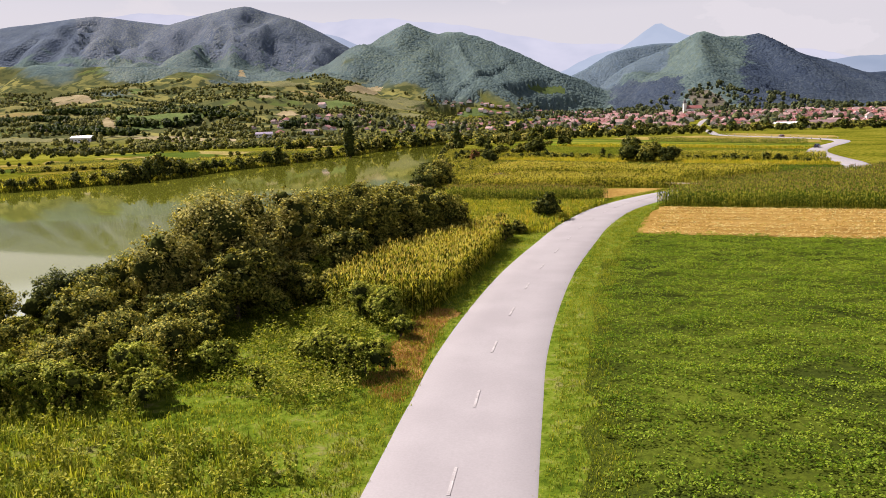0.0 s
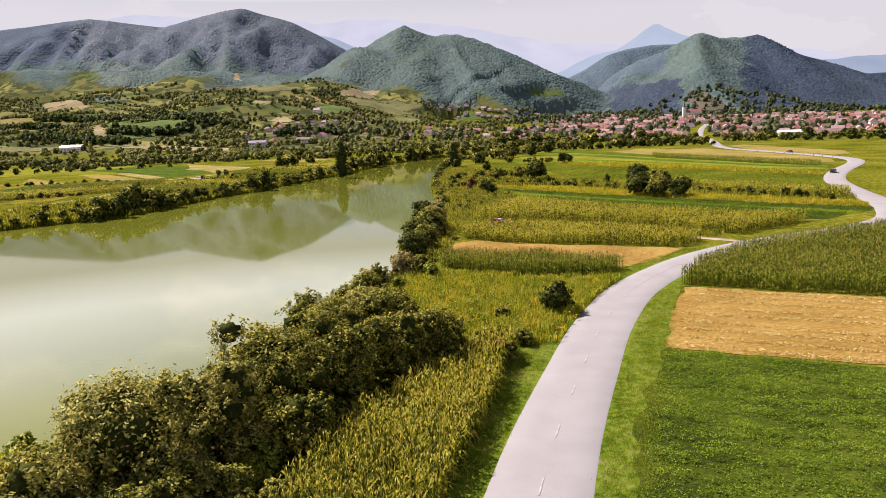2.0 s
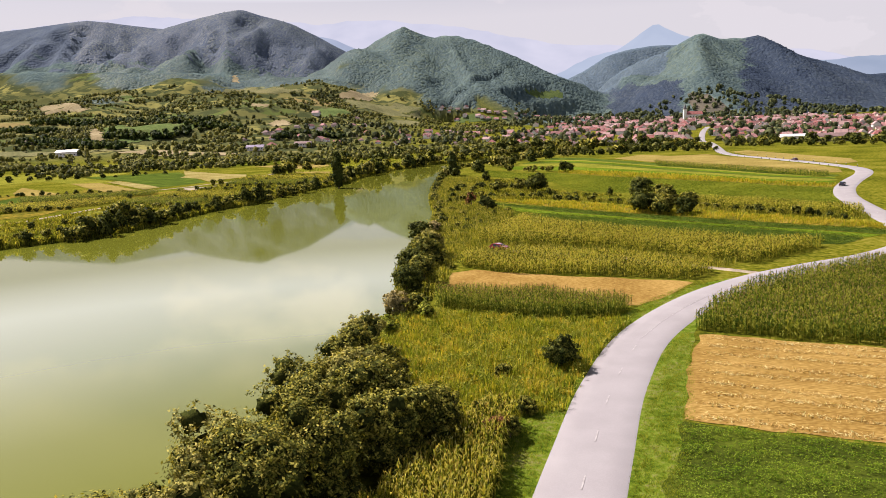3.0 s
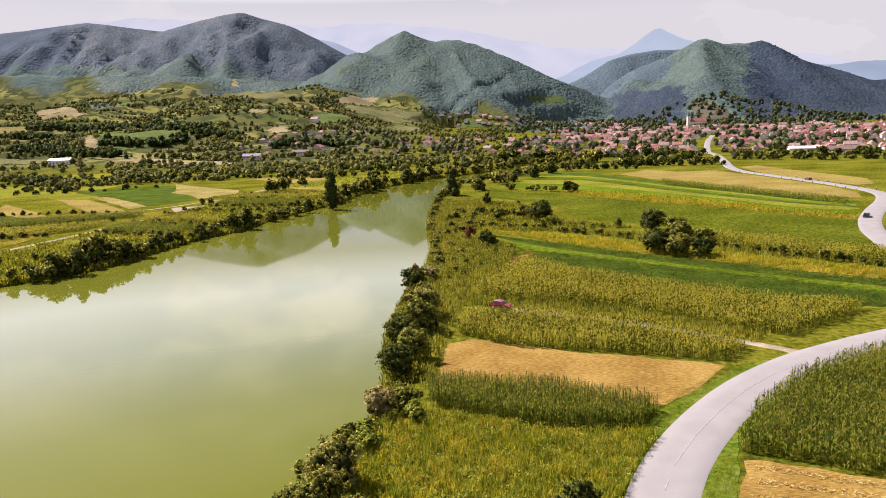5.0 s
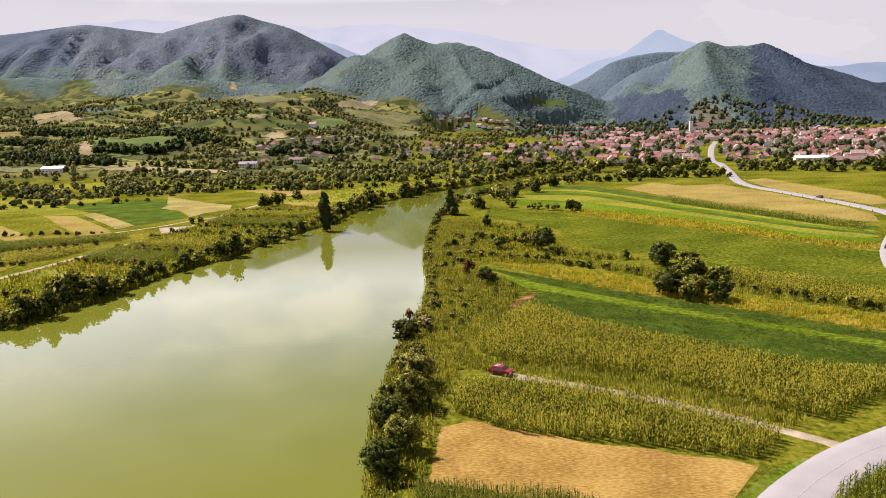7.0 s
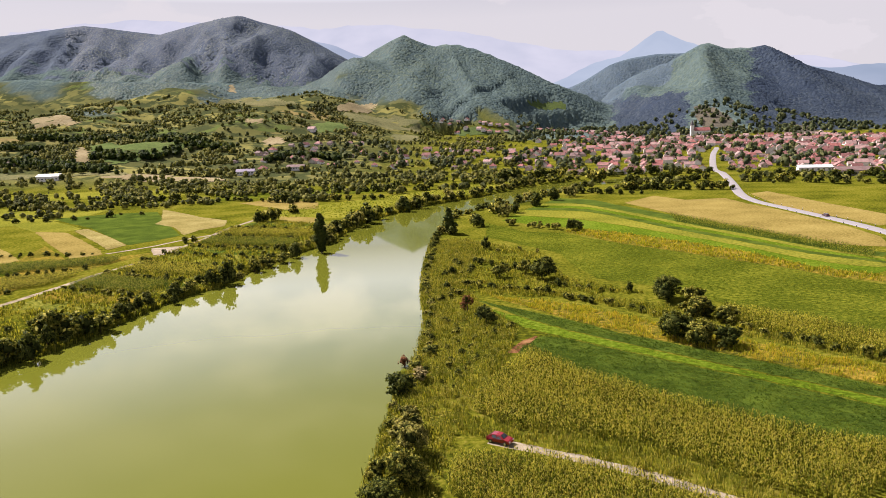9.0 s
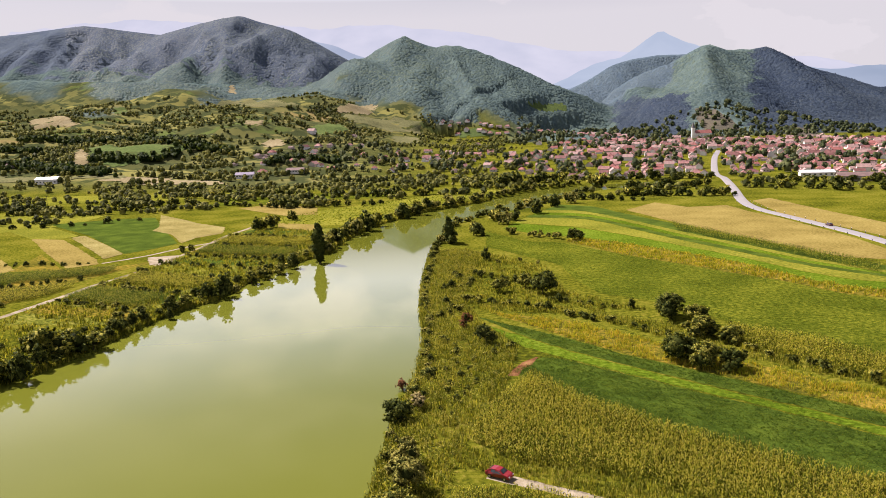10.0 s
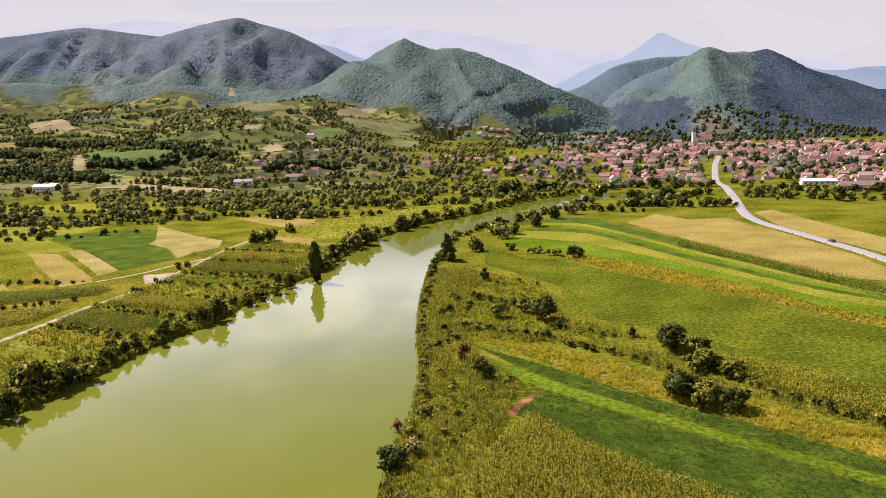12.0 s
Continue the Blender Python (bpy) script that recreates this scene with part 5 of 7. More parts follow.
def strips(base, az, reach, rise, tip_drop, width, rng):
    """Arching two-piece blades: base points, headings, reach, rise and width."""
    d = np.stack([np.cos(az), np.sin(az), np.zeros_like(az)], 1)
    sd = np.stack([-np.sin(az), np.cos(az), np.zeros_like(az)], 1) * width[:, None] * 0.5
    up = np.array([0, 0, 1.0])
    mid = base + d * (reach * 0.5)[:, None] + up * rise[:, None]
    tip = base + d * reach[:, None] + up * (rise - tip_drop)[:, None]
    v = np.stack([base - sd * 0.6, base + sd * 0.6, mid - sd, mid + sd, tip - sd * 0.15, tip + sd * 0.15], 1).reshape(-1, 3)
    i = np.arange(len(base))[:, None] * 6
    f = np.concatenate([i + np.array([[0, 1, 3, 2]]), i + np.array([[2, 3, 5, 4]])], 0)
    return v, f


def corn(name, poly, ang, label, seed, gap=0.72, step=0.3, height=2.3, leaves=7, mat="corn", wide=0.10, thin=0.0, tassel=1.0):
    rng = np.random.RandomState(seed)
    q = sample(poly, 0, rng, (ang, gap, step))
    if thin:
        q = q[rng.rand(len(q)) > thin]
    k = len(q)
    h = height * (1 + 0.10 * waves(q[:, 0], q[:, 1], 14, seed)) * rng.uniform(0.85, 1.1, k)
    z0 = np.zeros(k)
    vs, fs, ms, base = [], [], [], 0
    root = np.column_stack([q, z0])
    for j in range(leaves):
        u = 0.22 + 0.66 * j / (leaves - 1)
        az = rng.uniform(0, 6.28, k)
        b = root + np.array([0, 0, 1]) * (h * u)[:, None]
        v, f = strips(b, az, rng.uniform(0.55, 0.85, k) * (1.1 - 0.4 * u), rng.uniform(0.10, 0.34, k), rng.uniform(0.15, 0.45, k), rng.uniform(0.8, 1.2, k) * wide, rng)
        vs.append(v), fs.append(f + base), ms.append(np.zeros(len(f), int))
        base += len(v)
    lean = rng.normal(0, 0.08, (k, 2))
    top = np.column_stack([q + lean, h])
    w = 0.022
    for ax in (np.array([w, 0, 0]), np.array([0, w, 0])):
        v = np.stack([root - ax, root + ax, top + ax, top - ax], 1).reshape(-1, 3)
        f = np.arange(4 * k).reshape(k, 4)
        vs.append(v), fs.append(f + base), ms.append(np.zeros(k, int))
        base += len(v)
    for j in range(2):
        az = rng.uniform(0, 6.28, k)
        v, f = strips(top - np.array([0, 0, 0.1]), az, rng.uniform(0.08, 0.22, k), np.full(k, 0.22), np.full(k, -0.10), np.full(k, 0.045 * tassel), rng)
        vs.append(v), fs.append(f + base), ms.append(np.ones(len(f), int))
        base += len(v)
    return stuff(name, vs, fs, [mat, "tassel_brown" if mat == "corn_dark" else "tassel"], label, "corn", np.concatenate(ms))


corn("corn_crop", CORN_A, radians(83), "tall yellow-green corn with tassels beside the road", 1, 0.62, 0.22, 2.5, 8, wide=0.11)
corn("corn_crop", CORN_D, radians(-8), "dark green corn with brown tassels by the stubble", 2, 0.7, 0.27, 2.3, 7, "corn_dark", 0.11)
corn("corn_crop", CORN_E, radians(-17), "dense dark green corn field along the road", 3, 0.74, 0.42, 2.3, 6, "corn_dark", 0.15)
corn("corn_crop", CORN_C, radians(-28), "sunlit yellow-green corn beside the dirt track", 4, 0.95, 0.32, 2.0, 7, "corn", 0.13, thin=0.06)
corn("corn_crop", CORN_B, radians(-35), "ripening yellow-green corn field with pale tassels", 5, 1.0, 0.34, 2.2, 7, "corn", 0.15, thin=0.10)
corn("corn_crop", [(43.4, 235.9), (50.9, 229.6), (60.4, 223.8), (69.3, 211.5), (80, 204), (76, 192), (63.8, 198.9), (56.3, 205.9), (48.8, 213.9), (41.6, 223)], radians(-38), "pale yellow-green corn strip beyond the bushes", 6, 1.0, 0.6, 2.1, 5, "corn", 0.2)
corn("corn_crop", [(60, 418), (79, 376), (93, 347), (105, 322), (111, 309), (105, 298), (95, 325), (81.5, 353), (71, 373), (59, 398)], radians(-60), "narrow dark corn strip below the grain field", 7, 1.5, 0.9, 2.2, 5, "corn_dark", 0.3)
for j, pl in enumerate([[(-160, 262), (-128, 250), (-124, 264), (-158, 276)], [(-158, 285), (-124, 276), (-118, 288), (-156, 300)], [(-156, 345), (-112, 335), (-110, 350), (-158, 362)], [(-162, 372), (-116, 362), (-112, 376), (-160, 388)],
                        [(-215, 275), (-172, 300), (-172, 312), (-225, 292)], [(-200, 236), (-170, 262), (-170, 282), (-215, 255)]]):
    corn("corn_crop", pl, radians(-14), "corn strip on the far river bank", 20 + j, 1.0, 0.5, 2.1, 5, "corn" if j % 2 else "corn_dark", 0.2, tassel=0.5)


def tufts(q, height, width, blades, rng, spread=0.18, lean=0.6):
    """Grass tufts: arching blades round each place."""
    k = len(q)
    z = np.maximum(ground_at(q[:, 0], q[:, 1]), WATER_Z)
    out = []
    for _ in range(blades):
        az = rng.uniform(0, 6.28, k)
        h = height * rng.uniform(0.6, 1.25, k)
        off = rng.normal(0, spread, (k, 2))
        out.append(strips(np.column_stack([q + off, z]), az, h * lean * rng.uniform(0.3, 1.1, k), h * 0.8, -h * 0.15, width * rng.uniform(0.7, 1.3, k), rng))
    return join(*out)


def grass(name, poly, density, height, width, blades, mat, label, seed, patchy=0.0, scale=5.0, avoid=()):
    rng = np.random.RandomState(seed)
    q = sample(poly, density, rng)
    if patchy:
        q = q[waves(q[:, 0], q[:, 1], scale, seed) + rng.normal(0, 0.25, len(q)) > patchy - 0.5]
    d = edge_distance(road_line[::4], q[:, 0], q[:, 1], closed=False)
    q = q[d > 3.35]
    for other in avoid:
        q = q[~inside(other, q[:, 0], q[:, 1])]
    d = edge_distance(RIVER, q[:, 0], q[:, 1])
    q = q[~inside(RIVER, q[:, 0], q[:, 1]) | (d < 1)]
    h = height * (1 + 0.45 * waves(q[:, 0], q[:, 1], scale * 0.8, seed + 50))
    v, f = tufts(q, np.maximum(h, height * 0.3), width, blades, rng)
    return stuff(name, v, f, [mat], label, "grass")


SCRUB_NEAR = [(-24, 2), (-4.2, 2), (-4.2, 30), (-6, 36), (-14, 42), (-20, 40), (-26, 24)]
VERGE_W = [(-6.2, 0), (-3.6, 0), (-3.9, 30), (-2.6, 44), (0.2, 60), (3, 76), (7, 90), (14, 106), (26, 121), (24, 124), (12, 108), (4, 92), (-1, 76), (-4, 60), (-6, 44)]
VERGE_E = [(2.0, 0), (5.6, 0), (5.8, 26), (7.0, 40), (9.4, 55), (13, 71), (18, 97), (14, 95), (9, 78), (6, 60), (3.6, 45)]
SCRUB_MID = [(-18, 73), (-4, 70), (2.2, 72), (6.5, 88), (11.5, 101.5), (2, 100.5), (-15, 106), (-21, 100), (-21, 78)]
BANK_STRIP = [(-21, 108), (-15.5, 116), (-16, 134), (-15.8, 148), (-15, 166), (-10.5, 186), (-9, 199), (-8, 218), (-19, 236), (-21, 244), (-27, 262), (-28, 300), (-28, 340), (-38, 352), (-50, 345), (-42, 280), (-33, 225), (-30, 190), (-29, 160), (-26, 135)]
grass("rough_grass", SCRUB_NEAR, 30, 0.20, 0.030, 4, "blade", "lush uneven green grass and weeds by the road", 1, 0.35, 3.0)
grass("tall_weeds", [(-24, 2), (-9, 2), (-8, 10), (-9, 15), (-16, 17), (-24, 18)], 16, 0.5, 0.035, 7, "blade", "tall green weeds at the verge", 2, 0.75, 2.5)
grass("rough_grass", VERGE_W, 30, 0.15, 0.030, 4, "blade", "short green roadside verge grass", 3, 0.2, 2.0)
grass("rough_grass", VERGE_E, 32, 0.17, 0.030, 4, "blade", "short green roadside verge grass", 4, 0.15, 2.0)
grass("rough_grass", [(-7.0, 21), (-4.25, 19), (-4.4, 30), (-4.1, 36), (-5.4, 37), (-6.8, 33)], 60, 0.22, 0.024, 5, "rustblade", "withered brown grass along the verge", 5, 0.5, 1.4)
grass("tall_weeds", SCRUB_MID, 9, 0.75, 0.055, 5, "blade_dry", "tall yellow-green weeds between road and river", 6, 0.25, 6.0)
grass("tall_weeds", SCRUB_MID, 7, 0.95, 0.06, 5, "blade", "tall green weeds between road and river", 7, 0.55, 5.0)
grass("tall_weeds", BANK_STRIP, 3.0, 0.95, 0.10, 5, "weedblade", "tall green weeds on the river bank", 8, 0.3, 9.0)
grass("tall_weeds", DRY_1, 3.4, 0.8, 0.10, 5, "blade_dry", "dry yellow weeds between field strips", 9, 0.3, 9.0)
grass("tall_weeds", DRY_2, 1.0, 0.9, 0.20, 5, "blade_dry", "dry yellow weeds between meadows", 10, 0.2, 9.0)
grass("tall_weeds", [(-30, 250), (3, 246), (26, 251), (4, 275), (-2, 312), (-26, 341), (-40, 345), (-34, 260)], 1.3, 0.9, 0.16, 5, "weedblade", "tall green weeds around bushes", 11, 0.35, 12.0)
grass("tall_weeds", [(-161, 245), (-120, 215), (-118, 252), (-112, 290), (-104, 330), (-100, 400), (-159, 425), (-160, 330)], 0.9, 1.0, 0.22, 5, "weedblade", "rough green vegetation on the far bank", 12, 0.3, 14.0)
grass("tall_weeds", [(-150, 160), (-119, 190), (-120, 215), (-161, 240), (-168, 200), (-172, 170)], 0.9, 1.0, 0.2, 5, "weedblade", "rough yellow-green vegetation on the far bank", 13, 0.3, 14.0)


def clover(name, poly, density, seed, size, mat, label, ridge=0.3, rows=2.4, ang=0.0):
    """Low leafy clumps in uneven swaths."""
    rng = np.random.RandomState(seed)
    q = sample(poly, density, rng)
    q = q[inside(poly, q[:, 0] - 0.2 - 0.8 * waves(q[:, 0], q[:, 1], 5, seed), q[:, 1])]
    u = -q[:, 0] * math.sin(ang) + q[:, 1] * math.cos(ang)
    swath = np.clip(0.5 + 0.3 * np.sin(6.28 * (u / rows + 0.8 * waves(q[:, 0], q[:, 1], 16, seed))) + 0.45 * waves(0.3 * q[:, 0], q[:, 1], 3.2, seed + 21, 3), 0, 1)
    gaps = waves(q[:, 0], q[:, 1], 4.0, seed + 3)
    clod = waves(q[:, 0], q[:, 1], 1.1, seed + 9, 2)
    keep = (rng.rand(len(q)) < 0.35 + 0.65 * swath) & (gaps + 0.7 * clod > -0.45)
    q, swath, gaps = q[keep], swath[keep], gaps[keep]
    k = len(q)
    top = ridge * (0.08 + 0.92 * swath ** 1.5) * (1 + 0.5 * gaps)
    pieces = []
    for j in range(5):
        p = np.column_stack([q + rng.normal(0, size * 0.9, (k, 2)), top * rng.uniform(0.35, 1.1, k) + 0.06])
        n = np.column_stack([rng.normal(0, 0.5, (k, 2)), np.ones(k)])
        pieces.append(cards(p, n, size * 0.55, rng, 0.7, 0.15, 0.35))
    v, f = join(*pieces)
    return stuff(name, v, f, [mat], label, "clover")


clover("clover_crop", [(4.5, 8), (4.7, 26), (6.0, 40), (8.5, 55), (12.2, 70.2), (17, 68.6), (37, 63.6), (37, 42), (26, 20), (20, 8)], 30, 1, 0.105, "cloverleaf", "lush green clover in uneven swaths", 0.50, 3.1, -0.12)
clover("alfalfa_crop", ALFALFA, 12, 2, 0.17, "alfalfaleaf", "dense green alfalfa crop in a strip", 0.6, 1.8, radians(-35))
clover("alfalfa_crop", DK_STRIP, 11, 3, 0.18, "alfalfaleaf", "dense dark green alfalfa in a narrow strip", 0.4, 1.8, radians(-35))

def weed_stalks(name, poly, count, height, mat, label, seed):
    """Upright leafy weeds: a stem with leaves all the way up."""
    rng = np.random.RandomState(seed)
    q = sample(poly, count, rng)
    q = q[waves(q[:, 0], q[:, 1], 2.6, seed) > 0.0]
    k = len(q)
    h = height * rng.uniform(0.6, 1.2, k)
    pieces = []
    for j in range(18):
        u = rng.uniform(0.15, 1.0, k)
        p = np.column_stack([q + rng.normal(0, 0.10, (k, 2)) * (1.25 - u)[:, None], h * u])
        n = np.column_stack([rng.normal(0, 0.8, (k, 2)), np.ones(k)])
        pieces.append(cards(p, n, 0.085, rng, 0.5, 0.15, 0.4))
    pieces.append(strips(np.column_stack([q, np.zeros(k)]), rng.uniform(0, 6.28, k), np.full(k, 0.05), h * 0.8, -h * 0.2, np.full(k, 0.02), rng))
    v, f = join(*pieces)
    return stuff(name, v, f, [mat], label, "weeds")


clover("leafy_weeds", SCRUB_MID, 7, 11, 0.20, "bramble", "clumped broad-leaved weeds between road and river", 1.0, 4.0, 0.4)
clover("leafy_weeds", SCRUB_MID, 3, 12, 0.16, "blade_dry", "yellowed flowering weeds between road and river", 1.2, 5.0, -0.5)
clover("leafy_weeds", [(-20.5, 29.2), (-18.3, 34.6), (-10.4, 34.8), (-8.1, 27.4), (-7.4, 19.5), (-11.3, 19), (-15.9, 20.6)], 26, 13, 0.13, "blade", "tall bright green grassy weeds beside the thicket", 1.3, 4.5, 0.2)
clover("leafy_weeds", [(-11.4, 18.6), (-9.1, 18.4), (-7.1, 18.9), (-6.6, 22), (-9.6, 23.8), (-12.8, 24.2)], 40, 14, 0.12, "bramble", "dense broad-leaved weed thicket by the verge", 1.7, 3.0, 0.2)
clover("leafy_weeds", [(-12.6, 29.5), (-8, 28), (-5.6, 37.2), (-8.2, 40), (-14, 41.5)], 34, 15, 0.12, "bramble", "leafy creeper over shrubs at the corn's end", 1.9, 3.5, 0.6)
clover("leafy_weeds", [(-27, 15), (-20.9, 16.6), (-18.9, 18), (-16.2, 20.5), (-18, 27.5), (-28, 27)], 34, 16, 0.12, "leaf", "dense bramble tangle at the thicket's edge", 2.4, 4.0, 0.3)
clover("leafy_weeds", BANK_STRIP, 2.2, 17, 0.28, "leaf", "broad-leaved weeds on the river bank", 1.1, 6.0, 0.3)

weed_stalks("leafy_weeds", [(-16, 7), (-6.5, 7), (-6.0, 12.5), (-10, 14.5), (-15, 14)], 9, 1.0, "bramble", "upright leafy green weeds at the verge", 1)
weed_stalks("leafy_weeds", [(-30, 8), (-17, 8), (-15, 15), (-18, 19), (-24, 22), (-30, 20)], 9, 0.9, "bramble", "upright leafy green weeds by the thicket", 2)
weed_stalks("leafy_weeds", [(-15, 25), (-10, 26), (-9, 33), (-14, 37), (-18, 34)], 4, 0.6, "bramble", "leafy green weeds in rough grass", 3)

def bank_weeds(line, first, last, side, density, height, width, mat, label, seed):
    """Rank growth that hangs over the water's edge."""
    rng = np.random.RandomState(seed)
    pts = curve_through(line, 0.5)
    nrm = normals_of(pts)
    ok = (pts[:, 1] > first) & (pts[:, 1] < last)
    pts, nrm = pts[ok], nrm[ok]
    i = rng.randint(0, len(pts), int(len(pts) * density))
    q = pts[i] + nrm[i] * (side * np.abs(rng.normal(0.2, 1.3, len(i))))[:, None]
    h = height * (1 + 0.5 * waves(q[:, 0], q[:, 1], 9, seed))
    v, f = tufts(q, np.maximum(h, 0.3 * height), width, 5, rng, 0.3, 0.7)
    return stuff("bank_weeds", v, f, [mat], label, "weeds")


bank_weeds(WEST, 150, 560, -1, 4.0, 1.2, 0.22, "weedblade", "rank green weeds hanging over the far waterline", 21)
bank_weeds(EAST, 90, 440, 1, 4.0, 0.9, 0.14, "weedblade", "rank green weeds along the near waterline", 22)

# raked rows of hay on the mown field
for j in range(9):
    rng = np.random.RandomState(60 + j)
    y0 = 71.3 + 2.85 * j
    x0 = np.interp(y0, [71, 79, 96], [14.2, 15.6, 19.8])
    L = curve_through([(x0, y0), (x0 + 14, y0 - 3.6 + rng.normal(0, 0.4)), (x0 + 30, y0 - 7.6), (x0 + 55, y0 - 14.5)], 0.35)
    k = len(L)
    pieces = []
    wid = 0.48 * (0.55 + 0.45 * np.abs(waves(L[:, 0], L[:, 1], 6, j)))
    for _ in range(9):
        p = np.column_stack([L + rng.normal(0, 1, (k, 2)) * wid[:, None], 0.08 + np.abs(rng.normal(0, 0.10, k))])
        pieces.append(cards(p, np.tile([0, 0, 1.0], (k, 1)), 0.19, rng, 0.22, 0.1, 0.6))
    v, f = join(*pieces)
    me = mesh_from("windrow", v, f, M["straw"])
    tagged(new("windrow", me), "low loose windrow of raked dry straw", "windrow", "windrows on the mown field")

# dirt tracks
grass("tall_weeds", [(-16, 163), (-8, 159.5), (10, 155.5), (25, 144), (33, 137), (30, 133.5), (22, 139.5), (10, 146.5), (-3, 152), (-15, 155)], 3.2, 1.0, 0.09, 5, "weedblade", "rank green weeds beside the dirt track", 14, 0.1, 5.0)
grass("tall_weeds", [(-20, 252), (4, 246), (20, 232), (31, 218), (58, 197), (74, 186), (80, 196), (62, 203), (42, 226), (28, 238), (4, 252), (-18, 262)], 1.6, 0.9, 0.12, 5, "weedblade", "rank green weeds along the ditch", 15, 0.15, 8.0)
tagged(ribbon("track", curve_through([(35.5, 128.6), (31.8, 131.7), (22.3, 138.3), (10.9, 145.2), (-2.5, 150.8), (-10.5, 153.6)], 0.7), 1.0, M["gravel"], 0.04, 0.25, 0.03), "pale narrow dirt track through the corn", "track", kind="structure")
tagged(ribbon("track", curve_through([(-168, 205), (-165.3, 233.6), (-164.1, 251.5), (-163.5, 265.2), (-163.4, 280.7), (-161.5, 293.6), (-160.2, 316.1), (-161.4, 335.3), (-161.2, 351.8), (-163.6, 374.7), (-165.7, 397.6), (-165.4, 421.5), (-164.8, 435.7)], 1.5), 1.15, M["gravel"], 0.06, 0.2, 0.03), "pale dirt track on the far bank", "track", kind="structure")
tagged(ribbon("track", curve_through([(-188, 324), (-182, 333.4), (-176.8, 343.1), (-173.7, 353.5), (-169.9, 364.6), (-163.6, 374.7)], 1.5), 0.9, M["gravel"], 0.05, 0.2, 0.03), "pale dirt side track on the far bank", "track", kind="structure")
field("bare_patch", [(-9.6, 197), (-7.6, 197.2), (-6.6, 201), (-4.6, 204), (-3.4, 209.5), (-5.2, 208), (-7.2, 204.6), (-8.6, 202)], M["soil"], "reddish bare soil patch at the field corner", lift=0.08, cell=1.0)

# worn lane marks
def dash(x, y, turn, length, width=0.13):
    bm = bmesh.new()
    bmesh.ops.create_cube(bm, size=1)
    bmesh.ops.scale(bm, vec=(width, length, 0.02), verts=bm.verts)
    bmesh.ops.bevel(bm, geom=bm.edges[:], offset=0.004, segments=1, affect="EDGES")
    ob = part("lane_mark", bm, M["paint"], road)
    ob.matrix_world = Matrix.Translation((x, y, 0.162)) @ Matrix.Rotation(turn, 4, "Z")
    return ob


arc = np.r_[0, np.cumsum(np.linalg.norm(np.diff(road_line, axis=0), axis=1))]
start = arc[np.argmin(np.hypot(road_line[:, 0] + 1.0, road_line[:, 1] - 12.5))]
for k in range(-2, 40):
    s = start + 7.9 * k
    x, y = np.interp(s, arc, road_line[:, 0]), np.interp(s, arc, road_line[:, 1])
    x2, y2 = np.interp(s + 1, arc, road_line[:, 0]), np.interp(s + 1, arc, road_line[:, 1])
    dash(x, y, -math.atan2(x2 - x, y2 - y), 2.1 if y < 92 or y > 135 else 7.4)

grass("meadow_grass", MEADOW, 1.3, 0.22, 0.12, 4, "meadowblade", "short tufted grass of the large meadow", 16, 0.2, 6.0)
grass("meadow_grass", LT_STRIP, 2.2, 0.18, 0.08, 4, "meadowblade", "short pale cut grass of the hay strip", 17, 0.3, 3.0)
grass("meadow_grass", [(-176, 440), (-150, 500), (-110, 560), (-70, 620), (-24, 660), (-36, 610), (-56, 560), (-74, 530), (-90, 500), (-104, 460), (-112, 432)], 0.25, 0.5, 0.4, 4, "blade", "tufted grass of the riverside hay meadow", 18, 0.2, 9.0)


# ---- woods, hedges and hill plots ----
M["woodleaf"] = leafy("woodland_leaves", [(0.046, 0.054, 0.018), (0.091, 0.101, 0.028), (0.154, 0.16, 0.036), (0.227, 0.213, 0.055)], coarse=0.01, through_light=0.25)
M["gardenleaf"] = leafy("garden_tree_leaves", [(0.028, 0.040, 0.022), (0.055, 0.072, 0.034), (0.090, 0.106, 0.044), (0.132, 0.142, 0.056)], coarse=0.02, through_light=0.25)
# distance haze painted into these leaf colours, bluer and greyer farther off
M["hazed_hillleaf"] = leafy("hazed_hill_leaves", [(0.054, 0.086, 0.094), (0.067, 0.101, 0.102), (0.083, 0.12, 0.108), (0.108, 0.144, 0.111)], coarse=0.005, through_light=0.15, island=0.22)
M["grey_hazed_leaf"] = leafy("grey_hazed_leaves", [(0.064, 0.086, 0.122), (0.076, 0.099, 0.132), (0.090, 0.115, 0.138), (0.112, 0.136, 0.142)], coarse=0.004, through_light=0.15, island=0.2)
M["bluewood"] = leafy("blue_hazed_leaves", [(0.062, 0.092, 0.124), (0.074, 0.106, 0.134), (0.086, 0.120, 0.142), (0.102, 0.136, 0.148)], coarse=0.004, through_light=0.15, island=0.15)
# dark needles serve real spruce and painted cloud shade, haze mixed in
M["spruce"] = leafy("spruce_cloud_shade_needles", [(0.022, 0.034, 0.058), (0.030, 0.044, 0.068), (0.040, 0.056, 0.078), (0.052, 0.068, 0.086)], coarse=0.006, through_light=0.05, island=0.25)


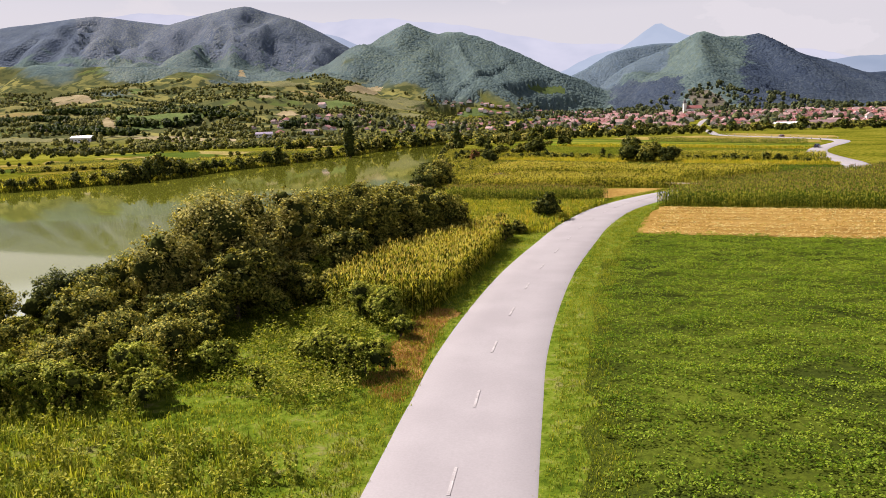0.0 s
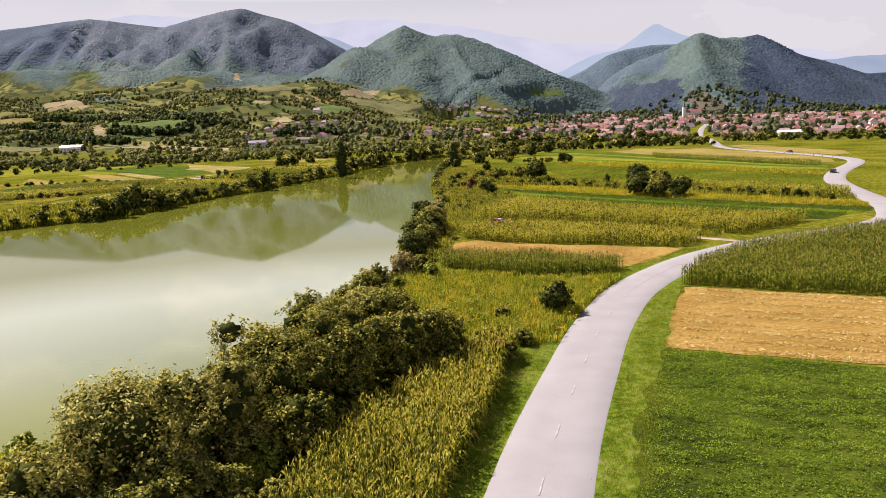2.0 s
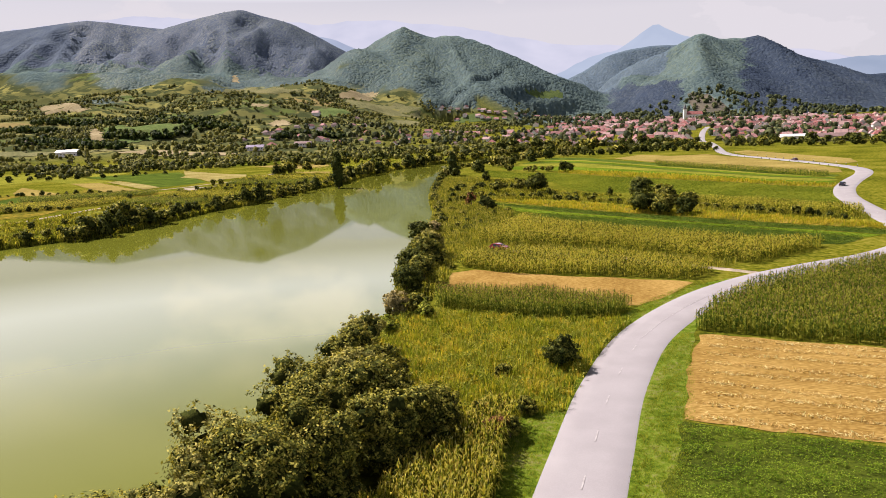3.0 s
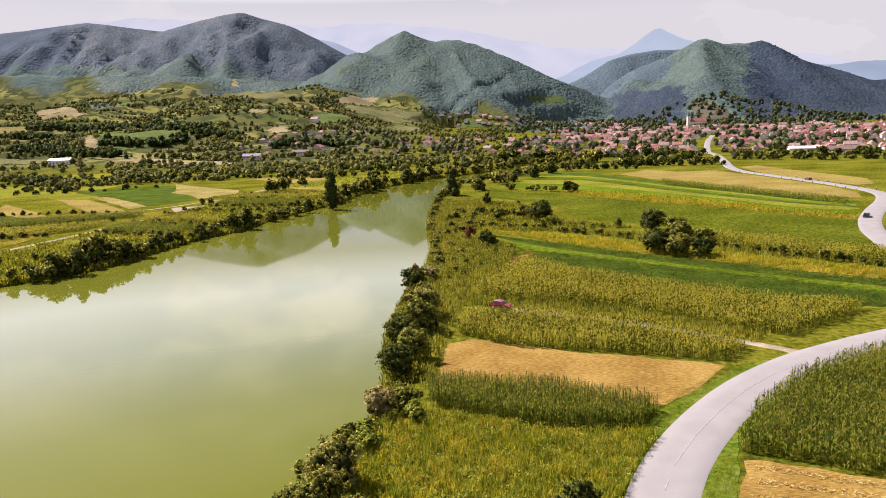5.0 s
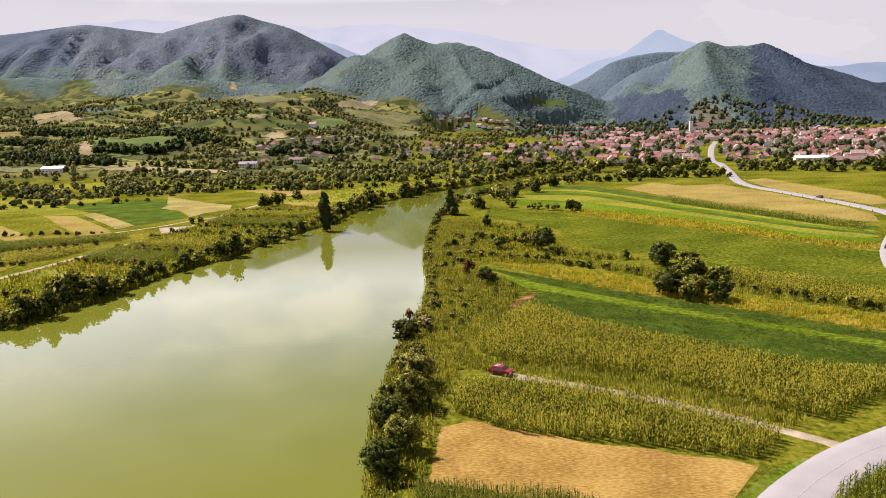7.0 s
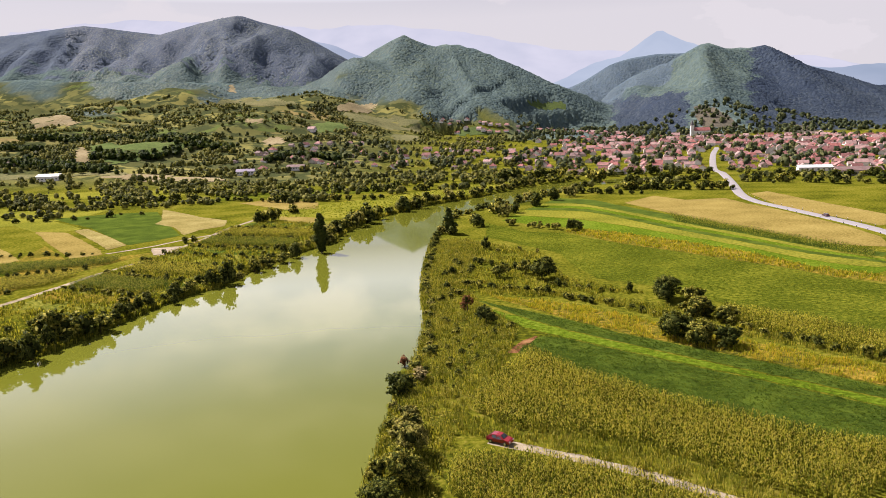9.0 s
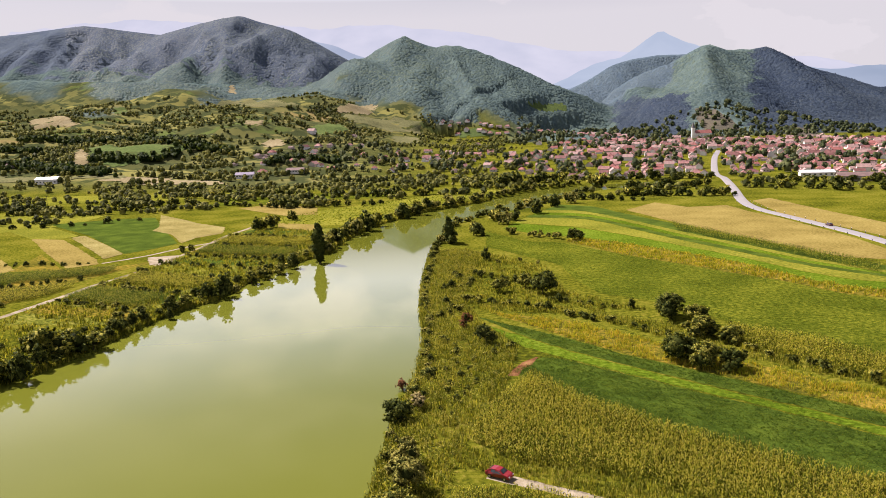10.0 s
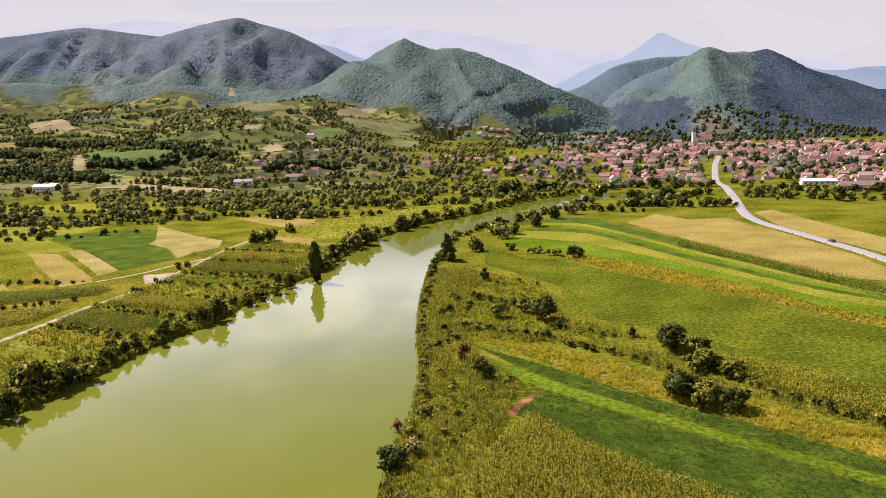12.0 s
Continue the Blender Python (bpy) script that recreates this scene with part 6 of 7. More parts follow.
def far_trees(name, x, y, size, count, mat, label, seed, tall=1.0, leaf=0.30, heart=True):
    """Many small far trees, each a rough crown of leaf sprays over a dark middle."""
    rng = np.random.RandomState(seed)
    k = len(x)
    z = ground_at(x, y)
    mid = np.column_stack([x, y, z + size * 0.52 * tall])
    pieces, lit = [], []
    for j in range(count):
        d = unit(rng.normal(size=(k, 3)))
        d[:, 2] = np.abs(d[:, 2]) * 1.0 - 0.25
        p = mid + d * (size * rng.uniform(0.32, 0.55, k))[:, None] * np.array([1, 1, tall])
        pieces.append(cards(p, d + np.array([0, 0, 0.5]), size * leaf, rng, 0.7, 0.2, 0.4))
        lit.append(np.repeat(unit(d + np.array([0, 0, 0.3]) + 0.2 * rng.normal(size=(k, 3))), 4, axis=0))
    corners = np.array([[-1, -1, -1], [1, -1, -1], [1, 1, -1], [-1, 1, -1], [-0.7, -0.7, 1], [0.7, -0.7, 1], [0.7, 0.7, 1], [-0.7, 0.7, 1]], float)
    v = (mid[:, None, :] + corners[None] * (size * 0.27)[:, None, None] * np.array([1, 1, 1.5 * tall])).reshape(-1, 3)
    q = np.array([[4, 5, 6, 7], [0, 1, 5, 4], [1, 2, 6, 5], [2, 3, 7, 6], [3, 0, 4, 7]])
    f = (np.arange(k)[:, None, None] * 8 + q[None]).reshape(-1, 4)
    if heart:
        pieces.append((v, f))
        lit.append(np.tile(unit(corners), (k, 1)))
    v, f = join(*pieces)
    made = stuff(name, v, f, [mat], label, "trees", smooth=True)
    turn_normals(made.data, np.vstack(lit))
    return made


def hill_patch(name, poly, material, label, lift=0.5, cell=7.0):
    """A plot that follows the slope."""
    p = np.array(poly, float)
    lo, hi = p.min(0), p.max(0)
    xs, ys = np.arange(lo[0], hi[0] + cell, cell), np.arange(lo[1], hi[1] + cell, cell)
    X, Y = np.meshgrid(xs, ys)
    keep = inside(poly, X + 3 * waves(X, Y, 40, 5), Y + 3 * waves(X, Y, 40, 6))
    i = np.arange(X.size).reshape(X.shape)
    f = np.stack([i[:-1, :-1], i[:-1, 1:], i[1:, 1:], i[1:, :-1]], -1).reshape(-1, 4)
    f = f[keep.ravel()[f].sum(1) >= 3]
    v = np.stack([X, Y, ground_at(X, Y) + lift], -1).reshape(-1, 3)
    used, back = np.unique(f, return_inverse=True)
    return tagged(new(name, mesh_from(name, v[used], back.reshape(-1, 4), material, smooth=True)), label, "field", kind="structure")


PLOTS = [([(-635, 965), (-571, 932), (-445, 891), (-446, 870), (-469, 839), (-485, 801), (-518, 804)], "hill_green", "dark green sloping field on the foothill"),
         ([(-584, 868), (-632, 955), (-527, 812), (-520, 795), (-545, 807)], "hill_straw", "brown ploughed foothill plot"),
         ([(-925, 1231), (-875, 1270), (-758, 1134), (-796, 1144), (-884, 1183)], "hill_straw", "straw-coloured foothill plot"),
         ([(-880, 1427), (-859, 1437), (-803, 1345), (-820, 1335)], "hill_green", "small yellow-green foothill plot"),
         ([(-695, 1483), (-685, 1531), (-640, 1560), (-518, 1422), (-453, 1335), (-496, 1306), (-557, 1299)], "hill_grass", "yellow-green grassy hilltop below the wood"),
         ([(-754, 1701), (-790, 1790), (-692, 1606), (-716, 1598)], "hill_straw", "bare tan scar in the mountain wood"),
         ([(-397, 1363), (-386, 1510), (-363, 1545), (-346, 1501), (-350, 1386), (-379, 1337)], "hill_straw", "pale dry hill meadow below the wood"),
         ([(-376, 1326), (-310, 1451), (-240, 1435), (-231, 1381), (-275, 1290), (-347, 1297)], "hill_grass", "yellow-green hill meadow below the wood"),
         ([(-383, 1172), (-362, 1277), (-321, 1198), (-346, 1099)], "hill_green", "green hill meadow between hedges"),
         ([(-268, 1255), (-223, 1303), (-206, 1209), (-243, 1165)], "hill_grass", "dry grassy plot above the lane"),
         ([(-454, 1084), (-458, 1173), (-411, 1053), (-430, 1038)], "hill_straw", "dry yellow plot on the foothill"),
         ([(-392, 993), (-371, 1024), (-345, 966), (-362, 940)], "hill_straw", "dry golden plot on the foothill"),
         ([(-50, 1648), (-20, 1676), (38, 1706), (47, 1682), (-10, 1650)], "hill_green", "bright green clearing on the wooded hill"),
         ([(284, 1554), (321, 1553), (334, 1427), (334, 1349), (268, 1389)], "scrub", "dull brown grassy slope above the town"),
         ([(419, 1419), (461, 1402), (420, 1230), (378, 1200), (378, 1283)], "scrub", "dull brown grassy slope above the town"),
         ([(-167, 1475), (-99, 1464), (-98, 1436), (-186, 1446)], "hill_green", "green meadow below the hillside houses"),
         ([(-700, 735), (-640, 760), (-560, 745), (-420, 735), (-430, 715), (-560, 718)], "hill_grass", "rough yellow grass below the foothills"),
         ([(-460, 705), (-420, 728), (-330, 722), (-300, 700), (-380, 690)], "hill_straw", "bare earth building yard beside a lane")]
for poly, mt, words in PLOTS:
    hill_patch("hill_plot", poly, M[mt], words)

R5 = np.random.RandomState(77)
TOWN = [(-8, 742), (30, 704), (85, 706), (135, 716), (168, 726), (200, 716), (300, 690), (520, 700), (620, 1080), (420, 1160), (330, 1190), (235, 1225), (160, 1240), (130, 1420), (40, 1500), (30, 1250), (-20, 1050), (-60, 900)]
WESTEND = [(-360, 790), (-60, 800), (-20, 1020), (-60, 1100), (-340, 1010)]
n = 30000
x, y = R5.uniform(-1500, 330, n), R5.uniform(655, 1680, n)
m1 = waves(x, y * 2.6, 190, 61, 4) + 0.25 * waves(x, y, 60, 62, 3)
keep = (m1 > 0.02) & (y < 1480) & (x < -40 - 0.05 * (y - 700) + 60 * waves(x, y, 120, 63)) & (x > -0.98 * y)
for poly, mt, words in PLOTS:
    keep &= ~inside(poly, x, y)
keep &= ~inside(WESTEND, x, y) | (R5.rand(n) < 0.45)
far_trees("foothill_trees", x[keep], y[keep], R5.uniform(2.5, 7.0, keep.sum()), 9, "woodleaf", "scattered trees and scrub on the foothills", 1)
for k, line in enumerate(([(-829, 960), (-722, 910), (-656, 897)], [(-614, 791), (-531, 765), (-451, 738)], [(-573, 1012), (-449, 898), (-381, 882)], [(-529, 826), (-484, 836), (-445, 868)], [(-775, 1017), (-679, 1009), (-576, 982)], [(-314, 806), (-281, 866), (-236, 851)])):
    L = curve_through(line, 1.6)
    L = L + R5.normal(0, 1, L.shape) * np.array([4.0, 7.0])
    far_trees("dark_tree_belt", L[:, 0], L[:, 1], R5.uniform(5.5, 10.0, len(L)), 14, "poplar", "dark close belt of trees across the foothill", 120 + k)
n = 2600
x, y = R5.uniform(-420, 520, n), R5.uniform(560, 760, n)
keep = (waves(x, y * 2.0, 90, 71, 4) > 0.30) & (edge_distance(RIVER, x, y) > 5) & ~inside(RIVER, x, y) & (edge_distance(road_line[::6], x, y, False) > 7) & ~inside(TOWN, x, y) & ~inside(RIPE, x, y)
far_trees("plain_scrub", x[keep], y[keep], R5.uniform(2.5, 6.5, keep.sum()), 18, "woodleaf", "bushes and small trees before the town", 2)
n = 2600
x, y = R5.uniform(-330, 560, n), R5.uniform(700, 1500, n)
keep = (inside(TOWN, x, y) & (waves(x, y, 110, 81) > 0.0) | inside(WESTEND, x, y) & (waves(x, y, 70, 82) > 0.1)) & (edge_distance(road_line[::6], x, y, False) > 7)
far_trees("town_trees", x[keep], y[keep], R5.uniform(4, 9, keep.sum()), 16, "gardenleaf", "dark garden trees between the houses", 3, 1.15)
n = 2600
x, y = R5.uniform(-640, -150, n), R5.uniform(440, 690, n)
keep = (waves(x, y * 1.7, 110, 91, 4) > 0.12) & (edge_distance(RIVER, x, y) > 12) & ~((x > -300) & (y < 500))
far_trees("plain_scrub", x[keep], y[keep], R5.uniform(2.5, 6.0, keep.sum()), 18, "woodleaf", "bush thickets on the far plain", 6)
n = 700
x, y = R5.uniform(-60, 560, n), R5.uniform(1200, 1560, n)
keep = ~inside(TOWN, x, y) & (y > 1240 + 60 * waves(x, y, 200, 9))
far_trees("valley_trees", x[keep], y[keep], R5.uniform(5, 10, keep.sum()), 14, "gardenleaf", "belt of trees behind the town", 4, 1.1)


def canopy(name, x, y, size, mat, label, seed, spires=0.05):
    """A closed forest: one small uneven crown beside the other, rounded on top."""
    rng = np.random.RandomState(seed)
    k, sides = len(x), 5
    z = ground_at(x, y)
    spire = rng.rand(k) < spires
    tall = np.where(spire, rng.uniform(0.35, 0.6, k), rng.uniform(0.14, 0.26, k)) * size
    wide = np.where(spire, 0.36, 0.66) * size
    a = rng.uniform(0, 6.28, k)[:, None] + np.arange(sides) * 6.28 / sides
    rings = []
    for r, u in ((1.0, 0.0), (0.66, 0.75)):
        rr = wide[:, None] * r * rng.uniform(0.75, 1.2, (k, sides)) * np.where(spire & (u > 0), 0.75, 1)[:, None]
        rx, ry = x[:, None] + rr * np.cos(a), y[:, None] + rr * np.sin(a)
        rings.append(np.stack([rx, ry, ground_at(rx.ravel(), ry.ravel()).reshape(k, sides) + tall[:, None] * (u - 0.15 + rng.uniform(-0.1, 0.1, (k, sides)))], -1))
    v = np.concatenate(rings + [np.stack([x, y, z + tall * rng.uniform(0.95, 1.1, k)], -1)[:, None]], 1).reshape(-1, 3)
    j = np.arange(sides)
    q = np.concatenate([np.stack([j + r * sides, (j + 1) % sides + r * sides, (j + 1) % sides + (r + 1) * sides, j + (r + 1) * sides], 1) for r in (0,)])
    q = np.concatenate([q, np.array([[5, 6, 7, 10], [7, 8, 9, 10], [8, 9, 5, 10]])])
    f = (np.arange(k)[:, None, None] * (2 * sides + 1) + q[None]).reshape(-1, 4)
    made = stuff(name, v, f, [mat], label, "trees", smooth=True)
    e = 18.0
    lie = unit(np.column_stack([ground_at(x - e, y) - ground_at(x + e, y), ground_at(x, y - e) - ground_at(x, y + e), np.full(k, 2 * e)]))
    out = unit(v.reshape(k, -1, 3) - np.column_stack([x, y, z - 0.3 * size])[:, None, :])
    turn_normals(made.data, unit(0.7 * lie[:, None, :] + 0.5 * out).reshape(-1, 3))
    return made


n = 125000
x, y = R5.uniform(-2150, 1250, n), R5.uniform(1230, 2540, n)
zz = ground_at(x, y)
slope_up = ground_at(x, y + 30) - zz
keep = (woodedness(x, y, zz) > 0.5) & (np.abs(x - 0.03 * y) < 0.72 * y) & (zz > 28) & (slope_up > -4)
for poly, mt, words in PLOTS:
    keep &= ~inside(poly, x, y)
x, y, zz = x[keep], y[keep], zz[keep]
stand, blue, grey = forest_tones(x, y, zz)
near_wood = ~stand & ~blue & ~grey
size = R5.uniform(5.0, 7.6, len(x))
canopy("mountain_forest", x[near_wood], y[near_wood], size[near_wood], "hazed_hillleaf", "close mixed forest on the mountain sides", 5)
canopy("mountain_forest", x[grey], y[grey], size[grey], "grey_hazed_leaf", "high mountain forest greyed by haze in its colour", 6)
canopy("mountain_forest", x[blue], y[blue], size[blue], "bluewood", "far valley ridge forest with blue haze in its colour", 7)
canopy("spruce_forest", x[stand], y[stand], size[stand], "spruce", "dark spruce forest and painted cloud shade above the town", 8, 0.3)

# ---- the town ----
ROOFS = [plain("red_roof_tiles", c, 0.85, vary=0.25) for c in [(0.27, 0.095, 0.085), (0.29, 0.14, 0.13), (0.18, 0.075, 0.07), (0.33, 0.21, 0.195), (0.15, 0.095, 0.09)]]
WALLS = [plain("house_plaster", c, 0.9, vary=0.08) for c in [(0.56, 0.51, 0.46), (0.66, 0.63, 0.60), (0.48, 0.37, 0.33), (0.46, 0.41, 0.34), (0.60, 0.56, 0.53)]]
M["pane"] = surface("dark_window_glass", [(0.02, 0.025, 0.03), (0.04, 0.045, 0.05)], fine=1, coarse=0.5, rough=0.15, bump=0, spec=0.5)
M["wood_door"] = plain("brown_door", (0.14, 0.08, 0.05), 0.6)


def block(bm, x0, x1, y0, y1, z0, z1):
    vs = [bm.verts.new(p) for p in ((x0, y0, z0), (x1, y0, z0), (x1, y1, z0), (x0, y1, z0), (x0, y0, z1), (x1, y0, z1), (x1, y1, z1), (x0, y1, z1))]
    for q in ((0, 3, 2, 1), (4, 5, 6, 7), (0, 1, 5, 4), (1, 2, 6, 5), (2, 3, 7, 6), (3, 0, 4, 7)):
        bm.faces.new([vs[i] for i in q])


def gable_walls(w, d, h, rise):
    bm = bmesh.new()
    a = [bm.verts.new(p) for p in ((-w, -d, -1), (w, -d, -1), (w, d, -1), (-w, d, -1), (-w, -d, h), (w, -d, h), (w, d, h), (-w, d, h), (-w, 0, h + rise), (w, 0, h + rise))]
    for q in ((0, 1, 5, 4), (2, 3, 7, 6), (1, 2, 6, 9, 5), (3, 0, 4, 8, 7), (0, 3, 2, 1)):
        bm.faces.new([a[i] for i in q])
    return bm


def roof_slabs(w, d, h, rise, over=0.5, hip=0.0, thick=0.16):
    bm = bmesh.new()
    W, D = w + over, d + over
    dz = rise / d * over
    for up in (0, thick):
        for s in (-1, 1):
            e0, e1 = (-W, s * D, h - dz + up), (W, s * D, h - dz + up)
            r0, r1 = (-W + hip, 0, h + rise + up), (W - hip, 0, h + rise + up)
            vs = [bm.verts.new(p) for p in ((e0, e1, r1, r0) if s < 0 else (e1, e0, r0, r1))]
            bm.faces.new(vs)
        if hip:
            for s in (-1, 1):
                vs = [bm.verts.new(p) for p in ((s * W, s * -D, h - dz + up), (s * W, s * D, h - dz + up), (s * (W - hip), 0, h + rise + up))]
                bm.faces.new(vs)
    for s in (-1, 1):
        vs = [bm.verts.new(p) for p in ((-W * s, s * D, h - dz), (W * s, s * D, h - dz), (W * s, s * D, h - dz + thick), (-W * s, s * D, h - dz + thick))]
        bm.faces.new(vs[::-1])
        if not hip:
            for t in (-1, 1):
                vs = [bm.verts.new(p) for p in ((s * W, t * D, h - dz), (s * W, 0, h + rise), (s * W, 0, h + rise + thick), (s * W, t * D, h - dz + thick))]
                bm.faces.new(vs)
    return bm


def house(seed):
    rng = np.random.RandomState(900 + seed)
    w, d, h = rng.uniform(5, 7.5), rng.uniform(3.6, 4.8), rng.choice([2.6, 2.9, 3.2, 4.9])
    rise = d * rng.uniform(0.6, 0.85)
    hip = d * 0.8 if seed % 3 == 2 else 0.0
    thing = new("house")
    if hip:
        bm = bmesh.new()
        block(bm, -w, w, -d, d, -1, h)
    else:
        bm = gable_walls(w, d, h, rise)
    part("wall", bm, WALLS[seed % 5], thing)
    part("roof", roof_slabs(w, d, h, rise, hip=hip), ROOFS[(seed * 2) % 5], thing)
    bm = bmesh.new()
    block(bm, w * 0.3, w * 0.3 + 0.6, -0.9, -0.3, h + rise * 0.4, h + rise + 0.9)
    part("chimney", bm, ROOFS[2], thing)
    for sx in (-0.55, 0.1, 0.62):
        bm = bmesh.new()
        block(bm, sx * w - 0.55, sx * w + 0.55, -d - 0.03, -d + 0.1, 1.0, 2.35)
        part("window", bm, M["pane"], thing)
    for sy in (-0.45, 0.45):
        bm = bmesh.new()
        block(bm, -w - 0.03, -w + 0.1, sy * d - 0.5, sy * d + 0.5, 1.0, 2.35)
        part("window", bm, M["pane"], thing)
    bm = bmesh.new()
    block(bm, -0.3 * w, -0.3 * w + 0.95, -d - 0.04, -d + 0.1, 0.0, 2.05)
    part("door", bm, M["wood_door"], thing)
    words = ["cream house with a red tiled gable roof", "white plastered house with pinkish gable roof", "rose-washed house with a hipped tile roof", "ochre house with a pale red roof", "pale house with a brownish tile roof"][seed % 5]
    if seed % 3 == 2:
        words = "plastered house under a hipped red tile roof"
    return tagged(thing, words, "house", "houses of the town")


MODELS = [house(s) for s in range(10)]
first = [True] * 10
HOUSE_AT = []
ang0 = radians(-12)
HX, HY = np.meshgrid(np.arange(-420, 700, 14.0), np.arange(660, 1560, 17))
HX, HY = HX.ravel(), HY.ravel()
HX, HY = HX + R5.uniform(-4.5, 4.5, HX.size) + 0.12 * (HY - 700), HY + R5.uniform(-5.5, 5.5, HX.size)
dense = np.where(HX > 60 + 0.03 * (HY - 700), 0.9, 0.45) * np.where(HY > 1245, 0.5, 1.0)
chance = R5.rand(HX.size)
ok = (inside(TOWN, HX, HY) & (chance < dense) & (HX < 0.5 * HY + 60)) | (inside(WESTEND, HX, HY) & (chance < 0.20))
ok &= edge_distance(road_line[::6], HX, HY, False) > 11
HOUSE_AT.extend(zip(HX[ok].tolist(), HY[ok].tolist()))
for px, py in [(px + 7 * math.sin(5.1 * px), py + dy) for dy in (0, -22) for px, py in ((-207, 1479), (-191, 1490), (-173, 1481), (-157, 1489), (-139, 1481), (-122, 1477), (-105, 1475), (-89, 1476), (-73, 1483), (-56, 1496), (-40, 1508), (-23, 1524), (-7, 1560), (17, 1560), (39, 1545), (67, 1530), (87, 1488), (104, 1439), (120, 1377), (133, 1322))] + [(-117, 1244), (-15, 1213), (-606, 783), (-281, 845), (-290, 838), (-236, 809), (-299, 769), (-350, 1090), (-300, 1140)]:
    HOUSE_AT.append((px, py))
HOUSE_AT.sort(key=lambda p: math.hypot(p[0], p[1]))
joined_v = {}
for i, (px, py) in enumerate(HOUSE_AT):
    k = int(R5.randint(10))
    turn = ang0 + radians(R5.choice([0, 90, 180, 270])) + R5.normal(0, 0.12)
    m = at(px, py, turn=turn, s=R5.uniform(0.62, 0.98)) @ Matrix.Translation((0, 0, 0.1))
    if i < 280:
        if first[k]:
            MODELS[k].matrix_basis = m
            first[k] = False
        else:
            copy_thing(MODELS[k], m)
    else:
        joined_v.setdefault(k, []).append(m)
hv, hf, hm, hb = [], [], [], 0
SLOTS = []
for k, ms in joined_v.items():
    for ch in MODELS[k].children:
        if ch.name.split(".")[0] not in ("wall", "roof", "chimney"):
            continue
        me = ch.data
        co = np.array([v.co[:] for v in me.vertices])
        if me.materials[0] not in SLOTS:
            SLOTS.append(me.materials[0])
        polys = [list(p.vertices) for p in me.polygons]
        for m in ms:
            mm = np.array(m)
            hv.extend((co @ mm[:3, :3].T + mm[:3, 3]).tolist())
            hf.extend([[j + hb for j in p] for p in polys])
            hm.extend([SLOTS.index(me.materials[0])] * len(polys))
            hb += len(co)
for k in range(10):
    if first[k]:
        MODELS[k].matrix_basis = at(300 + 14 * k, 900)
if hv:
    me = mesh_from("far_houses", hv, hf)
    for mt in SLOTS:
        me.materials.append(mt)
    me.polygons.foreach_set("material_index", np.array(hm, dtype=np.int32))
    tagged(new("far_houses", me), "closely packed red-roofed houses of the town", "houses", kind="stuff")


def church(x, y):
    thing = new("church")
    part("nave", gable_walls(13, 6, 8, 5), WALLS[1], thing)
    part("roof", roof_slabs(13, 6, 8, 5, 0.4), ROOFS[0], thing)
    bm = bmesh.new()
    block(bm, -17.5, -12.5, -2.5, 2.5, -1, 17)
    part("tower", bm, WALLS[1], thing)
    bm = bmesh.new()
    bmesh.ops.create_cone(bm, cap_ends=True, segments=8, radius1=3.4, radius2=0.1, depth=9, matrix=Matrix.Translation((-15, 0, 21.3)))
    part("spire", bm, plain("dark_spire_sheet", (0.10, 0.09, 0.09), 0.5), thing)
    for s in (-8, -3, 2, 7):
        bm = bmesh.new()
        block(bm, s - 0.6, s + 0.6, -6.05, -5.9, 2.5, 5.6)
        part("window", bm, M["pane"], thing)
    thing.matrix_basis = at(x, y, turn=radians(10))
    return tagged(thing, "white church with a slim dark spire and red roof", "church")


church(246, 1262)


def long_shed(x, y, turn, w, d, h, roofmat, wallmat, label):
    thing = new("shed")
    part("wall", gable_walls(w, d, h, d * 0.35), wallmat, thing)
    part("roof", roof_slabs(w, d, h, d * 0.35, 0.6), roofmat, thing)
    for s in np.linspace(-0.8, 0.8, 6):
        bm = bmesh.new()
        block(bm, s * w - 0.8, s * w + 0.8, -d - 0.04, -d + 0.1, 1.2, 2.4)
        part("window", bm, M["pane"], thing)
    thing.matrix_basis = at(x, y, turn=turn)
    return tagged(thing, label, "shed")


M["white_sheet"] = plain("white_roof_sheet", (0.58, 0.58, 0.60), 0.5, vary=0.05)
long_shed(-499, 705, radians(10), 11, 6, 4.5, M["white_sheet"], WALLS[1], "long white barn with a pale metal roof")
long_shed(222, 690, radians(-6), 13, 5, 3.4, M["white_sheet"], WALLS[4], "long white shed with a pale roof")
long_shed(236, 640, radians(-8), 16, 7, 4.0, ROOFS[4], WALLS[3], "broad farm barn with a brownish tiled roof")
long_shed(-309, 748, radians(14), 9, 6, 3.4, plain("slate_roof", (0.16, 0.13, 0.20), 0.5), WALLS[1], "modern white bungalow with a slate-violet roof")
long_shed(-268, 785, radians(8), 9, 6, 3.2, ROOFS[4], WALLS[1], "low white building with a brown roof")


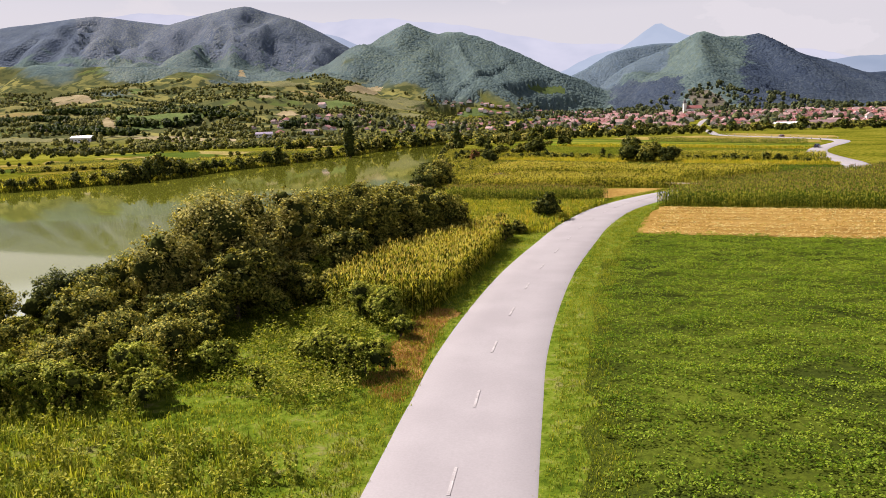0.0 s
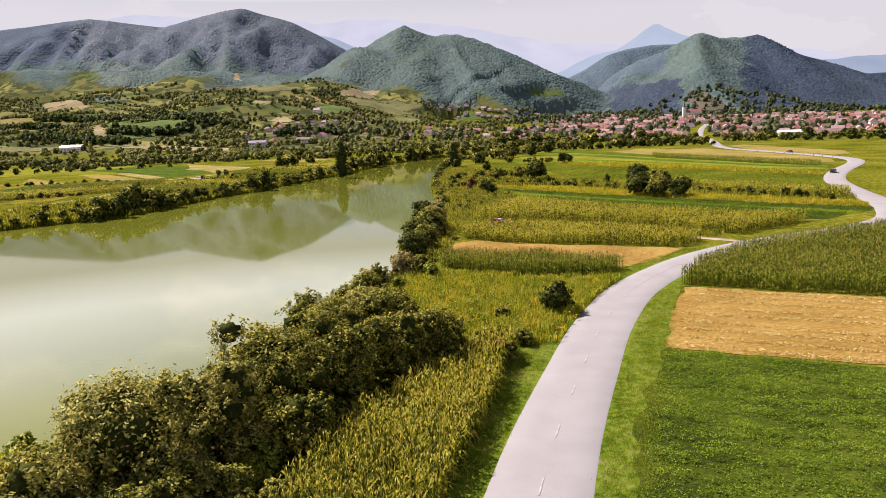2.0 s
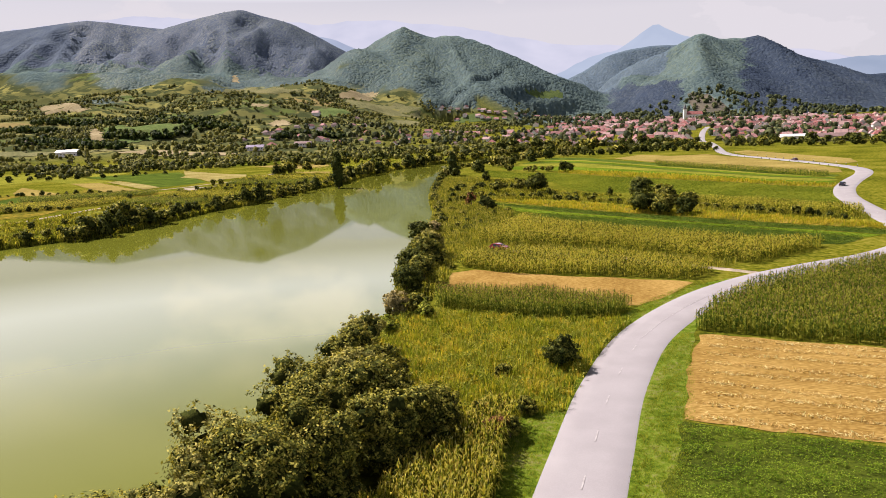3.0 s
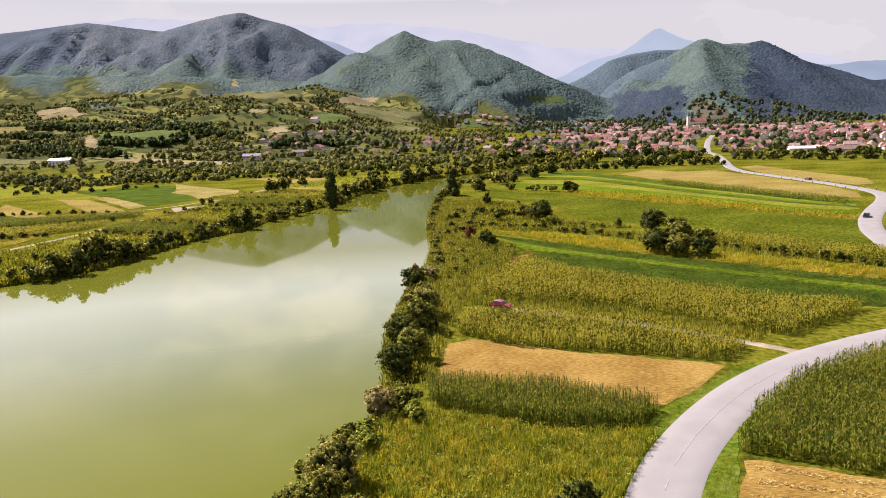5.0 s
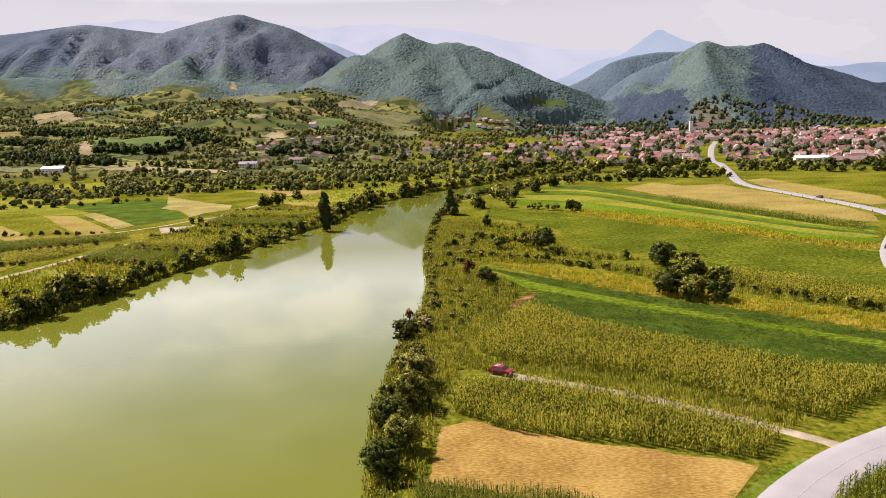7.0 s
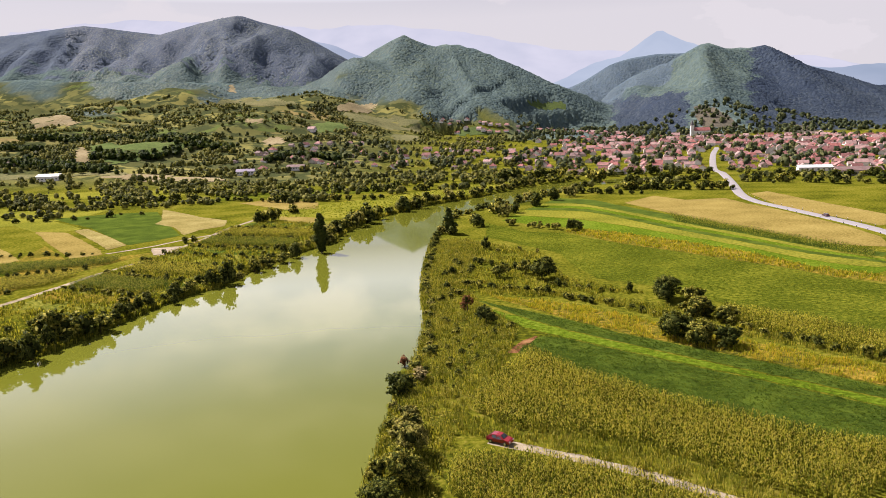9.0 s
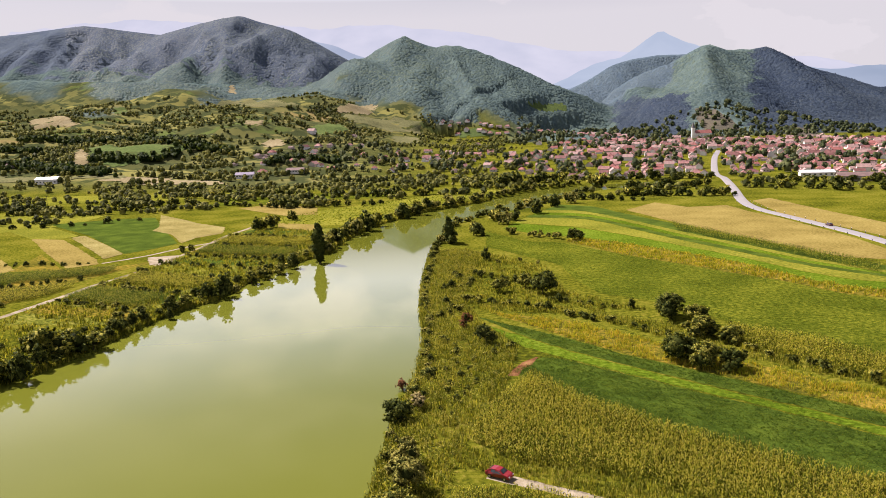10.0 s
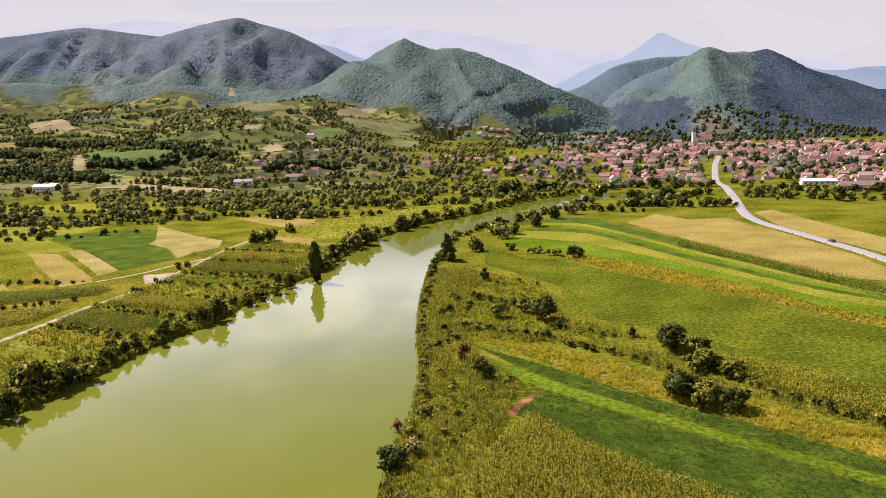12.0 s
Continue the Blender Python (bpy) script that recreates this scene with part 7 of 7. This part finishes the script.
# ---- vehicles ----
def car(x, y, turn, paint, words):
    """A small hatchback: body, glass, wheels with rims, lights."""
    thing = new("car")
    prof = [(-1.98, 0.35), (-2.02, 0.62), (-1.92, 0.92), (-1.62, 1.18), (-1.18, 1.44), (-0.35, 1.50), (0.35, 1.44), (0.98, 1.02), (1.70, 0.88), (1.98, 0.70), (2.02, 0.38)]
    bm = bmesh.new()
    rows = []
    for yy, inset in ((-0.86, 0.06), (-0.80, 0.0), (0.0, 0.0), (0.80, 0.0), (0.86, 0.06)):
        rows.append([bm.verts.new((px * (1 - 0.02 * (inset > 0)), yy * (1 - (0.22 if pz > 1.1 else 0.0)), pz - inset * (pz > 0.6))) for px, pz in prof])
    for a, b in zip(rows, rows[1:]):
        for i in range(len(prof) - 1):
            bm.faces.new((a[i], a[i + 1], b[i + 1], b[i]))
    bm.faces.new(rows[0][::-1])
    bm.faces.new(rows[-1])
    bm.faces.new([r[0] for r in rows] + [r[-1] for r in rows[::-1]])
    bmesh.ops.recalc_face_normals(bm, faces=bm.faces)
    part("body", bm, paint, thing, smooth=False)
    for nm, a, b in (("windscreen", (0.42, 1.40), (0.94, 1.06)), ("rear_window", (-1.24, 1.40), (-1.58, 1.20))):
        bm = bmesh.new()
        s = 1 if nm == "windscreen" else -1
        vs = [bm.verts.new((a[0] + 0.03 * s, -0.56, a[1] + 0.03)), bm.verts.new((a[0] + 0.03 * s, 0.56, a[1] + 0.03)), bm.verts.new((b[0] + 0.03 * s, 0.66, b[1] + 0.03)), bm.verts.new((b[0] + 0.03 * s, -0.66, b[1] + 0.03))]
        bm.faces.new(vs)
        part(nm, bm, M["pane"], thing)
    for s in (-1, 1):
        for x0, x1 in ((-1.05, -0.25), (-0.15, 0.55)):
            bm = bmesh.new()
            vs = [bm.verts.new(p) for p in ((x0, s * 0.845, 0.98), (x1 + 0.12, s * 0.845, 0.98), (x1 - 0.12, s * 0.69, 1.37), (x0 + 0.05, s * 0.69, 1.37))]
            bm.faces.new(vs)
            part("side_window", bm, M["pane"], thing)
        for wx in (-1.25, 1.25):
            bm = bmesh.new()
            bmesh.ops.create_cone(bm, cap_ends=True, segments=16, radius1=0.31, radius2=0.31, depth=0.2, matrix=Matrix.Translation((wx, s * 0.80, 0.31)) @ Matrix.Rotation(radians(90), 4, "X"))
            wheel = part("wheel", bm, M["tyre"], thing)
            bm = bmesh.new()
            bmesh.ops.create_cone(bm, cap_ends=True, segments=12, radius1=0.19, radius2=0.17, depth=0.05, matrix=Matrix.Translation((wx, s * 0.905, 0.31)) @ Matrix.Rotation(radians(90), 4, "X"))
            part("rim", bm, M["rim"], wheel)
        bm = bmesh.new()
        block(bm, 1.90, 2.03, s * 0.62 - 0.16, s * 0.62 + 0.16, 0.62, 0.76)
        part("headlight", bm, M["rim"], thing)
        bm = bmesh.new()
        block(bm, -2.03, -1.95, s * 0.68 - 0.1, s * 0.68 + 0.1, 0.7, 0.92)
        part("tail_light", bm, M["redlamp"], thing)
    thing.matrix_basis = at(x, y, z=max(lz(x, y), 0) + 0.07, turn=turn)
    return tagged(thing, words, "car")


def gloss(name, col):
    m = plain(name, col, 0.25, vary=0.05)
    m.node_tree.nodes["Principled BSDF"].inputs["Coat Weight"].default_value = 0.6
    return m


M["tyre"] = plain("tyre_rubber", (0.02, 0.02, 0.02), 0.8)
M["rim"] = metallic("wheel_rim", (0.6, 0.6, 0.62), 0.35)
M["redlamp"] = plain("red_lamp", (0.3, 0.02, 0.02), 0.3)
car(-8.6, 153.0, radians(-24), gloss("red_car_paint", (0.22, 0.014, 0.018)), "small red hatchback parked on the dirt track")
car(99.5, 266.5, radians(62), gloss("dark_car_paint", (0.02, 0.022, 0.03)), "dark car on the far road bend")
car(129, 405, radians(100), gloss("dark_red_car_paint", (0.06, 0.02, 0.02)), "dark car beside the grain field road")


# ---- posts, poles ----
def marker_post(x, y, z):
    thing = new("marker_post")
    bm = bmesh.new()
    block(bm, -0.09, 0.09, -0.09, 0.09, -0.2, 0.75)
    part("shaft", bm, M["postdark"], thing)
    bm = bmesh.new()
    block(bm, -0.095, 0.095, -0.095, 0.095, 0.75, 1.05)
    part("cap", bm, M["white_sheet"], thing)
    thing.matrix_basis = Matrix.Translation((x, y, z))
    return tagged(thing, "short dark kerb post with a white top", "post", "posts along the far road")


M["postdark"] = plain("dark_post", (0.03, 0.03, 0.03), 0.7)
pn = normals_of(road_line)
post = None
for s in np.arange(0, arc[-1], 10.0):
    i = int(np.argmin(np.abs(arc - s)))
    px, py = road_line[i]
    if 345 < py < 520:
        for side in (-3.9, 3.9):
            q = road_line[i] + pn[i] * side
            if post is None:
                post = marker_post(q[0], q[1], 0)
            else:
                copy_thing(post, Matrix.Translation((q[0], q[1], 0)))

M["polewood"] = surface("weathered_pole", [(0.10, 0.08, 0.06), (0.18, 0.15, 0.12)], fine=6, coarse=0.5)


def pole(x, y, h):
    thing = new("utility_pole")
    part("mast", mesh_from("mast", *tube([(0, 0, -0.5), (0, 0, h * 0.5), (0, 0, h)], [0.16, 0.14, 0.10], 8), M["polewood"], smooth=True), None, thing)
    bm = bmesh.new()
    block(bm, -0.9, 0.9, -0.06, 0.06, h - 0.8, h - 0.65)
    part("crossarm", bm, M["polewood"], thing)
    for s in (-0.75, 0, 0.75):
        bm = bmesh.new()
        bmesh.ops.create_cone(bm, cap_ends=True, segments=8, radius1=0.07, radius2=0.04, depth=0.2, matrix=Matrix.Translation((s, 0, h - 0.55)))
        part("insulator", bm, M["white_sheet"], thing)
    thing.matrix_basis = at(x, y, turn=0.4)
    return tagged(thing, "slender wooden utility pole in the fields", "pole", "utility poles")


for x, y in [(-392, 560), (-318, 578), (-245, 590), (-170, 604), (-100, 618)]:
    pole(x, y, 9)
